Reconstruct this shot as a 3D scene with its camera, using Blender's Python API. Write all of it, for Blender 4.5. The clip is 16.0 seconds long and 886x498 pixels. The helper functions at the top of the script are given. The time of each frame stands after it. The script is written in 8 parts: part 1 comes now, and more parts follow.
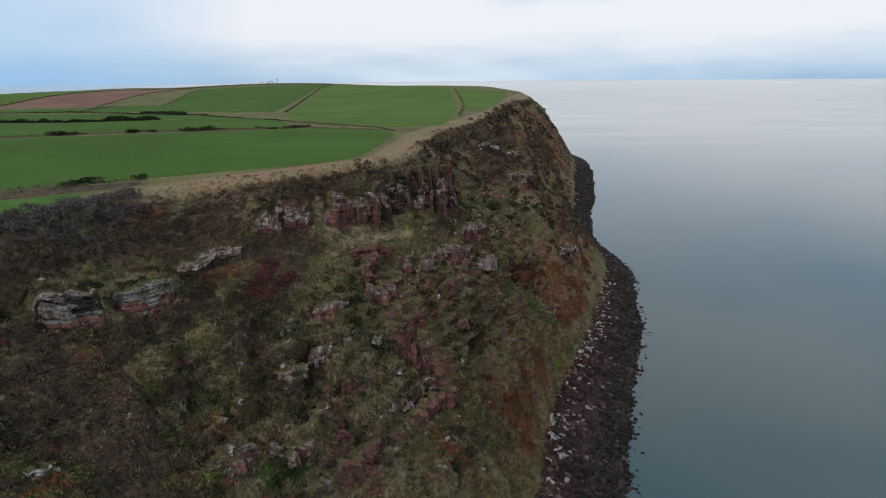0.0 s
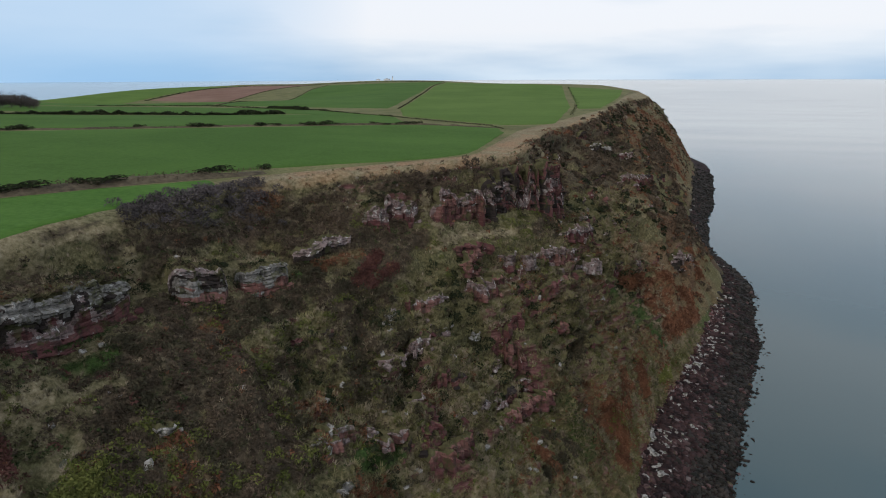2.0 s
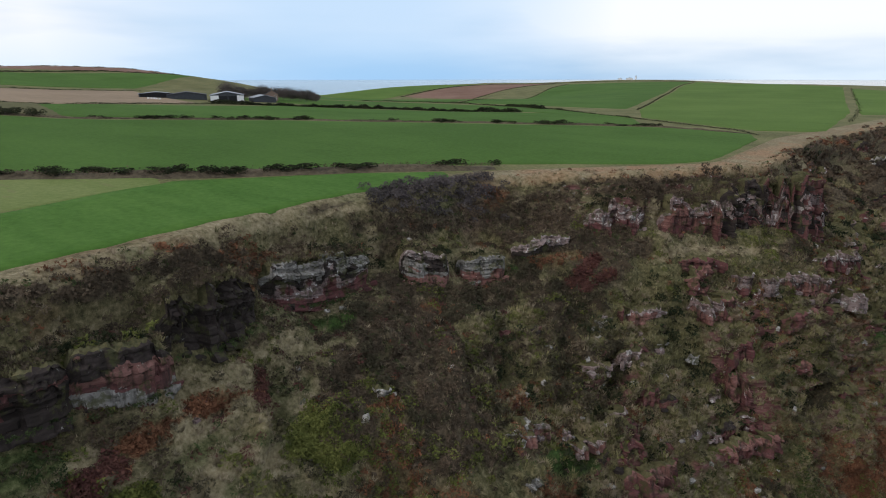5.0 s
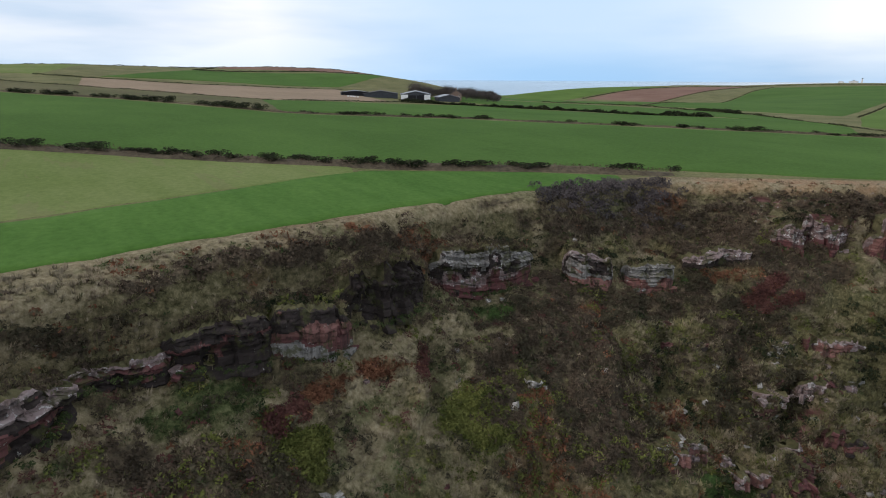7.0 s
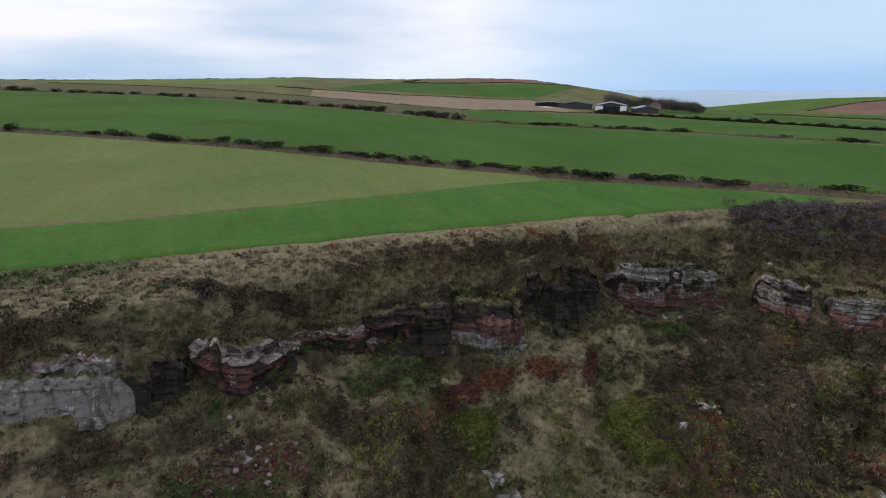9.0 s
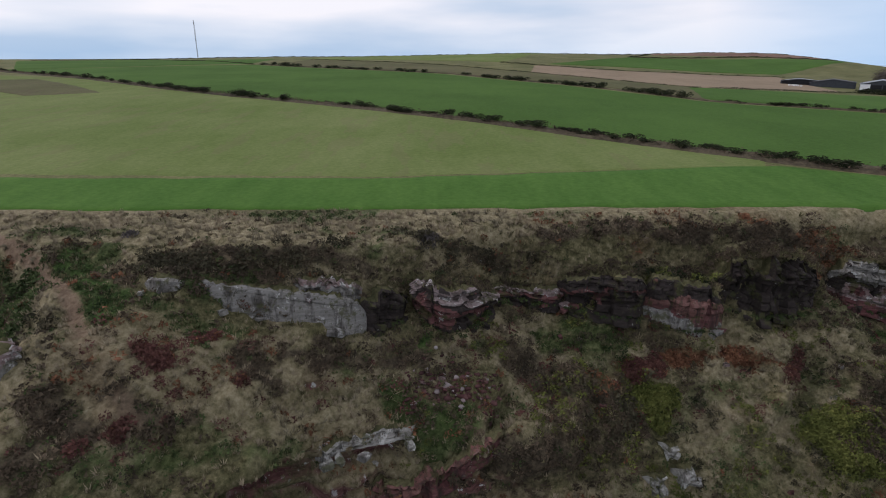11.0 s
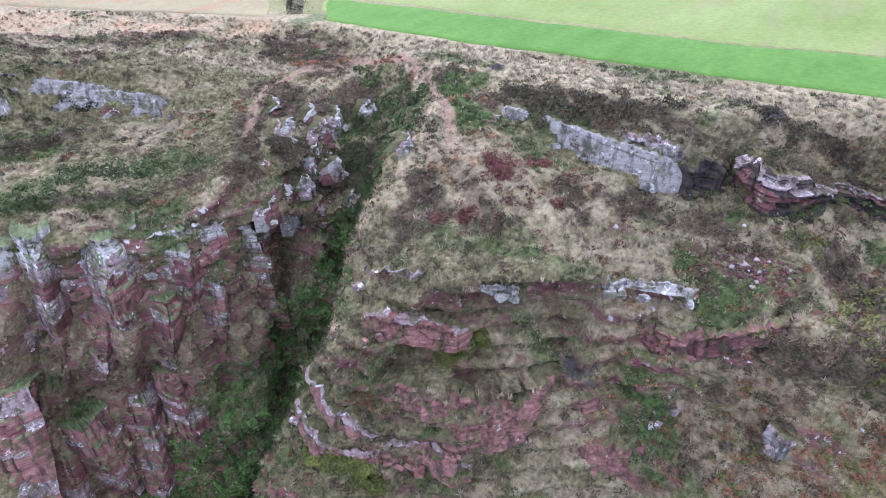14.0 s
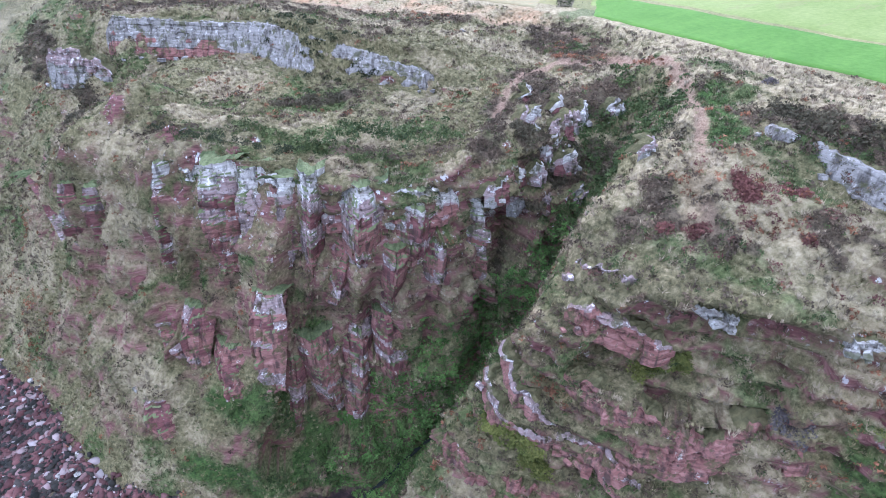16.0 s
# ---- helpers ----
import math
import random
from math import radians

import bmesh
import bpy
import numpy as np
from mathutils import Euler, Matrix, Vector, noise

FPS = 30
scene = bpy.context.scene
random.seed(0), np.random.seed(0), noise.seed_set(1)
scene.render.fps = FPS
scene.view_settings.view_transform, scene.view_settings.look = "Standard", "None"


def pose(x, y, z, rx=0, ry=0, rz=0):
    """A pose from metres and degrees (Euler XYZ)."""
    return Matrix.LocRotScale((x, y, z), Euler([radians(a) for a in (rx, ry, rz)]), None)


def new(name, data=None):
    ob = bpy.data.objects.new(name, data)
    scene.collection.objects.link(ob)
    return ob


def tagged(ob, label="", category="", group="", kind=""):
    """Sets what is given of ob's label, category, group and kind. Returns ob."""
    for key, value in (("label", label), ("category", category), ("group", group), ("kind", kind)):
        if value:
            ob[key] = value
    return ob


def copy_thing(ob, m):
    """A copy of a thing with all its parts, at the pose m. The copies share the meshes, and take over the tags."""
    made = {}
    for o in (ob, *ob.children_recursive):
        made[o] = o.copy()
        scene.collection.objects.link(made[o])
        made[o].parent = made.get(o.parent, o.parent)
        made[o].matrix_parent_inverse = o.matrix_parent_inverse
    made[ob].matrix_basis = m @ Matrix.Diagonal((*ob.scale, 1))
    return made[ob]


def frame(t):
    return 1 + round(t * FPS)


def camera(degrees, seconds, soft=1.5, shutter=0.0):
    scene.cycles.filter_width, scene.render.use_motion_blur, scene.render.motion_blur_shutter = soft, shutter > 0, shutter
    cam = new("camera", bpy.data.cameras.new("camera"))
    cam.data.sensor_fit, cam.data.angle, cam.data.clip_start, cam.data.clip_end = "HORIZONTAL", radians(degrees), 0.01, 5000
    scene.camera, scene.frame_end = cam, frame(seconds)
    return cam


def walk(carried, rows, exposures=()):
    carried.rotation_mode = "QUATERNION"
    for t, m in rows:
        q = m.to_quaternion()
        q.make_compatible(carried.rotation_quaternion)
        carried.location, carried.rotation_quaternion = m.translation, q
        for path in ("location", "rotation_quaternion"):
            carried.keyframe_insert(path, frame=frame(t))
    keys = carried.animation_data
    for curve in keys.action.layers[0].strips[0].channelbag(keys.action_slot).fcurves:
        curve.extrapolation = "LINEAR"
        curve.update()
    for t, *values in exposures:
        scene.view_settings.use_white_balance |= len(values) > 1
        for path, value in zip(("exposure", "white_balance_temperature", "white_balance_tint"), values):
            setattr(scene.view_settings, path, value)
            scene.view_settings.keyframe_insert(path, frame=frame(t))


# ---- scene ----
EXPOSURES = [(0.0, 0.05, 6550, 13), (7.0, 0.30, 6600, 15), (10.5, 0.12, 6600, 18), (11.0, 0.12, 6600, 19), (11.5, 0.55, 6400, 22), (12.0, 1.22, 6200, 24), (12.5, 1.72, 6050, 27), (13.0, 1.97, 5900, 29), (14.0, 2.22, 5600, 29), (16.0, 2.36, 5350, 25)]
cam = camera(74.54, 16.0, 1.0)
# seconds, eye x y z, heading, pitch, roll
ROWS = [
    (0.0, 0.00, 0.00, 107.00, 0.00, -16.35, -0.52),
    (0.5, 0.08, 0.03, 107.01, 1.30, -16.38, -0.61),
    (1.0, 0.05, 0.02, 106.98, 3.86, -16.39, -0.46),
    (1.5, 0.02, 0.01, 106.92, 7.11, -16.41, -0.32),
    (2.0, -0.02, 0.01, 106.95, 10.51, -16.47, -0.24),
    (2.5, -0.06, -0.05, 106.96, 13.92, -16.47, -0.15),
    (3.0, -0.13, -0.14, 106.96, 17.32, -16.47, -0.04),
    (3.5, -0.14, -0.21, 106.86, 20.94, -16.41, -0.07),
    (6.0, 2.03, -1.19, 107.37, 41.29, -16.57, 0.09),
    (6.5, 2.63, -1.94, 107.30, 45.54, -16.50, 0.20),
    (7.0, 3.41, -2.71, 107.28, 49.89, -16.46, 0.25),
    (7.5, 4.37, -3.34, 107.47, 54.39, -16.56, 0.26),
    (8.0, 5.48, -4.03, 107.70, 58.82, -16.69, 0.28),
    (10.5, 13.42, -5.96, 108.19, 83.84, -15.74, -0.14),
    (11.0, 15.09, -6.06, 108.33, 89.15, -17.78, -0.16),
    (11.5, 16.63, -6.05, 108.50, 94.47, -20.11, -0.10),
    (12.0, 18.23, -5.97, 108.69, 99.78, -22.43, -0.03),
    (12.5, 19.75, -5.74, 108.89, 105.19, -24.75, 0.04),
    (13.0, 21.21, -5.26, 109.04, 110.87, -27.09, 0.06),
    (13.5, 22.72, -4.62, 109.21, 116.47, -29.41, 0.14),
    (14.0, 24.04, -3.84, 109.39, 122.15, -31.00, 0.19),
    (14.5, 25.14, -3.13, 109.51, 127.34, -31.32, 0.29),
    (15.0, 26.03, -2.63, 109.59, 133.15, -31.41, 0.41),
    (15.5, 26.45, -2.55, 109.65, 139.82, -31.49, 0.49),
    (16.0, 26.50, -2.65, 109.63, 146.05, -31.58, 0.64),
]
walk(cam, [(t, pose(x, y, z, 0, 0, yaw) @ pose(0, 0, 0, 90 + pitch) @ pose(0, 0, 0, 0, 0, roll)) for t, x, y, z, yaw, pitch, roll in ROWS],
     exposures=EXPOSURES)

# ---- light ----
SUN_AZ, SUN_EL = 200.0, 32.0
world = bpy.data.worlds.new("sky")
scene.world = world
world.use_nodes = True
wn, wl = world.node_tree.nodes, world.node_tree.links
wn.clear()
w_out = wn.new("ShaderNodeOutputWorld")
w_bg = wn.new("ShaderNodeBackground")
w_sky = wn.new("ShaderNodeTexSky")
w_sky.sky_type = "NISHITA"
w_sky.sun_disc = False
w_sky.sun_elevation, w_sky.sun_rotation = radians(SUN_EL), radians(SUN_AZ)
w_sky.air_density, w_sky.dust_density, w_sky.ozone_density = 1.0, 3.0, 1.5
w_coord = wn.new("ShaderNodeTexCoord")
w_map = wn.new("ShaderNodeMapping")
w_map.inputs["Scale"].default_value = (1.0, 1.0, 6.0)
w_noise = wn.new("ShaderNodeTexNoise")
w_noise.inputs["Scale"].default_value = 1.7
w_noise.inputs["Detail"].default_value = 5.0
w_noise.inputs["Roughness"].default_value = 0.45
w_ramp = wn.new("ShaderNodeValToRGB")
w_ramp.color_ramp.elements[0].position, w_ramp.color_ramp.elements[0].color = 0.36, (4.3, 6.0, 7.8, 1)
w_ramp.color_ramp.elements[1].position, w_ramp.color_ramp.elements[1].color = 0.58, (8.7, 9.2, 9.7, 1)
w_mix = wn.new("ShaderNodeMix")
w_mix.data_type = "RGBA"
w_mix.inputs["Factor"].default_value = 0.88
wl.new(w_coord.outputs["Generated"], w_map.inputs["Vector"])
wl.new(w_map.outputs["Vector"], w_noise.inputs["Vector"])
wl.new(w_noise.outputs["Fac"], w_ramp.inputs["Fac"])
wl.new(w_sky.outputs["Color"], w_mix.inputs["A"])
wl.new(w_ramp.outputs["Color"], w_mix.inputs["B"])
w_sep = wn.new("ShaderNodeSeparateXYZ")
w_low = wn.new("ShaderNodeValToRGB")
w_low.color_ramp.elements[0].position, w_low.color_ramp.elements[0].color = 0.0, (0.80, 0.92, 1.0, 1)
w_low.color_ramp.elements[1].position, w_low.color_ramp.elements[1].color = 0.07, (1, 1, 1, 1)
w_tint = wn.new("ShaderNodeMix")
w_tint.data_type, w_tint.blend_type = "RGBA", "MULTIPLY"
w_tint.inputs["Factor"].default_value = 1.0
wl.new(w_coord.outputs["Generated"], w_sep.inputs["Vector"])
wl.new(w_sep.outputs["Z"], w_low.inputs["Fac"])
# thinner cloud low in the north-west
w_dot = wn.new("ShaderNodeVectorMath")
w_dot.operation = "DOT_PRODUCT"
w_dot.inputs[1].default_value = (-0.66, 0.74, 0.13)
wl.new(w_coord.outputs["Generated"], w_dot.inputs[0])
w_thin = wn.new("ShaderNodeValToRGB")
w_thin.color_ramp.elements[0].position, w_thin.color_ramp.elements[0].color = 0.91, (0, 0, 0, 1)
w_thin.color_ramp.elements[1].position, w_thin.color_ramp.elements[1].color = 0.995, (0.78, 0.78, 0.78, 1)
wl.new(w_dot.outputs["Value"], w_thin.inputs["Fac"])
w_blue = wn.new("ShaderNodeMix")
w_blue.data_type = "RGBA"
w_blue.inputs["B"].default_value = (3.9, 6.0, 8.2, 1)
wl.new(w_thin.outputs["Color"], w_blue.inputs["Factor"])
wl.new(w_mix.outputs["Result"], w_blue.inputs["A"])
wl.new(w_blue.outputs["Result"], w_tint.inputs["A"])
wl.new(w_low.outputs["Color"], w_tint.inputs["B"])
wl.new(w_tint.outputs["Result"], w_bg.inputs["Color"])
w_bg.inputs["Strength"].default_value = 0.10
wl.new(w_bg.outputs["Background"], w_out.inputs["Surface"])
sun = new("sun", bpy.data.lights.new("sun", "SUN"))
sun.data.energy, sun.data.angle, sun.data.color = 0.75, radians(12), (1.0, 0.96, 0.9)
sun.rotation_euler = Euler((radians(90 - SUN_EL), 0, radians(180 - SUN_AZ)))


# ---- noise ----
def hashed(i, j, k, seed):
    h = (i * 374761393 + j * 668265263 + k * 2147483647 + seed * 1274126177) & 0xFFFFFFFF
    h = ((h ^ (h >> 13)) * 1274126177) & 0xFFFFFFFF
    h = ((h ^ (h >> 16)) * 2246822519) & 0xFFFFFFFF
    return ((h ^ (h >> 15)) & 0xFFFFFF) / float(0xFFFFFF)


def vnoise(x, y, z, seed=0):
    """Smooth value noise, -1 to 1, of whole arrays."""
    x, y, z = np.broadcast_arrays(np.asarray(x, float), np.asarray(y, float), np.asarray(z, float))
    i, j, k = np.floor(x).astype(np.int64), np.floor(y).astype(np.int64), np.floor(z).astype(np.int64)
    u, v, w = x - i, y - j, z - k
    u, v, w = (a * a * (3 - 2 * a) for a in (u, v, w))
    total = 0.0
    for a in (0, 1):
        for b in (0, 1):
            for c in (0, 1):
                wt = (u if a else 1 - u) * (v if b else 1 - v) * (w if c else 1 - w)
                total = total + wt * hashed(i + a, j + b, k + c, seed)
    return 2 * total - 1


def fbm(x, y, z, octaves=4, seed=0, gain=0.5):
    total, amp = 0.0, 1.0
    for o in range(octaves):
        total = total + amp * vnoise(x, y, z, seed + 17 * o)
        x, y, z, amp = x * 2.03 + 3.1, y * 2.03 - 1.7, z * 2.03 + 5.3, amp * gain
    return total


def smooth(a, lo, hi):
    t = np.clip((a - lo) / (hi - lo), 0, 1)
    return t * t * (3 - 2 * t)


# ---- landform ----
def xc(y):
    """Plan line of the cliff-top field edge."""
    return np.interp(y, [-400, -220, -150, -100, 70, 118, 171, 260, 450, 810, 1300, 2200], [10, -20, -62, -77, -73, -62, -16, -8, 44, 104, 52, -150])


def bump(x, y, cx, cy, r, h):
    return h * np.exp(-((x - cx) ** 2 + (y - cy) ** 2) / r ** 2)


def land(x, y):
    """Height of the farmland above the sea."""
    u = np.maximum(0.0, xc(y) - x)
    g = np.interp(y, [-50, 100, 220, 380, 900], [0.046, 0.038, 0.020, 0.006, 0.004])
    z = 86.0 + np.interp(y, [70, 170, 300], [0, -1.5, -2.0]) + 38.0 * (1 - np.exp(-g * u / 38.0))
    z = z + bump(x, y, -690, 190, 190, 11) + bump(x, y, -760, 430, 165, 27) + bump(x, y, -900, 0, 420, 7)
    z = z + bump(x, y, -60, 1050, 330, 10) + bump(x, y, -430, 1600, 230, 11) + bump(x, y, -250, 1450, 250, 4)
    z = z + bump(x, y, -560, 400, 90, 11)
    z = z - bump(x, y, -620, 720, 230, 20) - bump(x, y, -420, 820, 200, 8)
    z = z - 120 * smooth(u, 850, 1250) * smooth(y, 350, 600) - 90 * np.clip((y - 1750) / 500, 0, 1) ** 2
    return z + 0.35 * np.sin(x * 0.021 + 1.3) * np.sin(y * 0.017) * np.clip(u / 60, 0, 1)


# ---- coast: cross-sections from the inland rim down to under the water ----
SECTIONS = []


def section(*points):
    """One cross-section of the coast: rim, scarp, terrace, face, foot, beach, sea bed."""
    c, e = np.array(points[0], float), np.array(points[2], float)
    d = (c - e)[:2]
    d /= np.linalg.norm(d)
    ends = []
    for reach in (34, 13):
        p = c[:2] + d * reach
        sink = -0.5 if reach == 34 else 0.05
        ends.append((p[0], p[1], float(land(p[0], p[1])) + sink))
    SECTIONS.append(np.array(ends + [tuple(p) for p in points], float))


section((40, 1400, 84), (44, 1405, 74), (50, 1408, 66), (58, 1410, 52), (66, 1412, 38), (76, 1415, 22), (86, 1418, 10), (92, 1420, 5), (100, 1422, 3), (130, 1430, -3))
section((118, 810, 82), (124, 810, 74), (132, 808, 66), (141, 806, 54), (150, 804, 42), (158, 802, 28), (166, 800, 14), (172, 798, 6), (182, 797, 3), (200, 800, -3))
section((66, 590, 83), (72, 588, 74), (80, 585, 66), (90, 582, 54), (100, 578, 42), (112, 572, 28), (122, 566, 14), (130, 560, 6), (142, 566, 3), (158, 574, -3))
section((38, 440, 83), (44, 436, 74), (54, 430, 66), (64, 424, 54), (74, 417, 42), (84, 410, 27), (90, 405, 14), (95, 402, 6), (99, 399, 3), (110, 396, -3))
section((22, 350, 84), (28, 346, 76), (42, 338, 66), (54, 332, 56), (64, 326, 44), (74, 320, 30), (84, 315, 14), (92, 311, 6), (100, 312, 3), (113, 316, -3))
section((0, 268, 84), (5, 266, 76), (16, 262, 68), (28, 258, 58), (40, 254, 44), (52, 249, 28), (62, 246, 14), (70, 243, 6), (80, 242, 3), (97, 243, -3))
section((-6, 222, 85), (-2, 220, 75), (10, 214, 68), (20, 210, 57), (30, 206, 43), (38, 202, 27), (45, 199, 14), (50, 196, 6), (63, 195, 3), (83, 201, -3))
section((-12, 164, 85.5), (-9, 160, 75), (0, 154, 68), (6, 150, 56), (12, 150, 43), (19, 150, 28), (26, 150, 14), (30, 150, 6), (46, 148, 3), (65, 154, -3))
section((-33, 134, 86), (-30, 127, 76), (-26, 116, 68), (-20, 110, 57), (-10, 108, 45), (3, 108, 28), (13, 110, 14), (20, 111, 6), (33, 110, 3), (54, 115, -3))
section((-62, 112, 85.5), (-57, 103, 74), (-46, 92, 66), (-36, 84, 57), (-24, 80, 48), (-8, 80, 32), (4, 82, 14), (10, 84, 6), (25, 87, 3), (46, 92, -3))
section((-71, 66, 83), (-67, 63, 73), (-58, 58, 68), (-46, 55, 62), (-34, 54, 52), (-16, 54, 34), (-2, 54, 14), (5, 54, 6), (18, 55, 3), (36, 56, -3))
section((-68, 32, 84), (-64, 30, 74), (-54, 27, 67), (-44, 23, 59), (-34, 21, 47), (-18, 20, 30), (-4, 20, 13), (2, 20, 6), (12, 20, 3), (30, 20, -3))
section((-66, 5, 85), (-62, 4, 75), (-53, 0, 70), (-45, -4, 66), (-38, -8, 52), (-26, -10, 34), (-10, -10, 14), (-3, -10, 6), (8, -10, 3), (26, -10, -3))
section((-58, -14, 85), (-53, -15, 76), (-46, -16, 71), (-40, -17, 69), (-34, -19, 54), (-24, -22, 38), (-10, -26, 14), (-4, -28, 6), (8, -28, 3), (24, -28, -3))
section((-56, -32, 86), (-48, -29, 79), (-38, -27, 73.5), (-28, -29, 70.5), (-24, -33, 57), (-17, -38, 40), (-6, -42, 15), (0, -44, 6), (10, -44, 3), (24, -44, -3))
section((-62, -50, 85.5), (-45, -47, 81), (-31, -46, 75.5), (-22, -46, 66), (-17, -49, 53), (-11, -54, 38), (-5, -56, 15), (0, -57, 6), (10, -56, 3), (24, -56, -3))
section((-64, -58, 85), (-48, -54, 79), (-36, -54, 66), (-27, -55, 50), (-20, -58, 34), (-13, -62, 20), (-6, -64, 10), (0, -64, 5), (10, -62, 3), (26, -60, -3))
section((-64, -65, 84.5), (-57, -63, 75), (-46, -62, 59), (-36, -63, 42), (-28, -66, 28), (-18, -70, 17), (-8, -72, 9), (0, -72, 5), (12, -70, 2.5), (28, -66, -3))
section((-68, -72, 84.5), (-60, -72, 76), (-48, -71, 64), (-38, -70, 56), (-27, -69.5, 44), (-15, -74, 36), (-5, -78, 26), (3, -79, 12), (16, -78, 3), (36, -76, -3))
section((-72, -84, 84.5), (-58, -79, 78), (-46, -77, 73), (-36, -75, 71.5), (-24, -72.5, 71), (-11, -75, 71), (-1, -83, 68), (8, -84, 34), (26, -86, 5), (54, -90, -2.4))
section((-74, -100, 85), (-54, -94, 79), (-40, -90, 75), (-28, -87, 73.5), (-14, -86, 73), (0, -90, 71.5), (7, -97, 70), (17, -98, 36), (38, -99, 5.5), (72, -108, -2.4))
section((-66, -116, 84.5), (-40, -106, 83), (-37, -103, 75), (-24, -103, 74), (-10, -103, 73.5), (6, -106, 72), (15, -107, 69), (26, -110, 38), (45, -116, 5.5), (80, -126, -2.4))
section((-50, -140, 84.5), (-24, -127, 83.5), (-20, -123, 75.5), (-12, -122, 75), (0, -121, 74), (12, -122, 72), (22, -122, 68), (33, -125, 38), (49, -134, 5.5), (86, -144, -2.4))
section((-35, -175, 84.5), (-15, -158, 84), (-13, -154, 76), (-6, -152, 75.5), (4, -148, 75), (16, -143, 72), (28, -140, 67), (40, -143, 36), (56, -152, 5.5), (92, -162, -2.4))
section((-5, -200, 85), (10, -170, 84), (14, -163, 75), (20, -160, 70), (26, -158, 64), (34, -157, 54), (42, -158, 42), (50, -160, 25), (63, -170, 5.5), (96, -180, -2.4))
section((12, -240, 84), (22, -238, 79), (30, -237, 74), (38, -236, 68), (45, -236, 60), (53, -236, 48), (61, -236, 34), (69, -236, 20), (81, -236, 5), (99, -236, -3))
section((34, -340, 84), (46, -336, 76), (54, -334, 68), (62, -332, 58), (70, -330, 48), (80, -328, 34), (88, -326, 20), (96, -324, 10), (108, -324, 4), (126, -324, -3))
GRID = np.array(SECTIONS)
ROW_STEPS = [7, 18, 22, 22, 24, 40, 40, 55, 55, 64, 64, 54, 44, 34, 30, 24, 20, 26, 34, 36, 36, 40, 44, 40, 36, 20]
COL_STEPS = [6, 16, 30, 20, 26, 30, 24, 22, 18, 18, 14]

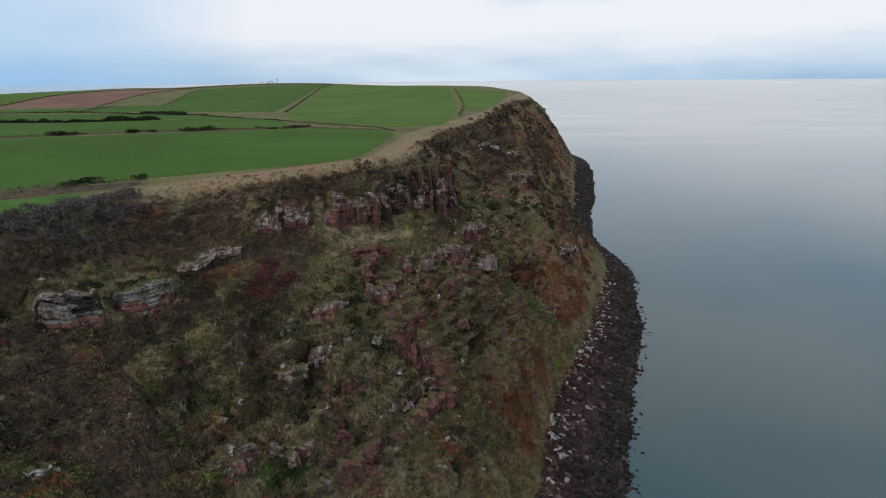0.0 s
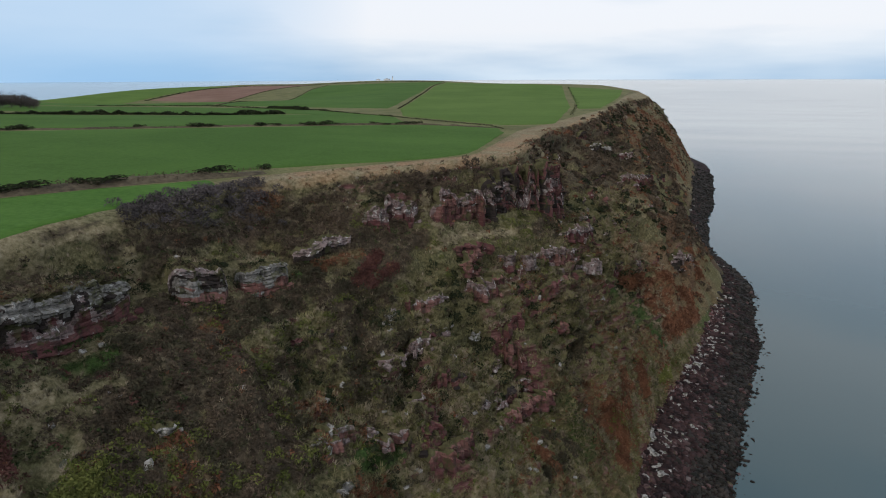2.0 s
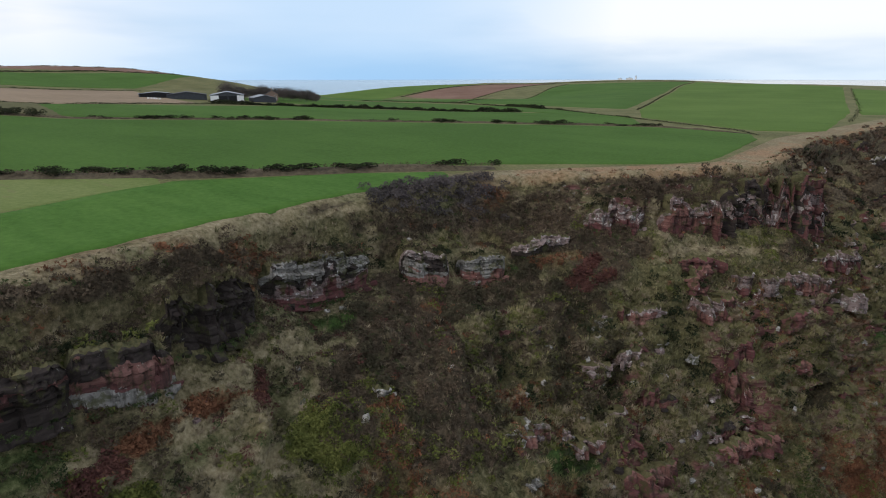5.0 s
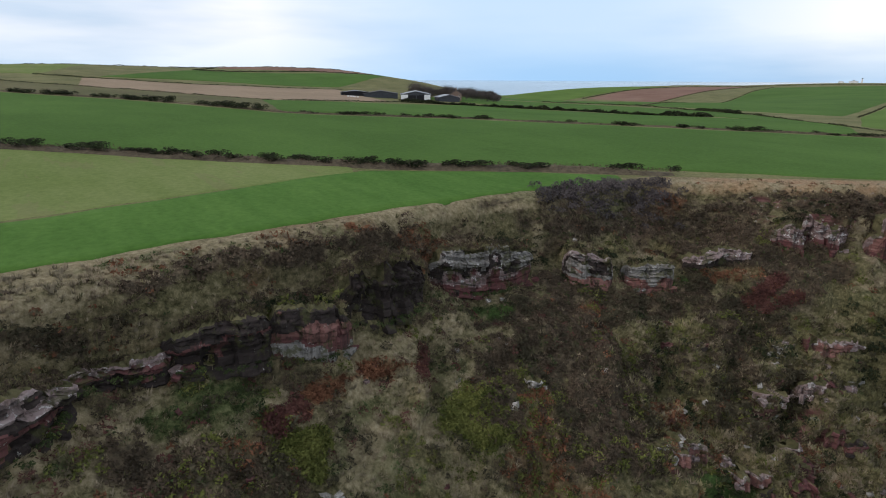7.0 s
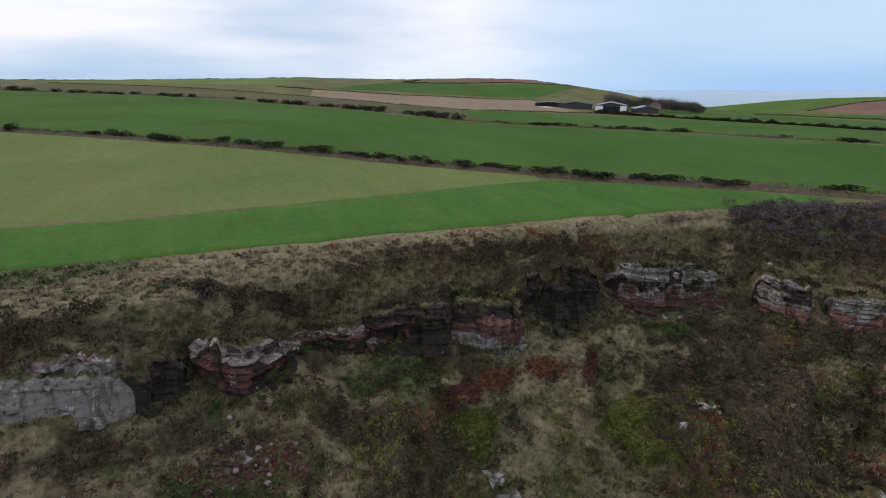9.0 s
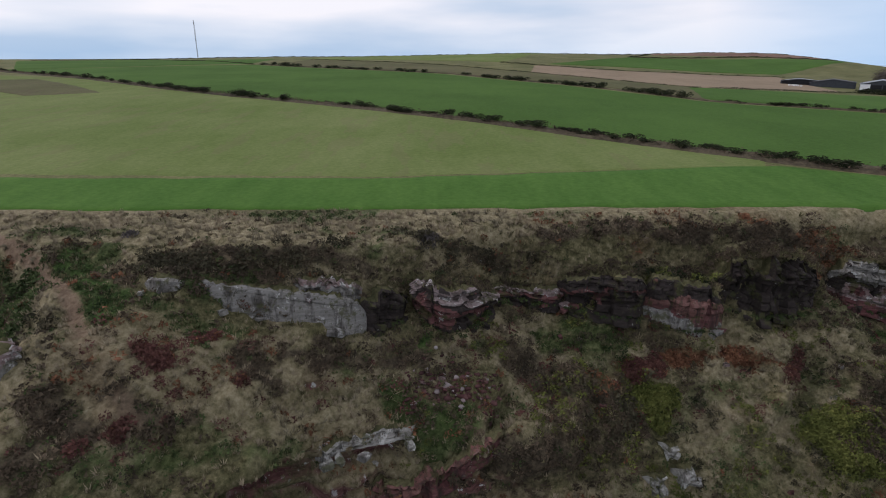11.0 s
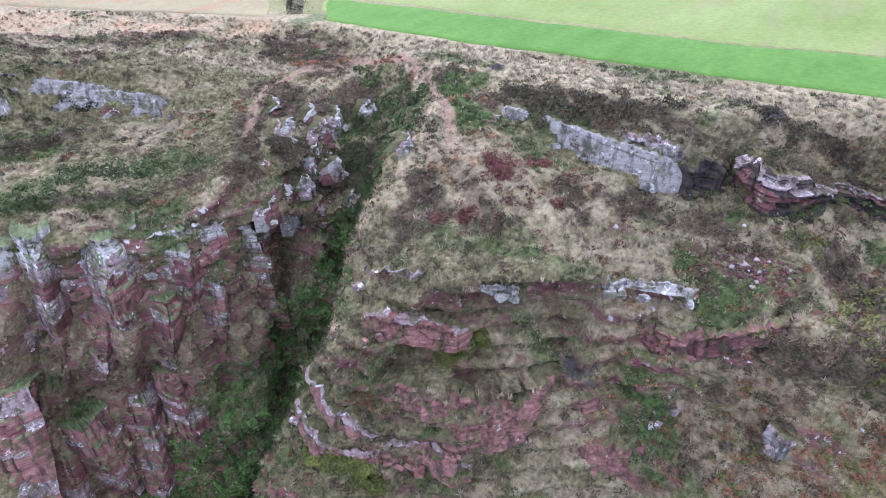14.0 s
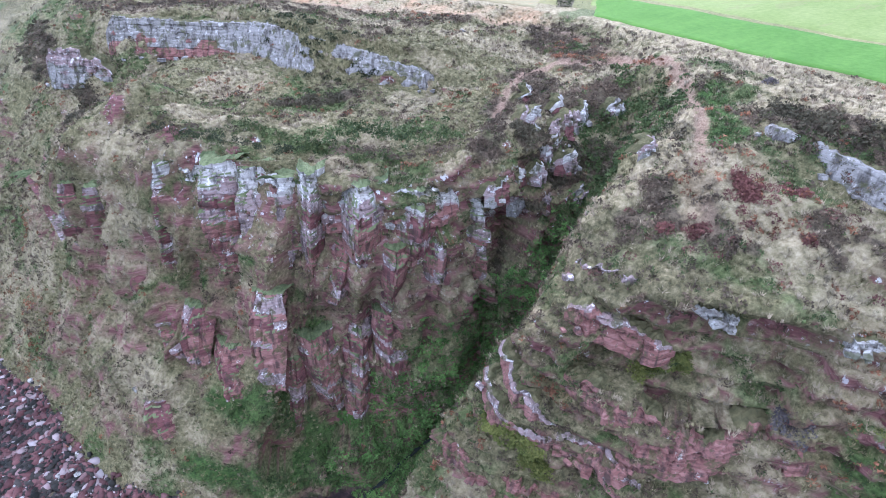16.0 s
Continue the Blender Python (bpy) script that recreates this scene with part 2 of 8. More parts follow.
# crags under the rim: label, foot line (x, y, z), heights, stone from bottom to top, shape
RIM_CRAGS = [
    ("near-black crag at the end of the rock band", [(-52.6, -14.6, 76.6), (-54.0, -12.0, 76.6), (-55.2, -9.8, 76.8)], [3.6, 3.8, 3.0], ["dark", "dark", "dark"], dict(bed=1.2, length=1.4, cut=0.4)),
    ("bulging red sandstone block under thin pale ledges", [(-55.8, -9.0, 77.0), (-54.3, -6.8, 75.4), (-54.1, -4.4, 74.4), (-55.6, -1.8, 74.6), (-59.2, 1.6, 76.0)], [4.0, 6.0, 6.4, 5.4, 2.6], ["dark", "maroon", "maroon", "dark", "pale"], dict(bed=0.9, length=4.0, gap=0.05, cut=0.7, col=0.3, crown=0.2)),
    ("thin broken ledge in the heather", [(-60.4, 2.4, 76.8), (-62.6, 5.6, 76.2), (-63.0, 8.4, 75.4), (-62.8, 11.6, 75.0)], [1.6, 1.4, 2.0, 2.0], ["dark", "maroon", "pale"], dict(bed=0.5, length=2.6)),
    # near-black stone here carries the shade under the overhang in its colour
    ("recess under an overhanging bed, its shade painted near-black", [(-63.0, 12.8, 75.0), (-61.8, 17.6, 74.0), (-61.3, 23.4, 73.4)], [3.8, 5.8, 6.4], ["dark", "dark", "maroon", "dark"], dict(bed=1.1, length=3.0, cut=1.2, back=-0.9)),
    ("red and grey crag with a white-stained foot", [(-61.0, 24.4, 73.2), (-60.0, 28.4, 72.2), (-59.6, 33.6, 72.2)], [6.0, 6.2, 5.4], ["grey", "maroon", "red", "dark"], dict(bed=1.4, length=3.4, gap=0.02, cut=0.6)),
    ("tall overgrown crag of near-black rock", [(-62.2, 36.2, 74.4), (-61.6, 41.0, 73.2), (-62.6, 46.2, 73.0), (-64.0, 50.6, 73.0)], [7.0, 9.4, 8.6, 6.0], ["dark", "dark", "dark"], dict(bed=0.9, length=1.7, gap=0.3, cut=0.9, col=0.9, back=-0.5, crown=0.5, lean=0.22)),
    ("bedded red sandstone crag under grey ledges", [(-66.2, 54.8, 74.0), (-65.0, 61.8, 72.0), (-63.8, 68.0, 71.2), (-63.4, 74.0, 72.0)], [6.2, 7.6, 7.8, 6.0], ["maroon", "maroon", "pale", "dark", "grey"], dict(bed=0.9, length=6.0, gap=0.02, cut=0.4, col=0.3)),
    ("pale broken crag among heather", [(-60.2, 81.4, 71.4), (-57.4, 84.0, 70.4), (-55.2, 87.2, 69.8)], [5.4, 6.0, 5.0], ["red", "grey", "dark", "pale"], dict(bed=1.0, length=2.8, gap=0.12)),
    ("layered pale sandstone block", [(-54.2, 91.4, 69.6), (-51.2, 94.0, 69.0), (-48.8, 97.8, 69.2)], [3.8, 4.6, 4.0], ["red", "grey", "grey"], dict(bed=0.8, length=4.2, gap=0.0)),
    ("white jointed blocks under the heathery rim", [(-38.2, 119.4, 75.4), (-34.2, 123.4, 75.4), (-30.0, 126.6, 75.6)], [4.6, 5.2, 4.6], ["maroon", "pale", "pale"], dict(bed=1.6, length=1.7, gap=0.28, col=1.3, crown=0.5)),
    ("red sandstone face with white joints", [(-25.2, 129.6, 74.2), (-20.8, 135.4, 73.4), (-16.4, 140.4, 72.6)], [7.0, 7.6, 7.4], ["maroon", "red", "pale"], dict(bed=1.5, length=1.8, gap=0.22, col=1.2, crown=0.45)),
    ("dark broken rock under the rim", [(-15.2, 142.4, 73.4), (-12.0, 148.0, 72.8), (-9.6, 153.6, 72.0)], [9.0, 10.0, 10.4], ["dark", "maroon", "dark", "pale", "dark"], dict(bed=1.3, length=1.4, gap=0.35, col=1.7, crown=0.6)),
    ("tall columns of red sandstone under the rim", [(-8.6, 154.6, 71.4), (-2.2, 159.4, 70.0), (0.4, 166.0, 69.0), (3.4, 172.4, 67.6)], [11.6, 12.6, 12.6, 11.0], ["maroon", "dark", "maroon", "pale", "dark", "maroon"], dict(bed=2.2, length=1.3, gap=0.32, col=2.0, crown=0.55)),
    ("pale mossy crag with dark joints", [(-47.6, 103.6, 72.0), (-44.0, 108.4, 72.6), (-41.4, 112.4, 73.4)], [2.4, 3.0, 2.0], ["dark", "pale"], dict(bed=0.9, length=2.2, gap=0.2)),
]


def spline_rows(grid, steps):
    """Catmull-Rom through the sections along the coast."""
    out, tags = [], []
    n = len(grid)
    for i in range(n - 1):
        p0, p1, p2, p3 = grid[max(i - 1, 0)], grid[i], grid[i + 1], grid[min(i + 2, n - 1)]
        gap = np.linalg.norm(p2 - p1, axis=1, keepdims=True)
        m1 = (p2 - p0) * gap / (gap + np.linalg.norm(p1 - p0, axis=1, keepdims=True) + 1e-6)
        m2 = (p3 - p1) * gap / (gap + np.linalg.norm(p3 - p2, axis=1, keepdims=True) + 1e-6)
        m1, m2 = m1 * 0.8, m2 * 0.8
        for k in range(steps[i]):
            t = k / steps[i]
            out.append((2 * t ** 3 - 3 * t ** 2 + 1) * p1 + (t ** 3 - 2 * t ** 2 + t) * m1 + (3 * t ** 2 - 2 * t ** 3) * p2 + (t ** 3 - t ** 2) * m2)
            tags.append(i + t)
    out.append(grid[-1])
    tags.append(n - 1.0)
    return np.array(out), np.array(tags)


rows_, s_tag = spline_rows(GRID, ROW_STEPS)
cols, v_tag = [], []
for j in range(GRID.shape[1] - 1):
    for k in range(COL_STEPS[j]):
        t = k / COL_STEPS[j]
        cols.append(rows_[:, j] * (1 - t) + rows_[:, j + 1] * t)
        v_tag.append(j + t)
cols.append(rows_[:, -1])
v_tag.append(GRID.shape[1] - 1.0)
SHEET = np.stack(cols, axis=1)
v_tag = np.array(v_tag)
NR, NC = SHEET.shape[:2]
SV, VV = np.meshgrid(s_tag, v_tag, indexing="ij")


def sheet_normals(a):
    du = np.gradient(a, axis=0)
    dv = np.gradient(a, axis=1)
    n = np.cross(dv, du)
    n /= np.linalg.norm(n, axis=2, keepdims=True) + 1e-9
    return n * np.where(n[..., 2:3] < -0.2, -1, 1)


for _ in range(2):
    inner = SHEET[1:-1, 1:-1]
    SHEET[1:-1, 1:-1] = 0.6 * inner + 0.1 * (SHEET[:-2, 1:-1] + SHEET[2:, 1:-1] + SHEET[1:-1, :-2] + SHEET[1:-1, 2:])
nrm = sheet_normals(SHEET)
BROAD = nrm
X, Y, Z = SHEET[..., 0], SHEET[..., 1], SHEET[..., 2]
steep = 1 - np.clip(nrm[..., 2], 0, 1)
seven = int(np.argmin(np.abs(v_tag - 6.5)))
arc = np.cumsum(np.r_[0, np.linalg.norm(np.diff(SHEET[:, seven], axis=0), axis=1)])[:, None] * np.ones((1, NC))
arc = np.where((SV > 15.4) & (SV < 19.6), -X * 0.95 - 0.3 * Y, arc)
# where bare sandstone shows: sparse on the rim, bold on the spur, the ravine wall and the north face
def band(t, lo, hi, soft=0.5):
    return smooth(t, lo - soft, lo + soft) * (1 - smooth(t, hi - soft, hi + soft))


SPUR = band(SV, 12.6, 15.6, 0.4) * band(VV, 5.2, 9.2, 0.3)
WALL = band(SV, 17.3, 22.5, 0.4) * band(VV, 6.6, 9.6, 0.3) * np.where(SV < 19.2, 1, 0.75) + band(SV, 17.0, 19.4, 0.3) * band(VV, 4.0, 7.6, 0.4)
WALL = np.clip(WALL, 0, 1)
NORTH = band(SV, 5.0, 9.2, 0.5) * band(VV, 4.6, 7.4, 0.5)
RIM = band(VV, 2.0, 3.0, 0.25) * band(SV, 0, 8.6, 0.3)
bed = Z + 0.05 * X + 0.03 * Y + 0.9 * vnoise(X / 14, Y / 14, 0, 5) + 0.35 * vnoise(X / 3, Y / 3, 0, 6)
BEDH = 2.9
frac = bed / BEDH - np.floor(bed / BEDH)
riser = 1 - smooth(frac, 0.50, 0.62)
stepped = np.minimum(frac / 0.55, (1 - frac) / 0.45)
patchy = fbm(X / 9, Y / 9, Z / 5, 4, 3)
rock = smooth(patchy * 0.6 + (steep - 0.55) * 0.9 + 0.14 * SPUR + 0.34 * WALL + 0.16 * NORTH + 0.34 * RIM - 0.55 * band(VV, 1.9, 3.1, 0.2) * band(SV, 8.7, 16.2, 0.3) - 0.10, 0.13, 0.21)
rock *= np.clip(0.05 + riser + 0.15 * WALL, 0, 1)
rock *= smooth(Z, 5, 8) * smooth(VV, 1.9, 2.2)
beach = 1 - smooth(Z + fbm(X / 6, Y / 6, 0, 3, 9) * 1.5, 5.5, 8.0)
# broad lumps, gullies down the face, then blocky beds
gully_lines = fbm(arc / 7 + 0.4 * vnoise(X / 9, Y / 9, Z / 9, 77), 0 * Z, Z / 60, 3, 91)
disp = fbm(X / 22, Y / 22, Z / 22, 3, 21) * 2.0 * smooth(VV, 1.4, 2.6) + fbm(X / 6, Y / 6, Z / 8, 3, 31) * 0.8 * smooth(VV, 1.0, 2.2)
disp = disp + gully_lines * band(VV, 4.8, 8.6, 0.6) * (0.9 + 1.9 * WALL + 2.0 * NORTH)
butt = 1 - np.abs(vnoise(arc / 5.5 + 0.5 * vnoise(X / 11, Y / 11, Z / 11, 78), 0 * Z, Z / 45, 93)) * 2
disp = disp + np.clip(butt, -0.7, 1) * (2.1 * WALL + 1.0 * NORTH)
disp = disp + fbm(X / 1.6, Y / 1.6, Z / 1.6, 2, 33) * 0.28 * smooth(VV, 1.0, 2.0)
disp = disp + fbm(X / 19, Y / 19, Z / 24, 4, 35) * 5.5 * band(SV, 2.2, 6.0, 0.6) * band(VV, 3.0, 6.8, 0.5)
disp = disp + fbm(X / 5.0, Y / 5.0, Z / 6.5, 3, 37) * 1.0 * band(SV, 6.0, 15.5, 0.5) * band(VV, 2.4, 7.5, 0.4)
disp = disp * (1 - 0.75 * beach)
disp = disp + stepped * (1.35 * SPUR + 0.35 * WALL + 0.9 * NORTH + 0.6 * band(VV, 3.2, 8.2, 0.5) * (1 - smooth(VV, 6.2, 6.8) * (SV < 9.2))) * (1 - beach)
I0 = np.zeros(Z.shape, np.int64)
layer = np.floor(bed / 1.1).astype(np.int64)
joint = np.floor(arc / 2.6 + hashed(layer // 3, I0, I0, 4) * 3 + 0.7 * vnoise(X / 4, Y / 4, Z / 4, 8)).astype(np.int64)
block = hashed(layer, joint, I0, 7) * 0.6 + hashed(layer // 4, joint, I0, 17) * 0.9
disp = disp + rock * (block * 1.5 - 0.8) * (1 - 0.6 * WALL)
big_l = np.floor((bed + 1.5 * vnoise(arc / 9, Z / 9, 0, 101)) / 4.2).astype(np.int64)
big_j = np.floor(arc / 4.8 + hashed(big_l, I0, I0, 102) * 1.7 + 0.5 * vnoise(X / 6, Y / 6, Z / 6, 103)).astype(np.int64)
big = hashed(big_l, big_j, I0, 104)
bf = (bed + 1.5 * vnoise(arc / 9, Z / 9, 0, 101)) / 4.2
bf = bf - np.floor(bf)
disp = disp + WALL * (big * 2.6 - 1.0 + 0.9 * (1 - bf))
SHEET = SHEET + nrm * disp[..., None]


def off_line(line, reach):
    """Distance of the cliff's points from a line in space, near it only: where, how far."""
    p = np.array(line, float)
    box_lo, box_hi = p.min(axis=0) - reach, p.max(axis=0) + reach
    near = np.nonzero(((SHEET > box_lo) & (SHEET < box_hi)).all(axis=-1))
    q = SHEET[near]
    best = np.full(len(q), 1e9)
    for a, b in zip(p[:-1], p[1:]):
        t = np.clip(((q - a) @ (b - a)) / max((b - a) @ (b - a), 1e-6), 0, 1)
        best = np.minimum(best, np.linalg.norm(q - a - t[:, None] * (b - a), axis=1))
    return near, best


def carve(width, height, line):
    """A gully (below nought) or a rib along a line of the cliff."""
    near, far = off_line(line, width * 1.2)
    SHEET[near] = SHEET[near] + nrm[near] * (height * (1 - smooth(far / width, 0.15, 1.0)))[:, None]


# gullies and ribs of the cliff
carve(4.9, -3.5, [(3, 211, 75), (7, 195, 69), (5, 165, 66)])
carve(3.3, -3.5, [(10, 157, 57), (9, 145, 50), (9, 137, 42), (5, 120, 37)])
carve(8.3, 3.0, [(20, 216, 62), (24, 199, 53), (25, 190, 46)])
carve(5.3, -4.0, [(35, 241, 59), (39, 240, 46), (42, 234, 38)])
carve(9.8, 3.5, [(57, 280, 39), (61, 274, 28), (61, 258, 22)])
carve(3.4, -2.5, [(-27, 103, 59), (-25, 97, 52), (-25, 88, 51)])
carve(3.7, 2.2, [(-21, 110, 59), (-22, 98, 52), (-22, 86, 48)])
carve(3.8, -2.2, [(-34, 102, 64), (-33, 93, 59), (-29, 86, 55)])
carve(12.8, 3.5, [(28, 350, 77), (41, 355, 71), (43, 302, 64)])
carve(7.9, -4.5, [(-4, 225, 84), (13, 280, 73), (20, 253, 65)])
carve(2.9, -2.0, [(-61, 35, 73), (-57, 35, 71)])
carve(3.2, -2.5, [(-43, 87, 64), (-37, 79, 58), (-34, 77, 55)])
carve(3.8, 2.0, [(-48, 75, 65), (-42, 69, 62)])
carve(2.1, 2.0, [(-52, 40, 66), (-49, 36, 63)])
carve(3.0, 2.5, [(-55, 12, 69), (-49, 11, 66), (-45, 10, 63)])
carve(1.9, -2.2, [(-48, 3, 69), (-44, 1, 67), (-42, -0, 63)])
carve(2.5, -2.0, [(-57, 47, 68), (-51, 42, 65)])
carve(2.6, -2.5, [(16, -99, 54), (17, -99, 46)])
carve(2.5, -2.5, [(-7, -77, 55), (-8, -81, 43)])
carve(2.4, 2.5, [(24, -118, 55), (23, -106, 45), (23, -99, 38)])
carve(2.3, -2.0, [(21, -105, 56), (19, -100, 44)])
carve(2.2, 2.0, [(31, -126, 61), (30, -124, 50), (29, -119, 39)])
level = (1 - smooth(X - xc(Y), 1.0, 7.0)) * (1 - smooth(VV, 1.75, 2.1))
SHEET[..., 2] = SHEET[..., 2] * (1 - level) + (land(SHEET[..., 0], SHEET[..., 1]) - np.where(VV < 0.5, 0.4, 0.03)) * level
for _label, foot, heights, _kinds, _shape in RIM_CRAGS:
    # a bench behind each crag, level ground before it
    f = np.array(foot, float)
    run = np.r_[0, np.cumsum(np.linalg.norm(np.diff(f[:, :2], axis=0), axis=1))]
    at = np.linspace(0, run[-1], int(run[-1] / 0.5) + 2)
    line = np.stack([np.interp(at, run, f[:, k]) for k in range(3)] + [np.interp(at, run, heights)], -1)
    tang = np.gradient(line[:, :2], axis=0)
    tang /= np.linalg.norm(tang, axis=1, keepdims=True)
    facing = np.stack([-tang[:, 1], tang[:, 0]], -1)
    if facing.mean(axis=0) @ (np.array([12, -3.0]) - f[:, :2].mean(axis=0)) < 0:
        facing = -facing
    near = np.argwhere((np.abs(SHEET[..., 0] - f[:, 0].mean()) < 26) & (np.abs(SHEET[..., 1] - f[:, 1].mean()) < 26) & (VV > 1.4) & (VV < 5.2))
    q = SHEET[near[:, 0], near[:, 1]]
    gap2 = ((q[:, None, :2] - line[None, :, :2]) ** 2).sum(-1)
    who = gap2.argmin(1)
    d = -((q[:, :2] - line[who, :2]) * facing[who]).sum(1)
    beside = np.abs(((q[:, :2] - line[who, :2]) * tang[who]).sum(1))
    fade = 1 - smooth(beside, 0.3, 2.2)
    crest = line[who, 2] + line[who, 3] - 0.35 + 0.22 * d
    lift = smooth(d, 1.3, 2.1) * (1 - smooth(d, 4.5, 8.0)) * fade
    z = q[:, 2] + lift * np.maximum(crest - q[:, 2], 0)
    cut = (1 - smooth(d, 0.9, 1.6)) * smooth(d, -3.0, -0.5) * fade
    z = z - cut * np.maximum(z - line[who, 2] - 0.2, 0)
    SHEET[near[:, 0], near[:, 1], 2] = z
SHEET[..., 2] = np.where(VV > 8.6, np.minimum(SHEET[..., 2], Z + 1.0), SHEET[..., 2])
nrm = sheet_normals(SHEET)
steep = 1 - np.clip(nrm[..., 2], 0, 1)
X, Y, Z = SHEET[..., 0], SHEET[..., 1], SHEET[..., 2]

def grid_mesh(name, pts, uv_masks=None, keep=None):
    nr, nc = pts.shape[:2]
    me = bpy.data.meshes.new(name)
    idx = np.arange(nr * nc).reshape(nr, nc)
    f = np.stack([idx[:-1, :-1], idx[:-1, 1:], idx[1:, 1:], idx[1:, :-1]], axis=-1).reshape(-1, 4)
    if keep is not None:
        f = f[(keep[:-1, :-1] & keep[:-1, 1:] & keep[1:, 1:] & keep[1:, :-1]).reshape(-1)]
    me.from_pydata(pts.reshape(-1, 3).tolist(), [], f.tolist())
    for key, val in (uv_masks or {}).items():
        at = me.attributes.new(key, "FLOAT", "POINT")
        at.data.foreach_set("value", np.ascontiguousarray(val, dtype=np.float32).reshape(-1))
    me.polygons.foreach_set("use_smooth", np.ones(len(me.polygons), dtype=bool))
    me.update()
    return me


# ---- materials ----
def material(name, rough=0.9):
    m = bpy.data.materials.new(name)
    m.use_nodes = True
    b = m.node_tree.nodes["Principled BSDF"]
    b.inputs["Roughness"].default_value = rough
    b.inputs["Specular IOR Level"].default_value = 0.12
    return m, m.node_tree.nodes, m.node_tree.links, b


def n_noise(n, l, vec, scale, detail=4.0, rough=0.55):
    t = n.new("ShaderNodeTexNoise")
    t.inputs["Scale"].default_value, t.inputs["Detail"].default_value, t.inputs["Roughness"].default_value = scale, detail, rough
    if vec is not None:
        l.new(vec, t.inputs["Vector"])
    return t.outputs["Fac"]


def n_ramp(n, l, fac, stops):
    r = n.new("ShaderNodeValToRGB")
    els = r.color_ramp.elements
    while len(els) < len(stops):
        els.new(0.5)
    for e, (p, c) in zip(els, stops):
        e.position, e.color = p, (*c, 1) if len(c) == 3 else c
    l.new(fac, r.inputs["Fac"])
    return r.outputs["Color"]


def n_mix(n, l, fac, a, b):
    m = n.new("ShaderNodeMix")
    m.data_type = "RGBA"
    for key, v in (("Factor", fac), ("A", a), ("B", b)):
        if isinstance(v, (int, float)):
            m.inputs[key].default_value = v
        elif isinstance(v, tuple):
            m.inputs[key].default_value = (*v, 1)
        else:
            l.new(v, m.inputs[key])
    return m.outputs["Result"]


def n_math(n, l, op, a, b):
    m = n.new("ShaderNodeMath")
    m.operation = op
    m.use_clamp = True
    for i, v in enumerate((a, b)):
        if isinstance(v, (int, float)):
            m.inputs[i].default_value = v
        else:
            l.new(v, m.inputs[i])
    return m.outputs["Value"]


def n_bump(n, l, b, height, strength, dist):
    u = n.new("ShaderNodeBump")
    u.inputs["Strength"].default_value, u.inputs["Distance"].default_value = strength, dist
    l.new(height, u.inputs["Height"])
    l.new(u.outputs["Normal"], b.inputs["Normal"])


def place(n):
    return n.new("ShaderNodeNewGeometry").outputs["Position"]


def attr(n, name):
    a = n.new("ShaderNodeAttribute")
    a.attribute_name = name
    return a.outputs["Fac"]


def speckled(name, dark, mid, light, scale, bump=0.0, rough=0.95, big=0.05):
    """A two-scale mottled surface."""
    m, n, l, b = material(name, rough)
    p = place(n)
    fine = n_ramp(n, l, n_noise(n, l, p, scale, 6, 0.65), [(0.3, dark), (0.5, mid), (0.72, light)])
    broad = n_ramp(n, l, n_noise(n, l, p, big, 3), [(0.35, dark), (0.65, light)])
    l.new(n_mix(n, l, 0.35, fine, broad), b.inputs["Base Color"])
    if bump:
        n_bump(n, l, b, n_noise(n, l, p, scale * 1.6, 5, 0.7), 0.6, bump)
    return m


def sea_material():
    m, n, l, b = material("sea_water", 0.16)
    p = place(n)
    l.new(n_ramp(n, l, n_noise(n, l, p, 0.0009, 2), [(0.35, (0.048, 0.085, 0.089)), (0.68, (0.060, 0.102, 0.104))]), b.inputs["Base Color"])
    b.inputs["Specular IOR Level"].default_value = 0.42
    n_bump(n, l, b, n_noise(n, l, p, 0.45, 4, 0.6), 0.12, 0.06)
    slick = n.new("ShaderNodeMapping")
    slick.inputs["Scale"].default_value, slick.inputs["Rotation"].default_value = (0.0016, 0.0075, 1), (0, 0, 0.5)
    l.new(p, slick.inputs["Vector"])
    l.new(n_ramp(n, l, n_noise(n, l, slick.outputs["Vector"], 1.0, 5, 0.6), [(0.36, (0.08, 0.08, 0.08)), (0.66, (0.13, 0.13, 0.13))]), b.inputs["Roughness"])
    return m


SEA = sea_material()
VERGE = speckled("rough_grass", (0.058, 0.060, 0.022), (0.122, 0.122, 0.045), (0.21, 0.185, 0.085), 1.2, 0.15)


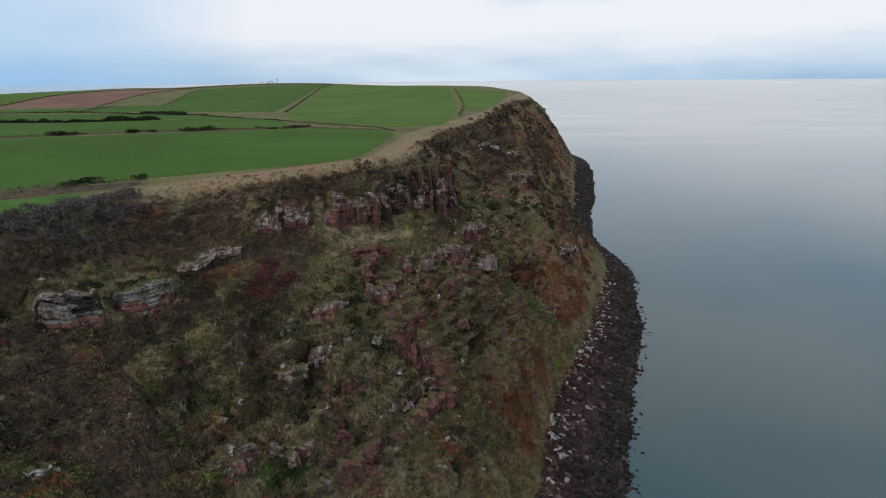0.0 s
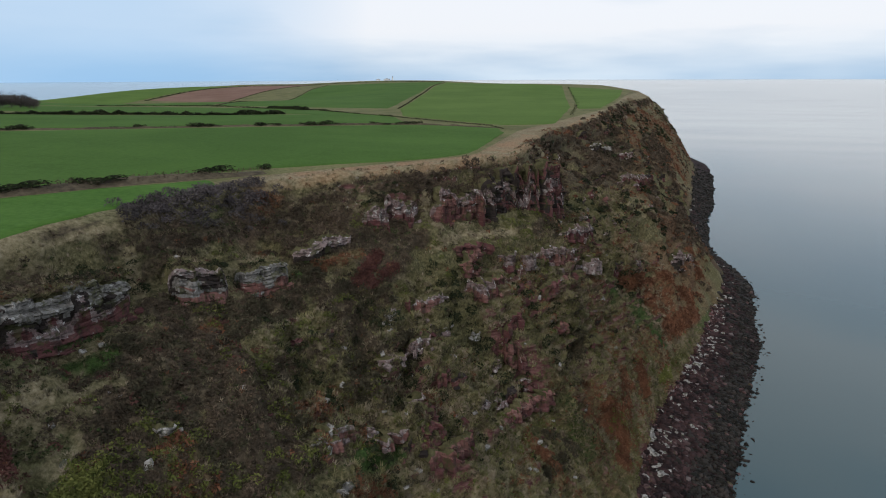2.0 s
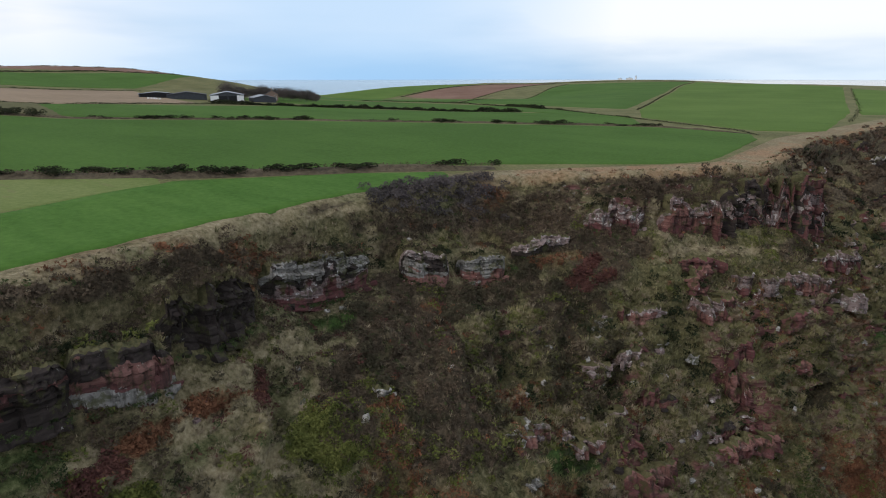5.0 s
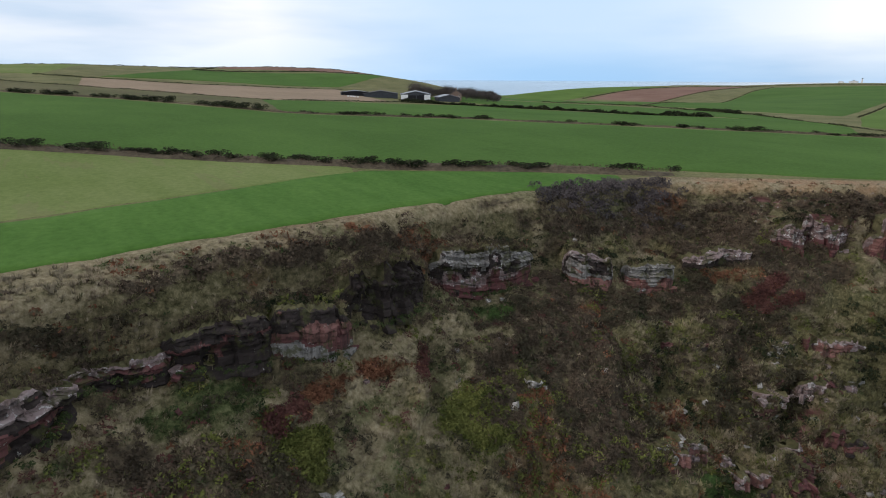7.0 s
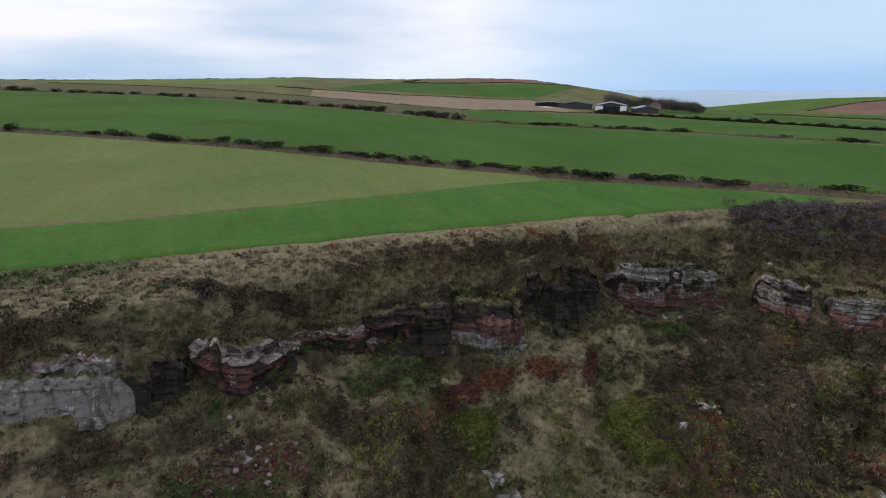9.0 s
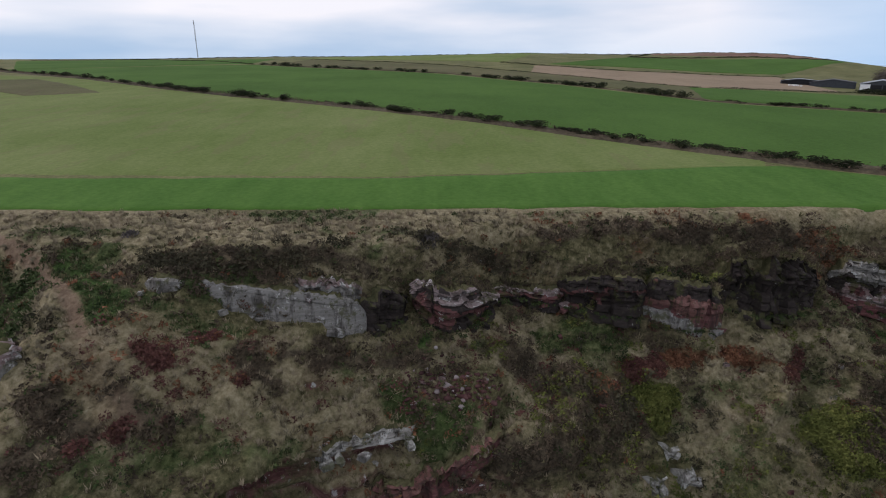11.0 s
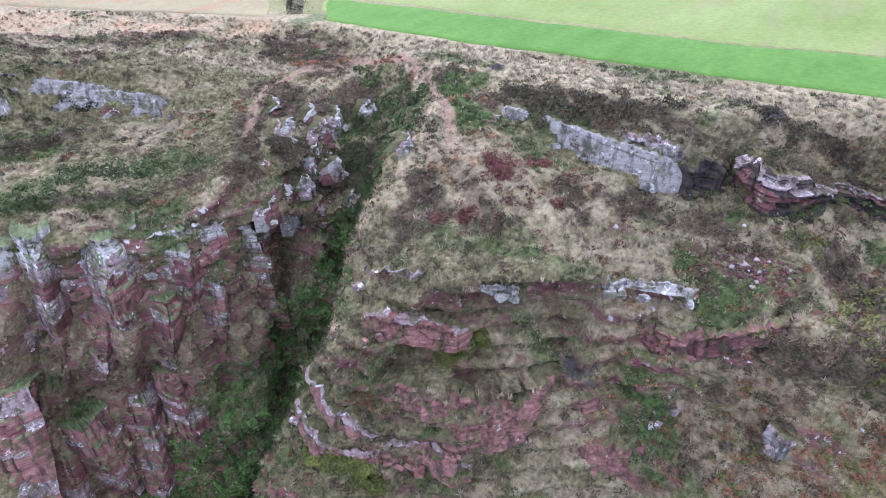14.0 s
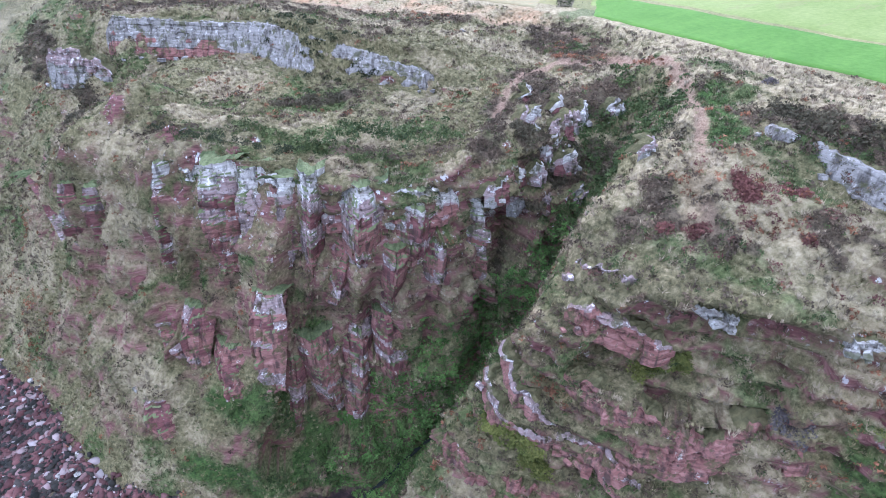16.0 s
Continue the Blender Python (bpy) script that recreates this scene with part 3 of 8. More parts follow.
def cliff_material():
    m, n, l, b = material("cliff_ground", 0.95)
    p = place(n)
    grain = n_noise(n, l, p, 1.4, 8, 0.68)
    patch = n_noise(n, l, p, 0.11, 4, 0.6)
    patch2 = n_noise(n, l, p, 0.23, 4, 0.6)
    grass = n_ramp(n, l, grain, [(0.34, (0.043, 0.041, 0.019)), (0.50, (0.112, 0.099, 0.046)), (0.62, (0.182, 0.153, 0.083)), (0.75, (0.28, 0.23, 0.145))])
    tan = n_ramp(n, l, grain, [(0.30, (0.10, 0.082, 0.042)), (0.50, (0.235, 0.190, 0.110)), (0.72, (0.36, 0.30, 0.195))])
    rust = n_ramp(n, l, grain, [(0.34, (0.05, 0.020, 0.011)), (0.52, (0.150, 0.064, 0.034)), (0.72, (0.23, 0.115, 0.064))])
    heath = n_ramp(n, l, grain, [(0.32, (0.024, 0.020, 0.013)), (0.52, (0.078, 0.059, 0.038)), (0.75, (0.150, 0.112, 0.074))])
    green = n_ramp(n, l, grain, [(0.34, (0.016, 0.030, 0.008)), (0.55, (0.05, 0.085, 0.022)), (0.75, (0.10, 0.13, 0.045))])
    veg = n_mix(n, l, attr(n, "heath"), grass, heath)
    veg = n_mix(n, l, attr(n, "tan"), veg, tan)
    veg = n_mix(n, l, attr(n, "rust"), veg, rust)
    veg = n_mix(n, l, attr(n, "green"), veg, green)
    straw = n_ramp(n, l, grain, [(0.32, (0.13, 0.076, 0.040)), (0.50, (0.28, 0.170, 0.094)), (0.72, (0.37, 0.248, 0.152))])
    veg = n_mix(n, l, attr(n, "straw"), veg, n_mix(n, l, n_ramp(n, l, patch, [(0.38, (0, 0, 0)), (0.62, (1, 1, 1))]), straw, tan))
    st = n.new("ShaderNodeMapping")
    st.inputs["Scale"].default_value = (0.35, 0.35, 2.6)
    l.new(p, st.inputs["Vector"])
    band = n_noise(n, l, st.outputs["Vector"], 0.9, 7, 0.65)
    red = n_ramp(n, l, band, [(0.28, (0.042, 0.018, 0.017)), (0.48, (0.122, 0.054, 0.048)), (0.62, (0.188, 0.096, 0.086)), (0.78, (0.30, 0.215, 0.195))])
    lichen = n_math(n, l, "GREATER_THAN", n_noise(n, l, p, 0.9, 6, 0.7), 0.60)
    stone = n_mix(n, l, n_math(n, l, "MULTIPLY", lichen, attr(n, "pale")), red, (0.50, 0.49, 0.47))
    moss = n_math(n, l, "GREATER_THAN", n_noise(n, l, p, 0.55, 5, 0.65), 0.56)
    stone = n_mix(n, l, n_math(n, l, "MULTIPLY", moss, 0.85), stone, grass)
    shore = n_ramp(n, l, n_noise(n, l, p, 0.7, 6, 0.7), [(0.32, (0.009, 0.007, 0.007)), (0.52, (0.028, 0.018, 0.017)), (0.74, (0.085, 0.042, 0.040))])
    veg = n_mix(n, l, attr(n, "path"), veg, n_ramp(n, l, grain, [(0.3, (0.115, 0.070, 0.046)), (0.7, (0.26, 0.175, 0.122))]))
    base = n_mix(n, l, attr(n, "rock"), veg, stone)
    base = n_mix(n, l, attr(n, "beach"), base, shore)
    l.new(base, b.inputs["Base Color"])
    n_bump(n, l, b, n_noise(n, l, p, 2.2, 7, 0.7), 0.9, 0.35)
    return m


CLIFF = cliff_material()


def field_material(name, dark, light, stripe=(1, 0), patchy=0.5, stubble=None):
    m, n, l, b = material(name, 0.95)
    b.inputs["Specular IOR Level"].default_value = 0.04
    p = place(n)
    st = n.new("ShaderNodeMapping")
    st.inputs["Rotation"].default_value = (0, 0, math.atan2(stripe[1], stripe[0]))
    st.inputs["Scale"].default_value = (0.02, 0.20, 1)
    l.new(p, st.inputs["Vector"])
    lines = n_noise(n, l, st.outputs["Vector"], 1.0, 3)
    broad = n_noise(n, l, p, 0.018, 5, 0.6)
    fine = n_noise(n, l, p, 0.9, 6, 0.7)
    c = n_ramp(n, l, broad, [(0.38, dark), (0.62, light)])
    c = n_mix(n, l, patchy * 0.5, c, n_ramp(n, l, lines, [(0.35, dark), (0.65, light)]))
    c = n_mix(n, l, 0.3, c, n_ramp(n, l, fine, [(0.3, tuple(v * 0.55 for v in dark)), (0.7, tuple(v * 1.25 for v in light))]))
    if stubble:
        c = n_mix(n, l, n_math(n, l, "MULTIPLY", n_math(n, l, "GREATER_THAN", n_noise(n, l, st.outputs["Vector"], 0.7, 4, 0.65), 0.57), 0.3), c, stubble)
    l.new(c, b.inputs["Base Color"])
    n_bump(n, l, b, fine, 0.5, 0.12)
    return m


# ---- land, sea ----
A_RUST = smooth(fbm(X / 13, Y / 13, Z / 13, 4, 41), 0.22, 0.55) * (0.75 - 0.45 * smooth(SV, 8.5, 10.0)) * (1 - WALL) * (1 - 0.8 * smooth(SV, 10.8, 12.2))
A_RUST = np.maximum(A_RUST, band(SV, 1.5, 8.4, 0.5) * band(VV, 6.2, 8.7, 0.4) * smooth(fbm(X / 14, Y / 14, Z / 10, 4, 43), -0.05, 0.4) * 0.7)
A_RUST = np.maximum(A_RUST, band(SV, 4.6, 6.4, 0.12) * band(VV, 6.1, 8.1, 0.2) * 0.95)
A_RUST = np.maximum(A_RUST, band(SV, 0, 5.2, 0.5) * band(VV, 3, 7, 0.5) * smooth(fbm(X / 20, Y / 20, Z / 20, 3, 44), -0.05, 0.35) * 0.7)
A_TAN = smooth(fbm(X / 10, Y / 10, Z / 10, 4, 51), 0.10, 0.5) * (0.35 + 0.5 * band(SV, 12.2, 24, 0.8))
A_TAN = np.maximum(A_TAN, band(VV, 0.9, 2.0, 0.2) * np.clip(0.9 + 0.5 * fbm(X / 7, Y / 7, Z / 7, 3, 52), 0, 1))
A_TAN = np.maximum(A_TAN, band(SV, 13.2, 15.3, 0.5) * band(VV, 3.0, 4.6, 0.5) * np.clip(0.45 + 0.8 * fbm(X / 5, Y / 5, Z / 5, 3, 53), 0, 1))
A_HEATH = smooth(fbm(X / 12, Y / 12, Z / 12, 4, 61), -0.15, 0.35) * np.clip(0.25 + 0.75 * band(SV, 2.5, 9.6, 0.6) + 0.30 * band(SV, 9.6, 12.4, 0.6), 0, 1)
A_HEATH = np.maximum(A_HEATH, band(VV, 2.15, 2.9, 0.2) * smooth(fbm(X / 8, Y / 8, Z / 8, 3, 63), -0.25, 0.2) * 0.95)
A_HEATH *= 1 - 0.55 * band(SV, 10.6, 13.4, 0.3) * band(VV, 1.9, 3.0, 0.2)
A_HEATH *= 1 - band(VV, 0.5, 1.95, 0.15)
A_GREEN = smooth(fbm(X / 8, Y / 8, Z / 8, 4, 71), 0.34, 0.62) * (0.12 + 0.18 * smooth(SV, 8.5, 9.5) + 0.35 * smooth(SV, 11, 13))
A_TAN = np.maximum(A_TAN, band(SV, 10.9, 13.2, 0.4) * band(VV, 1.6, 2.5, 0.15) * smooth(fbm(X / 6, Y / 6, Z / 6, 3, 55), -0.25, 0.15) * 0.9)
A_TAN = np.maximum(A_TAN, band(SV, 10.2, 13.2, 0.4) * band(VV, 3.0, 6.5, 0.4) * smooth(fbm(X / 7, Y / 7, Z / 7, 3, 56), -0.1, 0.3) * 0.7)
A_TAN = np.maximum(A_TAN, band(SV, 3.6, 8.9, 0.2) * band(VV, 0.25, 2.0, 0.15) * 0.95)
A_TAN = np.maximum(A_TAN, NORTH * smooth(fbm(X / 5, Y / 5, Z / 7, 4, 54), -0.2, 0.3) * 0.8)
A_HEATH *= 1 - 0.65 * NORTH
A_HEATH *= 1 - 0.7 * band(SV, 5.6, 9.2, 0.4) * band(VV, 6.3, 8.8, 0.3)
A_TAN = np.maximum(A_TAN, band(SV, 5.2, 9.2, 0.4) * band(VV, 6.3, 8.8, 0.3) * smooth(fbm(X / 6, Y / 6, Z / 6, 3, 57), 0.0, 0.4) * 0.55)
A_GREEN = np.maximum(A_GREEN, band(SV, 16.2, 18.0, 0.4) * band(VV, 5.0, 8.5, 0.6) * 0.9)


def near_line(line, width):
    """1 on a plan line, fading to 0 at its width."""
    best = np.full(X.shape, 1e9)
    for (ax, ay), (bx, by) in zip(line[:-1], line[1:]):
        t = np.clip(((X - ax) * (bx - ax) + (Y - ay) * (by - ay)) / ((bx - ax) ** 2 + (by - ay) ** 2), 0, 1)
        best = np.minimum(best, np.hypot(X - ax - t * (bx - ax), Y - ay - t * (by - ay)))
    return 1 - smooth(best + 0.5 * fbm(X / 2, Y / 2, Z / 2, 2, 88), width * 0.5, width)


STRIP = near_line([(19, 168), (28, 181), (36, 189), (44, 198)], 3.6) * band(VV, 5.6, 8.0, 0.2)
A_GREEN = np.maximum(A_GREEN, STRIP * 0.9)
A_RUST *= 1 - STRIP
PATH = near_line([(-40, -84), (-52, -92), (-61, -90), (-67, -81), (-65, -68), (-60, -61), (-53, -53), (-46, -47), (-41, -43)], 1.25) * smooth(VV, 0.4, 0.7) * 0.85
A_GREEN = np.maximum(A_GREEN, 0.85 * near_line([(-46, -11), (-44, -7), (-44.5, -2)], 2.2))
A_GREEN = np.maximum(A_GREEN, 0.9 * near_line([(-36.5, -12.5), (-35.5, -8), (-33.5, -7)], 2.6))
DITCH = 0.6 * near_line([(-41, -165), (-44.7, -141.7), (-47.7, -116.8), (-53.7, -106), (-59.4, -97.7), (-64.7, -91)], 1.3)
A_HEATH = np.maximum(A_HEATH, DITCH)
A_TAN *= 1 - DITCH
PATH = np.maximum(PATH, 0.35 * near_line([(-41, -43), (-37, -40), (-33, -36)], 2.4))
PATH = np.maximum(PATH, 0.45 * near_line([(-67, -81), (-70, -95), (-66, -108), (-52, -134), (-36, -168)], 1.4))
PATH = np.maximum(PATH, 0.4 * near_line([(-62, 113), (-59, 104), (-56, 96)], 2.0))
RIMGLOW = band(SV, 4.2, 8.9, 0.3) * band(VV, 0.4, 2.0, 0.15) * smooth(fbm(X / 9, Y / 9, Z / 9, 3, 58), -0.5, 0.0)
A_RUST = np.maximum(A_RUST, RIMGLOW * 0.72)
A_HEATH *= 1 - 0.9 * RIMGLOW
A_HEATH *= 1 - band(SV, 18.5, 24, 0.4) * band(VV, 3.5, 7.2, 0.4) * 0.35
# patches of plants and bare rock, one by one: kind, half-width, line
A_RUST *= 1 - 0.6 * (1 - smooth(SV, 8.0, 9.0))
EDGE = 0.34 * fbm(X / 3.2, Y / 3.2, Z / 3.2, 4, 301) + 0.16 * fbm(X / 0.9, Y / 0.9, Z / 0.9, 2, 302)
PAINT = {k: np.zeros(X.shape) for k in ("heath", "scrub", "rust", "tan", "olive", "green", "moss", "red", "shrub", "bramble", "straw", "bracken")}


def paint(kind, width, line):
    near, far = off_line(line, width * 1.8 + 0.5)
    m = 1 - smooth(far / width + EDGE[near], 0.62, 1.12)
    for k in PAINT:
        PAINT[k][near] = np.maximum(PAINT[k][near], m) if k == kind else PAINT[k][near] * (1 - m)


paint("heath", 2.0, [(-53, 120, 83), (-46, 122, 83), (-39, 125, 83), (-32, 129, 84), (-26, 137, 82), (-18, 143, 83), (-10, 156, 82)])
paint("heath", 2.3, [(-50, 117, 79), (-43, 118, 78)])
paint("scrub", 2.4, [(-50, 113, 76), (-47, 106, 72), (-43, 99, 68)])
paint("scrub", 4.1, [(-38, 102, 66), (-33, 100, 62), (-33, 93, 60), (-30, 87, 56)])
paint("scrub", 2.3, [(-26, 101, 58), (-25, 97, 52)])
paint("heath", 4.5, [(-41, 60, 60), (-39, 67, 60), (-34, 67, 55)])
paint("heath", 2.7, [(-42, 86, 63), (-42, 79, 60)])
paint("heath", 2.3, [(-62, 77, 72), (-56, 81, 70)])
paint("scrub", 3.1, [(-8, 221, 85), (4, 264, 80), (19, 317, 77), (33, 355, 75)])
paint("heath", 4.9, [(9, 252, 74), (24, 279, 65), (14, 215, 69)])
paint("scrub", 3.3, [(43, 250, 49), (50, 250, 38), (55, 247, 28)])
# shadowed gully: the dark scrub colour also stands for its shade
paint("scrub", 1.8, [(8, 154, 58), (9, 144, 53), (9, 137, 42)])
paint("rust", 1.1, [(-55, 127, 85), (-42, 130, 86), (-30, 136, 86), (-20, 147, 86), (-13, 161, 85), (-7, 189, 83)])
paint("tan", 2.4, [(-19, 193, 85), (-12, 204, 84), (-3, 216, 81)])
paint("rust", 2.3, [(13, 312, 84), (36, 392, 78)])
paint("rust", 1.9, [(1, 262, 84), (9, 293, 81)])
paint("rust", 1.6, [(20, 406, 84), (34, 413, 83)])
paint("rust", 5.7, [(33, 197, 39), (49, 219, 27), (51, 216, 17), (43, 201, 20)])
paint("rust", 5.3, [(12, 135, 28), (21, 140, 18), (24, 153, 24)])
paint("rust", 2.9, [(-1, 106, 35), (5, 105, 26)])
paint("rust", 16.9, [(52, 383, 70), (115, 622, 36), (119, 580, 21)])
paint("rust", 5.8, [(36, 309, 70), (42, 291, 62)])
paint("tan", 1.4, [(-29, 132, 82), (-28, 129, 79), (-24, 126, 74)])
paint("tan", 1.8, [(-24, 123, 71), (-18, 131, 71), (-12, 139, 70), (-6, 141, 68)])
paint("tan", 1.2, [(-56, 119, 85), (-54, 116, 81)])
paint("tan", 2.0, [(18, 213, 64), (33, 237, 58)])
paint("olive", 4.5, [(10, 172, 64), (22, 189, 51), (17, 169, 53)])
paint("green", 1.1, [(-34, 120, 75), (-30, 121, 74)])
paint("green", 1.3, [(-49, 99, 69), (-47, 96, 68)])
paint("green", 1.5, [(21, 168, 46), (30, 182, 33), (40, 189, 21)])
paint("green", 2.3, [(-27, 76, 49), (-23, 81, 46)])
paint("olive", 6.1, [(-16, 115, 54), (-10, 107, 44), (-1, 129, 51)])
paint("red", 1.3, [(-6, 123, 53), (-8, 120, 52)])
paint("red", 2.8, [(-4, 120, 48), (-5, 119, 43)])
paint("red", 1.3, [(2, 119, 38), (-6, 110, 40), (-9, 102, 40)])
paint("red", 1.9, [(-14, 93, 40), (-14, 84, 42)])
paint("red", 1.1, [(-22, 93, 48), (-20, 86, 47)])
paint("red", 1.7, [(-30, 80, 51), (-31, 71, 52)])
paint("red", 1.5, [(-19, 126, 69), (-15, 125, 64)])
paint("red", 1.2, [(-10, 118, 53), (-10, 117, 50)])
paint("red", 1.3, [(-20, 99, 50), (-17, 98, 49)])
paint("shrub", 1.0, [(-35, 113, 71), (-37, 105, 68)])
paint("olive", 3.4, [(-20, 123, 68), (-12, 134, 68), (2, 149, 65)])
paint("scrub", 1.1, [(-62, -1, 83), (-63, 4, 80), (-64, 8, 81)])
paint("bramble", 1.7, [(-60, 13, 73), (-59, 20, 71), (-57, 16, 71)])
paint("heath", 1.9, [(-51, 15, 67), (-49, 20, 63)])
paint("scrub", 1.7, [(-59, 58, 69), (-54, 73, 68), (-49, 82, 66), (-46, 93, 65)])
paint("scrub", 3.6, [(-43, 60, 61), (-40, 70, 60), (-36, 70, 56)])
paint("heath", 3.8, [(-41, 98, 65), (-35, 97, 63), (-30, 94, 57)])
paint("rust", 1.8, [(-56, 27, 69), (-56, 39, 68)])
paint("rust", 0.9, [(-57, 13, 71), (-59, 10, 71)])
paint("heath", 1.7, [(-47, 75, 64), (-50, 66, 66)])
paint("tan", 1.4, [(-64, 3, 85), (-65, 6, 85), (-68, 11, 85)])
paint("tan", 1.9, [(-55, -2, 75), (-58, 3, 74), (-56, 7, 70)])
paint("tan", 2.0, [(-50, 29, 63), (-51, 34, 65), (-49, 38, 63)])
paint("tan", 1.2, [(-58, 41, 72), (-60, 48, 70), (-61, 54, 71)])
paint("tan", 1.0, [(-66, 79, 76), (-65, 79, 73)])
paint("tan", 1.3, [(-56, 117, 83), (-54, 115, 81)])
paint("moss", 1.6, [(-52, 22, 66), (-50, 23, 64)])
paint("moss", 2.9, [(-49, 49, 64), (-48, 53, 64), (-46, 48, 62)])
paint("olive", 1.4, [(-67, 15, 84), (-66, 21, 81), (-63, 25, 79)])
paint("green", 1.2, [(-61, 58, 70), (-59, 63, 69)])
paint("green", 0.8, [(-63, 18, 74), (-61, 20, 73)])
paint("green", 1.3, [(-47, 100, 70), (-46, 98, 69)])
paint("shrub", 0.7, [(-56, 44, 68), (-54, 42, 68)])
paint("shrub", 0.9, [(-55, 21, 69), (-54, 22, 69)])
paint("scrub", 1.5, [(-68, 41, 83), (-68, 47, 82)])
paint("heath", 1.8, [(-66, 27, 84), (-68, 34, 84)])
paint("tan", 1.3, [(-73, -69, 86), (-65, -43, 86), (-65, -20, 86), (-59, -10, 86), (-64, 3, 85)])
paint("tan", 1.6, [(-40, -42, 81), (-37, -35, 78), (-40, -31, 78)])
paint("tan", 1.8, [(-40, -26, 75), (-45, -20, 75), (-45, -15, 72)])
paint("tan", 1.3, [(-54, -2, 74), (-51, -7, 72)])
paint("tan", 1.0, [(-60, 45, 71), (-60, 50, 70)])
paint("tan", 1.7, [(-56, 31, 68), (-55, 39, 68)])
paint("tan", 1.5, [(-63, -66, 84), (-58, -59, 82), (-47, -48, 82)])
paint("heath", 1.3, [(-54, -44, 84), (-58, -38, 85), (-54, -31, 86), (-56, -21, 85), (-56, -15, 83)])
paint("scrub", 1.0, [(-45, -52, 81), (-44, -48, 82)])
paint("heath", 3.1, [(-54, 4, 70), (-52, 11, 68), (-45, 10, 63), (-43, 2, 64)])
paint("scrub", 1.5, [(-47, 16, 63), (-51, 20, 66)])
paint("heath", 1.1, [(-35, -30, 75), (-33, -31, 75)])
paint("heath", 1.2, [(-61, -4, 85), (-61, -2, 84)])
paint("green", 1.8, [(-59, -54, 84), (-45, -43, 83)])
paint("green", 0.7, [(-53, -7, 75), (-51, -8, 74)])
paint("shrub", 0.7, [(-44, -31, 79), (-44, -30, 78)])
paint("shrub", 0.6, [(-44, -28, 78), (-43, -27, 76)])
paint("shrub", 0.5, [(-40, -27, 76), (-39, -26, 75)])
paint("shrub", 0.5, [(-33, -36, 76), (-32, -36, 75)])
paint("shrub", 0.6, [(-30, -39, 75), (-30, -39, 75)])
paint("shrub", 1.2, [(-54, 21, 69), (-55, 24, 69)])
paint("shrub", 0.9, [(-56, 44, 68), (-57, 45, 69)])
paint("olive", 2.2, [(-66, 15, 83), (-66, 21, 82)])
paint("olive", 1.1, [(-51, -25, 79), (-49, -18, 76)])
paint("moss", 3.8, [(-47, 45, 63), (-46, 48, 62)])
paint("moss", 1.3, [(-52, 21, 66), (-52, 25, 66)])
paint("olive", 1.7, [(-48, -36, 82), (-48, -27, 78)])
paint("heath", 1.4, [(-45, -23, 76), (-48, -15, 74), (-50, -8, 73)])
paint("tan", 1.7, [(13, -117, 75), (3, -106, 76), (11, -101, 75), (14, -104, 72)])
paint("tan", 1.2, [(-5, -101, 73), (-12, -101, 73)])
paint("bramble", 2.1, [(2, -102, 74), (-8, -93, 72), (-14, -88, 71), (-18, -83, 71)])
paint("olive", 3.6, [(-38, -88, 75), (-38, -84, 74)])
paint("scrub", 1.6, [(-7, -112, 74), (-24, -112, 74)])
paint("scrub", 5.5, [(27, -215, 74), (27, -185, 70)])
paint("scrub", 2.6, [(21, -160, 69), (27, -131, 69)])
paint("green", 1.7, [(9, -90, 59), (8, -88, 57)])
paint("green", 1.1, [(-7, -80, 61), (-8, -76, 55)])
paint("green", 2.3, [(-1, -85, 41), (-2, -84, 38)])
paint("green", 3.5, [(8, -85, 27), (15, -83, 29)])
paint("green", 4.0, [(2, -82, 13), (17, -81, 13)])
paint("green", 1.4, [(-1, -83, 71), (-2, -83, 69)])
paint("green", 2.0, [(16, -99, 54), (15, -99, 49)])
paint("tan", 2.2, [(17, -102, 59), (16, -100, 56)])
paint("moss", 1.7, [(-12, -46, 46), (-13, -40, 44), (-14, -38, 40)])
paint("moss", 1.1, [(-27, -35, 57), (-28, -31, 60)])
paint("rust", 1.6, [(-18, -42, 54), (-17, -39, 54)])
paint("green", 2.1, [(-41, -43, 82), (-47, -43, 83)])
paint("tan", 1.7, [(-37, -39, 79), (-41, -38, 81), (-40, -43, 81)])
paint("tan", 1.6, [(-39, -25, 74), (-44, -22, 75)])
paint("tan", 1.6, [(-60, -62, 82), (-48, -51, 82)])
paint("rust", 0.9, [(-50, -93, 78), (-60, -95, 80), (-67, -86, 81), (-65, -69, 84), (-60, -62, 82)])
paint("olive", 2.1, [(-28, -43, 74), (-27, -38, 72)])
paint("heath", 1.7, [(-33, -44, 78), (-32, -39, 77)])
paint("shrub", 0.7, [(-28, -43, 74), (-29, -40, 74)])
paint("shrub", 0.7, [(-40, -37, 80), (-39, -34, 79)])
paint("shrub", 0.7, [(-44, -33, 80), (-43, -32, 79)])
paint("scrub", 1.5, [(-37, -69, 63), (-35, -74, 53), (-32, -70, 48)])
paint("bramble", 1.9, [(-34, -72, 48), (-30, -70, 41), (-23, -71, 31)])
paint("heath", 4.5, [(-52, 56, 66), (-47, 50, 62)])
paint("heath", 5.5, [(-55, 70, 70), (-50, 67, 66), (-44, 64, 62), (-40, 68, 60)])
paint("scrub", 3.2, [(-58, 66, 71), (-52, 62, 67), (-46, 60, 64)])
paint("olive", 2.2, [(-49, 72, 67), (-45, 77, 64)])
paint("straw", 12.0, [(-60, -110, 85), (-48, -136, 84), (-38, -168, 84), (-24, -200, 84)])
paint("tan", 3.2, [(-55, -100, 85), (-46, -114, 85), (-36, -140, 84), (-22, -172, 84)])
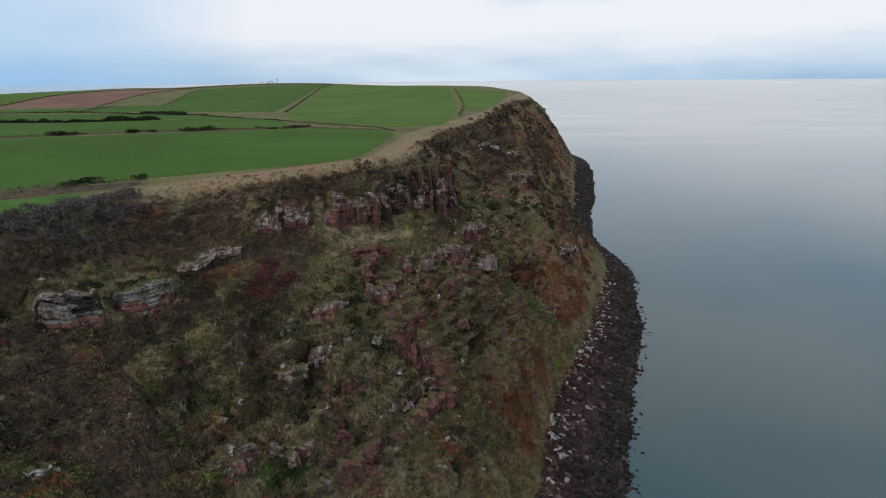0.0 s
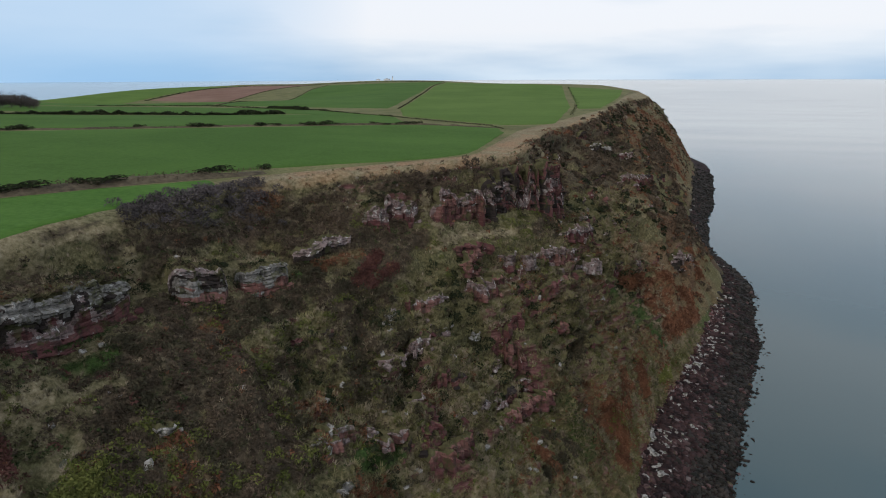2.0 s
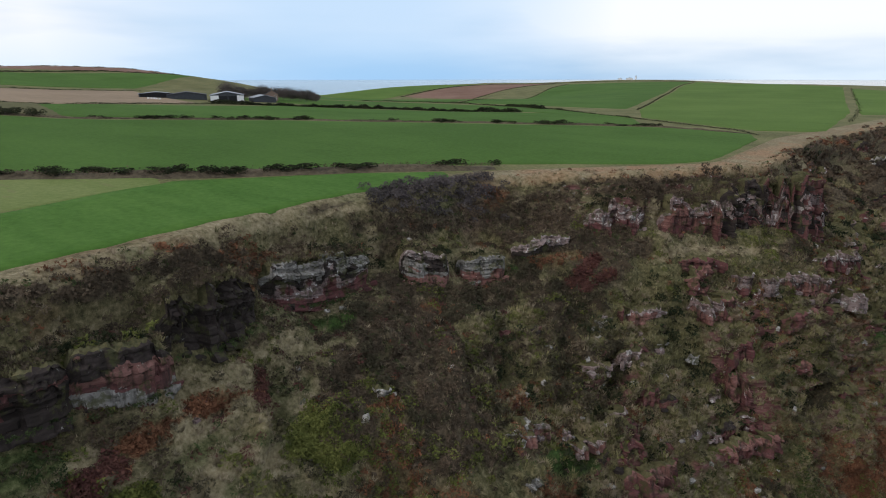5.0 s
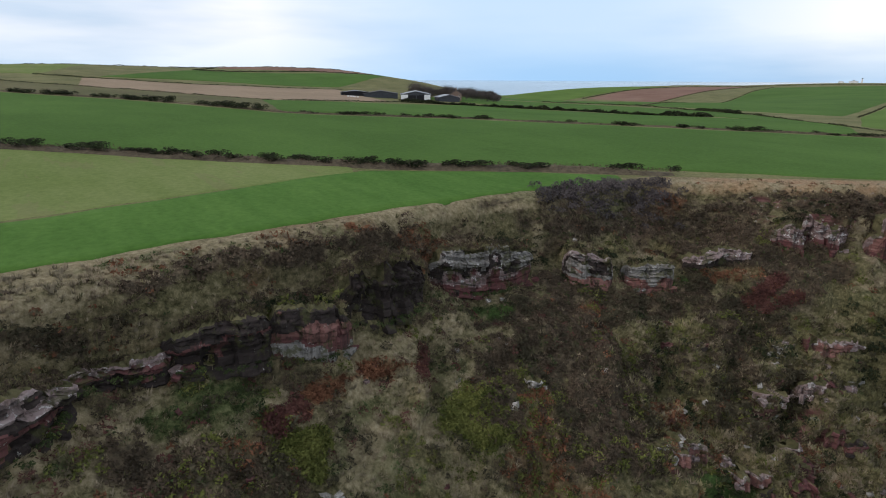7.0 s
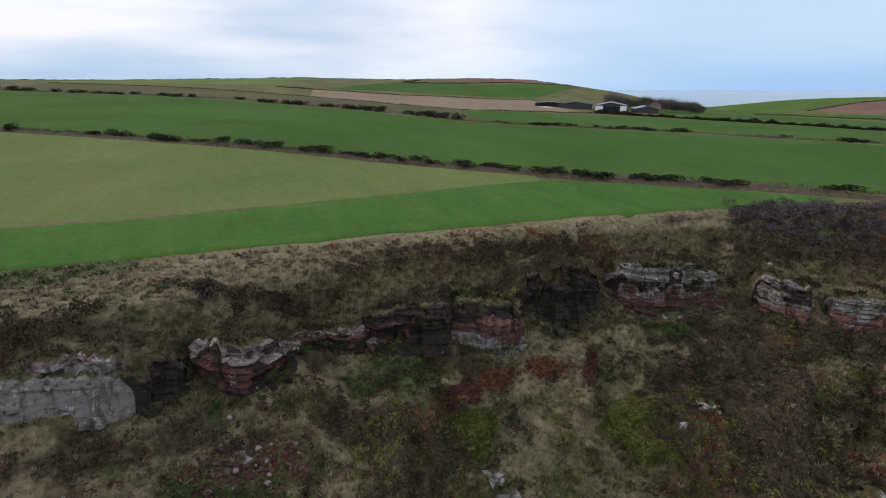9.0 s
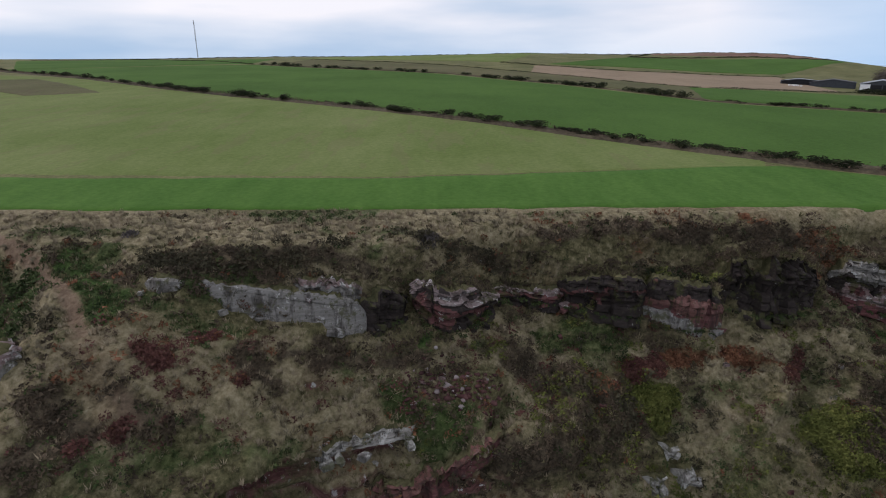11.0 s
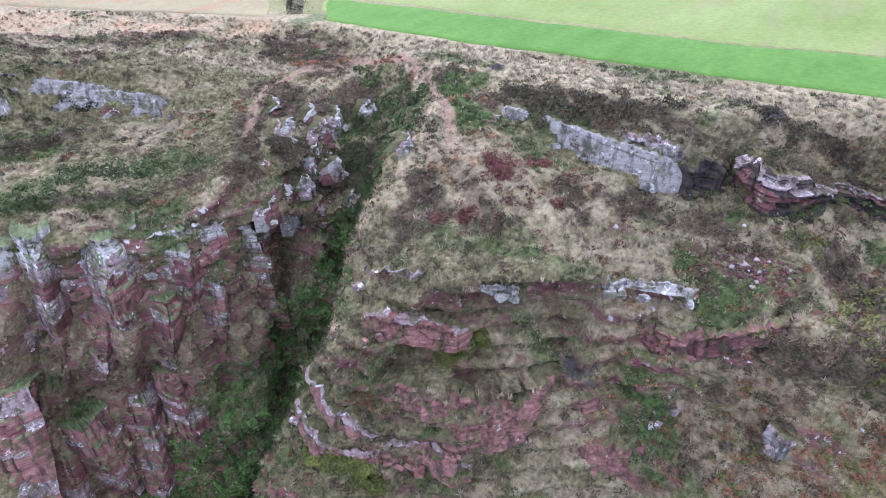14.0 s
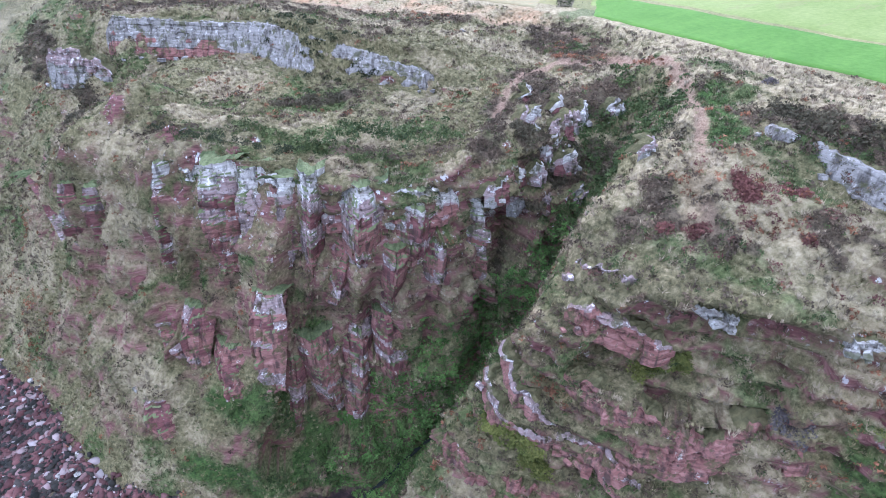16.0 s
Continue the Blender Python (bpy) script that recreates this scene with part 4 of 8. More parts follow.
paint("olive", 7.0, [(-39, -118, 83), (-50, -103, 82), (-52, -96, 80)])
paint("olive", 5.0, [(-15, -150, 83), (-22, -127, 84)])
paint("straw", 8.0, [(-60, 118, 85), (-52, 124, 85), (-42, 131, 85), (-31, 140, 85), (-20, 152, 85), (-12, 170, 84), (-9, 190, 84)])
paint("straw", 7.0, [(-60, 128, 86), (-46, 140, 85), (-30, 153, 85), (-18, 170, 84)])
paint("straw", 5.0, [(-17, 180, 84), (-13, 210, 84), (-8, 240, 84)])
paint("straw", 4.0, [(10, 300, 84), (20, 340, 83), (30, 390, 83)])
paint("heath", 14.0, [(20, 262, 70), (30, 300, 68), (48, 345, 60)])
paint("heath", 16.0, [(64, 420, 60), (90, 520, 52), (110, 600, 40)])
paint("heath", 9.0, [(70, 330, 36), (80, 370, 34), (84, 400, 28)])
paint("olive", 6.0, [(30, 222, 50), (42, 246, 46), (52, 262, 36)])
paint("tan", 2.7, [(-49, -115, 83), (-54, -105, 81), (-60, -95, 80)])
paint("olive", 3.2, [(-40, -101, 77), (-45, -95, 78)])
paint("heath", 2.1, [(-47, -76, 75), (-54, -75, 76)])
paint("tan", 1.1, [(-62, -60, 86), (-61, -50, 86), (-58, -38, 86)])
paint("heath", 2.4, [(-34, -44, 78), (-32, -40, 76), (-28, -42, 74)])
paint("olive", 1.7, [(-33, -30, 74), (-34, -26, 70)])
paint("heath", 1.1, [(-49, -20, 76), (-48, -15, 74)])
paint("bramble", 2.0, [(-58, 9, 71), (-58, 16, 71)])
paint("tan", 1.2, [(-60, 43, 71), (-59, 50, 70), (-59, 53, 70)])
paint("rust", 1.3, [(-58, 35, 69), (-56, 38, 69)])
paint("green", 1.5, [(-62, 60, 70), (-59, 64, 70)])
paint("scrub", 2.1, [(-56, 68, 70), (-50, 80, 67), (-46, 95, 66)])
paint("heath", 2.8, [(-42, 65, 62), (-36, 68, 56), (-36, 58, 56)])
paint("olive", 3.3, [(-22, 109, 61), (-14, 103, 47), (-18, 85, 45)])
paint("scrub", 1.5, [(-36, 98, 62), (-31, 93, 56), (-26, 86, 54)])
paint("olive", 3.1, [(1, 127, 45), (-2, 131, 55)])
paint("heath", 2.5, [(-46, 111, 76), (-35, 117, 73), (-28, 122, 72)])
paint("shrub", 0.9, [(-31, 112, 69), (-35, 106, 67)])
paint("tan", 1.3, [(-24, 123, 71), (-14, 135, 70), (-5, 148, 69)])
paint("heath", 5.2, [(-51, -90, 78), (-48, -78, 75), (-58, -75, 77)])
paint("scrub", 3.8, [(-38, -73, 74), (-44, -71, 67), (-52, -68, 69)])
paint("heath", 2.8, [(-42, -86, 76), (-29, -73, 74)])
paint("tan", 1.0, [(-61, -62, 84), (-55, -55, 82), (-47, -48, 82)])
paint("green", 1.8, [(-57, -54, 83), (-48, -44, 83)])
paint("heath", 3.8, [(-61, 103, 79), (-50, 105, 74), (-40, 112, 74)])
paint("rust", 1.6, [(-44, 102, 72), (-38, 110, 72)])
paint("heath", 3.7, [(-59, 77, 71), (-45, 72, 66), (-48, 64, 65)])
paint("scrub", 2.7, [(-55, 83, 68), (-51, 91, 67), (-44, 100, 69)])
paint("heath", 1.7, [(-71, 70, 85), (-70, 78, 84)])
paint("olive", 2.7, [(-18, 128, 69), (-9, 136, 68), (-1, 145, 63)])
paint("heath", 6.8, [(1, 261, 75), (17, 278, 68), (31, 307, 72)])
paint("green", 3.9, [(19, -87, 30), (11, -81, 31), (2, -83, 15)])
paint("green", 4.3, [(25, -88, 16), (17, -80, 16), (3, -77, 12)])
paint("green", 2.7, [(0, -82, 40), (-1, -85, 35)])
paint("olive", 2.8, [(-13, -76, 40), (-18, -74, 32), (-22, -72, 38)])
paint("olive", 3.5, [(36, -120, 30), (37, -114, 20)])
paint("green", 1.5, [(12, -101, 68), (11, -100, 66)])
paint("heath", 1.6, [(-66, 10, 85), (-68, 17, 85), (-68, 25, 85)])
paint("olive", 1.2, [(-65, 11, 82), (-65, 17, 81), (-63, 24, 79)])
paint("heath", 1.7, [(-68, 38, 84), (-69, 48, 83)])
paint("tan", 0.7, [(-68, -2, 86), (-70, 9, 86), (-73, 24, 86), (-72, 40, 86), (-72, 63, 84), (-69, 80, 84)])
paint("heath", 2.0, [(-65, 83, 80), (-62, 97, 79), (-58, 109, 77)])
paint("olive", 1.8, [(-60, 84, 77), (-58, 105, 74)])
paint("tan", 1.3, [(-67, 80, 80), (-66, 79, 74)])
paint("heath", 2.0, [(-35, -37, 78), (-33, -33, 75)])
paint("scrub", 1.2, [(-52, -47, 83), (-54, -44, 84)])
paint("heath", 1.7, [(-43, -28, 78), (-41, -23, 75)])
paint("bracken", 3.8, [(26, 185, 43), (45, 219, 36), (61, 247, 17)])
paint("bracken", 4.4, [(35, 193, 34), (47, 208, 19), (61, 239, 13)])
paint("bracken", 3.0, [(40, 189, 22), (51, 216, 19)])
paint("green", 1.7, [(21, 171, 45), (30, 182, 33), (40, 189, 21)])
paint("bracken", 3.0, [(18, 138, 26), (22, 139, 15), (22, 134, 13)])
paint("bracken", 3.0, [(28, 165, 25), (30, 162, 18)])
paint("bracken", 3.4, [(65, 273, 29), (72, 277, 17)])
# same gully again, its shade deepened with dark scrub colour
paint("scrub", 1.9, [(8, 154, 58), (8, 140, 54), (9, 141, 44), (8, 138, 39)])
paint("scrub", 1.7, [(2, 112, 33), (9, 120, 25), (2, 103, 29)])
paint("bramble", 2.9, [(6, 122, 35), (11, 120, 23)])
paint("red", 2.5, [(-4, 120, 49), (-5, 118, 44)])
paint("red", 1.4, [(0, 118, 38), (-6, 109, 39), (-9, 98, 40)])
paint("red", 1.4, [(17, 155, 36), (16, 144, 35)])
paint("moss", 1.7, [(74, 259, 8), (51, 205, 10), (38, 177, 14)])
paint("red", 2.0, [(32, 154, 9), (27, 144, 8)])
paint("heath", 4.9, [(16, 298, 79), (42, 379, 76), (78, 503, 60)])
paint("rust", 7.7, [(87, 632, 73), (130, 706, 50), (158, 725, 17)])
paint("heath", 6.6, [(35, 302, 70), (70, 397, 51), (107, 494, 16)])
paint("rust", 4.7, [(65, 510, 75), (102, 641, 59)])
paint("scrub", 3.2, [(52, 309, 52), (60, 283, 42), (64, 281, 33)])
paint("rust", 5.0, [(153, 665, 6), (133, 544, 4)])
PAINT["straw"] *= 1 - smooth(VV, 2.05, 2.2)
STRAW = PAINT["straw"]
COVER = 1 - 0.9 * np.clip(sum(PAINT.values()), 0, 1)
A_HEATH = np.maximum(A_HEATH * COVER, np.maximum(PAINT["heath"], PAINT["scrub"]))
A_TAN = np.maximum(A_TAN * COVER, PAINT["tan"])
A_RUST = np.maximum(A_RUST * COVER, np.maximum(PAINT["rust"] * (0.35 + 0.6 * smooth(fbm(X / 5, Y / 5, Z / 5, 3, 307), -0.35, 0.1)), np.maximum(0.6 * PAINT["shrub"], PAINT["bracken"])))
A_GREEN = np.maximum(A_GREEN * COVER, np.maximum(PAINT["green"], 0.6 * np.maximum(PAINT["bramble"], PAINT["moss"])))
rock = np.maximum(rock * COVER, PAINT["red"])
PALE = smooth(Z + 14 * fbm(X / 10, Y / 10, Z / 10, 2, 81), 52, 74) * np.ones_like(Z)
ledge = smooth(steep, 0.16, 0.26)
rock = rock * (ledge * (0.55 + 0.45 * (fbm(X / 3, Y / 3, Z / 3, 3, 111) > -0.15)))
for bx, by, bz, br in ((-9.9, 118.7, 55.1, 4.5), (-0.8, 119.3, 42.5, 6.0), (-15.7, 123.5, 62.3, 4.0), (6.8, 149.8, 57.6, 5.0), (-14.8, 87.9, 43.0, 5.5), (-6.4, 109.6, 39.8, 6.0), (4.9, 154.6, 62.3, 4.5), (-21, 98, 49, 4.0), (-4, 131, 56, 4.5), (12, 158, 50, 5.0)):
    away = np.sqrt((X - bx) ** 2 + (Y - by) ** 2 + ((Z - bz) / 1.3) ** 2) / br + 0.7 * fbm(X / 2.5, Y / 2.5, Z / 5, 3, 115)
    bare = (1 - smooth(away, 0.7, 1.0)) * smooth(steep, 0.1, 0.2)
    rock = np.maximum(rock, bare)
    PALE = PALE * (1 - 0.7 * bare)
ZONES = {"rock": rock, "beach": beach, "tan": A_TAN, "rust": A_RUST, "heath": A_HEATH, "green": A_GREEN, "pale": PALE, "path": PATH, "straw": STRAW}
cliff = tagged(new("ground_cliff", grid_mesh("ground_cliff", SHEET, ZONES)), "red sandstone sea cliff overgrown with grass and heather", "cliff", kind="structure")
cliff.data.materials.append(CLIFF)

# farmland: spacing widens away from the coast
gy = np.concatenate([np.linspace(-1500, -420, 24), np.arange(-400, 420, 8), np.linspace(430, 1000, 58), np.linspace(1030, 2400, 50)])
gu = np.concatenate([np.arange(-16, 60, 2.5), np.arange(60, 400, 9), np.linspace(410, 2400, 90)])
UU, GY = np.meshgrid(gu, gy, indexing="ij")
GX = xc(GY) - UU
PLAIN = np.stack([GX, GY, land(GX, GY)], axis=-1)
inside = UU > 6
ground = tagged(new("ground", grid_mesh("ground", PLAIN[::-1], None, inside[::-1])), "rough grass farmland on the clifftop", "ground", kind="structure")
ground.data.materials.append(VERGE)

# the sea rises by a hair to the horizon, as a far horizon stands above a near edge
ring = np.concatenate([np.linspace(0, 600, 30), np.linspace(700, 4700, 60)])
ang = np.linspace(0, 2 * np.pi, 181)
RR, AA = np.meshgrid(ring, ang, indexing="ij")
SEAP = np.stack([RR * np.cos(AA), RR * np.sin(AA), 83.0 * smooth(RR, 1200, 4700) ** 1.3], axis=-1)
sea = tagged(new("water", grid_mesh("water", SEAP)), "calm grey-green sea under an overcast sky", "sea", kind="structure")
sea.data.materials.append(SEA)


# ---- fields ----
FIELD_MATS = {
    "winter": field_material("winter_grass", (0.048, 0.098, 0.019), (0.074, 0.138, 0.030), (1, 1), 0.4),
    "meadow": field_material("pale_meadow", (0.100, 0.142, 0.034), (0.180, 0.204, 0.076), (0.8, 0.6), 0.6, (0.165, 0.140, 0.075)),
    "lush": field_material("lush_grass", (0.044, 0.106, 0.019), (0.088, 0.166, 0.036), (0.05, 1), 1.0),
    "spring": field_material("spring_grass", (0.070, 0.122, 0.024), (0.108, 0.168, 0.040), (0.3, 1), 0.5),
    "plough": field_material("ploughed_soil", (0.15, 0.085, 0.06), (0.23, 0.14, 0.105), (0.7, 0.7), 0.6),
    "stubble": field_material("stubble", (0.20, 0.15, 0.10), (0.30, 0.22, 0.15), (0.7, 0.7), 0.6),
    "pasture": field_material("poor_pasture", (0.075, 0.080, 0.035), (0.14, 0.125, 0.065), (0.5, 0.9), 0.5, (0.10, 0.07, 0.05)),
    "bare": field_material("bracken_pasture", (0.150, 0.115, 0.062), (0.235, 0.205, 0.115), (0.9, 0.2), 0.5, (0.28, 0.105, 0.062)),
}
HEDGE_SEA = [(-66, 126), (-83, 108), (-106, 75), (-134, 46), (-170, 13), (-239, -70), (-354, -217), (-470, -360)]
HEDGE_FARM = [(-24, 270), (-64, 279), (-92, 262), (-146, 225), (-195, 180), (-241, 113), (-325, 68), (-415, 7), (-455, -56), (-560, -170)]
HEDGE_SIDE = [(-80, -110), (-98, -128), (-122, -150), (-155, -176), (-215, -220), (-300, -272), (-386, -322)]
MARGIN = [(-98, -118), (-97, -72), (-96, -13), (-101, 25), (-105, 64)]


def along(line, n):
    """n points evenly spaced along a plan line."""
    p = np.array(line, float)
    d = np.r_[0, np.cumsum(np.linalg.norm(np.diff(p, axis=0), axis=1))]
    t = np.linspace(0, d[-1], n)
    return np.stack([np.interp(t, d, p[:, 0]), np.interp(t, d, p[:, 1])], axis=-1)


def shifted(line, dx, dy):
    return [(x + dx, y + dy) for x, y in line]


def field(kind, label, near, far, lift, steps=(50, 40)):
    """A field draped between two plan lines."""
    a, b = along(near, steps[0]), along(far, steps[0])
    t = np.r_[0, np.linspace(0.015, 0.985, steps[1] - 2), 1][None, :, None]
    xy = a[:, None] * (1 - t) + b[:, None] * t
    xy = xy + np.stack([vnoise(xy[..., 0] / 9, xy[..., 1] / 9, 0, 3), vnoise(xy[..., 0] / 9, xy[..., 1] / 9, 9, 4)], -1) * 0.7
    xy = xy + np.stack([vnoise(xy[..., 0] / 2.6, xy[..., 1] / 2.6, 0, 5), vnoise(xy[..., 0] / 2.6, xy[..., 1] / 2.6, 9, 6)], -1) * 0.45
    rise = np.full(xy.shape[:2], lift)
    rise[:, 0] = rise[:, -1] = rise[0] = rise[-1] = -0.4
    pts = np.concatenate([xy, (land(xy[..., 0], xy[..., 1]) + rise)[..., None]], axis=-1)
    if np.cross(a[-1] - a[0], b[0] - a[0]) < 0:
        pts = pts[::-1]
    ob = tagged(new("field", grid_mesh("field", pts)), label, "field", kind="structure")
    ob.data.materials.append(FIELD_MATS[kind])
    return ob


field("lush", "bright green grass margin along the clifftop", [(-78, -100), (-75, -60), (-75, 30), (-73, 70), (-69, 95), (-66, 108)], MARGIN[:4] + [(-106, 66), (-86, 97), (-70, 114)], 0.16, (90, 14))
field("meadow", "pale yellow-green meadow with bare streaks", MARGIN, [(-405, -312)] + shifted(HEDGE_SEA[2:7], -2, -6)[::-1], 0.14, (90, 60))
field("winter", "dark green field of winter grass", [(-19.5, 252), (-21.5, 204), (-24, 172), (-31, 161), (-46, 147), (-64, 133)] + shifted(HEDGE_SEA[1:], 0, 5), [(-21, 268), (-44, 274)] + shifted(HEDGE_FARM[1:], 2, -4), 0.16, (140, 60))
field("spring", "broad green clifftop field", [(-30, 285), (2, 300), (14, 462), (14, 956)], [(-83, 325), (-110, 420), (-185, 900), (-259, 1445)], 0.2, (70, 40))
field("winter", "green pasture strip", shifted(HEDGE_FARM[1:7], -3, 5), [(-83, 319), (-116, 343), (-157, 324), (-190, 303), (-300, 270), (-322, 143)], 0.2, (60, 30))
field("winter", "green pasture beside the farm", [(-85, 328), (-157, 336), (-225, 310), (-400, 300)], [(-150, 380), (-190, 400), (-260, 400), (-440, 400)], 0.2, (50, 30))
field("winter", "long green field on the headland", [(-116, 412), (-190, 895), (-264, 1445)], [(-258, 420), (-330, 620), (-500, 1290)], 0.22, (60, 40))
field("plough", "ploughed brown field", [(-500, 860), (-560, 1350)], [(-641, 860), (-690, 1300)], 0.5, (40, 40))
field("spring", "green pasture on the far slope", [(-648, 780), (-698, 1300)], [(-800, 760), (-880, 1250)], 0.5, (40, 30))
field("winter", "green field in the dip beyond the farm", [(-262, 425), (-440, 405)], [(-335, 625), (-520, 640)], 0.3, (40, 30))
field("stubble", "pale brown stubble field", [(-332, 237), (-321, 149), (-438, 64)], [(-475, 277), (-471, 147), (-508, 79)], 0.3, (50, 40))
field("pasture", "rough brown pasture", shifted(HEDGE_FARM[5:], -3, 5), [(-322, 143), (-438, 64), (-520, 0), (-700, -150)], 0.25, (60, 40))
field("winter", "green field below the hilltop", [(-498, 290), (-520, 90)], [(-616, 450), (-645, 200)], 0.4, (40, 40))
field("plough", "brown ploughed hilltop field", [(-625, 460), (-660, 350), (-700, 250)], [(-760, 520), (-800, 400), (-830, 280)], 0.45, (40, 40))
field("meadow", "pale green field on the skyline", [(-540, 60), (-720, -170)], [(-760, 150), (-900, -120)], 0.4, (40, 40))
field("winter", "green field by the far side hedge", [(-470, -340), (-575, -180)], [(-800, -560), (-720, -190)], 0.3, (40, 40))
field("bare", "bracken-brown pasture beyond the side hedge", [(-75, -113), (-40, -205)], [(-95, -131), (-75, -230)], 0.2, (50, 20))
field("meadow", "pale meadow beyond the side hedge", [(-97, -132), (-76, -235)], shifted(HEDGE_SIDE[2:], 2, -4), 0.2, (50, 40))
field("meadow", "curved corner of the pale meadow", [(-82, -104), (-94, -113), (-128, -142), (-157, -167), (-198, -199), (-244, -228), (-307, -262), (-395, -306)], [(-84, -100), (-100, -112), (-175, -160), (-300, -235), (-398, -300)], 0.125, (60, 8))
field("pasture", "grey-brown worn patch at the end of the meadow", [(-330, -268), (-345, -240), (-300, -190), (-265, -158)], [(-318, -258), (-300, -236), (-262, -205), (-245, -180)], 0.19, (30, 12))
field("spring", "green strip along the far clifftop", [(17, 430), (19, 600), (19, 900)], [(33, 445), (66, 640), (90, 830)], 0.2, (40, 20))


# ---- scatter helpers ----
rng = np.random.default_rng(7)


def tri_mesh(name, verts, tris, mat, label, category, kind="stuff"):
    me = bpy.data.meshes.new(name)
    me.vertices.add(len(verts))
    me.vertices.foreach_set("co", np.ascontiguousarray(verts, dtype=np.float32).reshape(-1))
    me.loops.add(len(tris) * 3)
    me.loops.foreach_set("vertex_index", np.ascontiguousarray(tris, dtype=np.int32).reshape(-1))
    me.polygons.add(len(tris))
    me.polygons.foreach_set("loop_start", np.arange(0, len(tris) * 3, 3, dtype=np.int32))
    me.update(calc_edges=True)
    me.validate()
    me.materials.append(mat)
    ob = new(name, me)
    return tagged(ob, label, category, kind=kind) if label else ob


def island_material(name, stops, rough=0.9, soft=True):
    """Each leaf clump or stone takes its own shade."""
    m, n, l, b = material(name, rough)
    g = n.new("ShaderNodeNewGeometry")
    c = n_ramp(n, l, g.outputs["Random Per Island"], stops)
    c = n_mix(n, l, 0.45, c, n_ramp(n, l, n_noise(n, l, g.outputs["Position"], 0.35, 4), [(0.35, stops[0][1]), (0.65, stops[min(2, len(stops) - 1)][1])]))
    g2 = n_ramp(n, l, n_noise(n, l, g.outputs["Position"], 0.11, 3), [(0.38, (0.72, 0.74, 0.72)), (0.62, (1.22, 1.2, 1.18))])
    broad = n.new("ShaderNodeMix")
    broad.data_type, broad.blend_type = "RGBA", "MULTIPLY"
    broad.inputs["Factor"].default_value = 1.0
    l.new(c, broad.inputs["A"])
    l.new(g2, broad.inputs["B"])
    l.new(broad.outputs["Result"], b.inputs["Base Color"])
    if soft:
        tilt = n.new("ShaderNodeVectorMath")
        tilt.operation = "MULTIPLY_ADD"
        tilt.inputs[1].default_value, tilt.inputs[2].default_value = (0.55, 0.55, 0.55), (0.10, 0.0, 0.62)
        l.new(g.outputs["Normal"], tilt.inputs[0])
        lie = n.new("ShaderNodeVectorMath")
        lie.operation = "NORMALIZE"
        l.new(tilt.outputs["Vector"], lie.inputs[0])
        l.new(lie.outputs["Vector"], b.inputs["Normal"])
    return m


area = np.linalg.norm(np.cross(np.gradient(SHEET, axis=0), np.gradient(SHEET, axis=1)), axis=2)


def sown(count, weight):
    """Places and normals on the cliff sheet, drawn by weight."""
    w = (area * np.clip(weight, 0, None)).reshape(-1)
    w = w / w.sum()
    k = rng.choice(len(w), size=count, p=w)
    r, c = np.unravel_index(k, (NR, NC))
    r, c = np.clip(r, 1, NR - 2), np.clip(c, 1, NC - 2)
    a, b = rng.uniform(-0.5, 0.5, count)[:, None], rng.uniform(-0.5, 0.5, count)[:, None]
    p = SHEET[r, c] + a * (SHEET[r + 1, c] - SHEET[r - 1, c]) * 0.5 + b * (SHEET[r, c + 1] - SHEET[r, c - 1]) * 0.5
    return p, nrm[r, c]


def unit(a):
    return a / (np.linalg.norm(a, axis=-1, keepdims=True) + 1e-9)


def tussocks(name, p, n, mat, label, category, blades=12, length=(0.45, 0.95), width=0.10, spread=0.22, droop=0.5):
    """Tufts of blades that lean out and droop."""
    k = len(p)
    up = unit(0.45 * n + np.array([0, 0, 1.0]))
    size = rng.uniform(length[0], length[1], k)[:, None, None]
    out = rng.normal(size=(k, blades, 3))
    out = unit(out - (out * up[:, None]).sum(-1, keepdims=True) * up[:, None])
    lean = rng.uniform(0.15, 1.0, (k, blades, 1))
    base = p[:, None] + out * spread * size * rng.uniform(0, 1.6, (k, blades, 1)) - up[:, None] * 0.08
    tip = base + size * (up[:, None] * (1.0 - droop * lean * 0.8) + out * lean * 0.8) * rng.uniform(0.6, 1.1, (k, blades, 1))
    side = unit(np.cross(out, up[:, None])) * width * size
    verts = np.stack([base - side, base + side, tip], axis=2).reshape(-1, 3)
    return tri_mesh(name, verts, np.arange(len(verts)).reshape(-1, 3), mat, label, category)


def clumps(name, p, n, mat, label, category, leaves=26, radius=(0.4, 0.9), leaf=0.2, flat=0.7):
    """Low cushions of small leaves."""
    k = len(p)
    up = unit(0.6 * n + np.array([0, 0, 0.6]))
    size = rng.uniform(radius[0], radius[1], k)[:, None, None]
    d = unit(rng.normal(size=(k, leaves, 3)))
    h = (d * up[:, None]).sum(-1, keepdims=True)
    d = d - h * up[:, None] + np.abs(h) * up[:, None] * flat
    c = p[:, None] + d * size * rng.uniform(0.65, 1.0, (k, leaves, 1))
    a, b = unit(rng.normal(size=(k, leaves, 3))), unit(rng.normal(size=(k, leaves, 3)))
    s = leaf * rng.uniform(0.6, 1.4, (k, leaves, 1)) * np.sqrt(size / 0.6)
    verts = np.stack([c + a * s, c + b * s, c - (a + b) * s * 0.6], axis=2).reshape(-1, 3)
    return tri_mesh(name, verts, np.arange(len(verts)).reshape(-1, 3), mat, label, category)


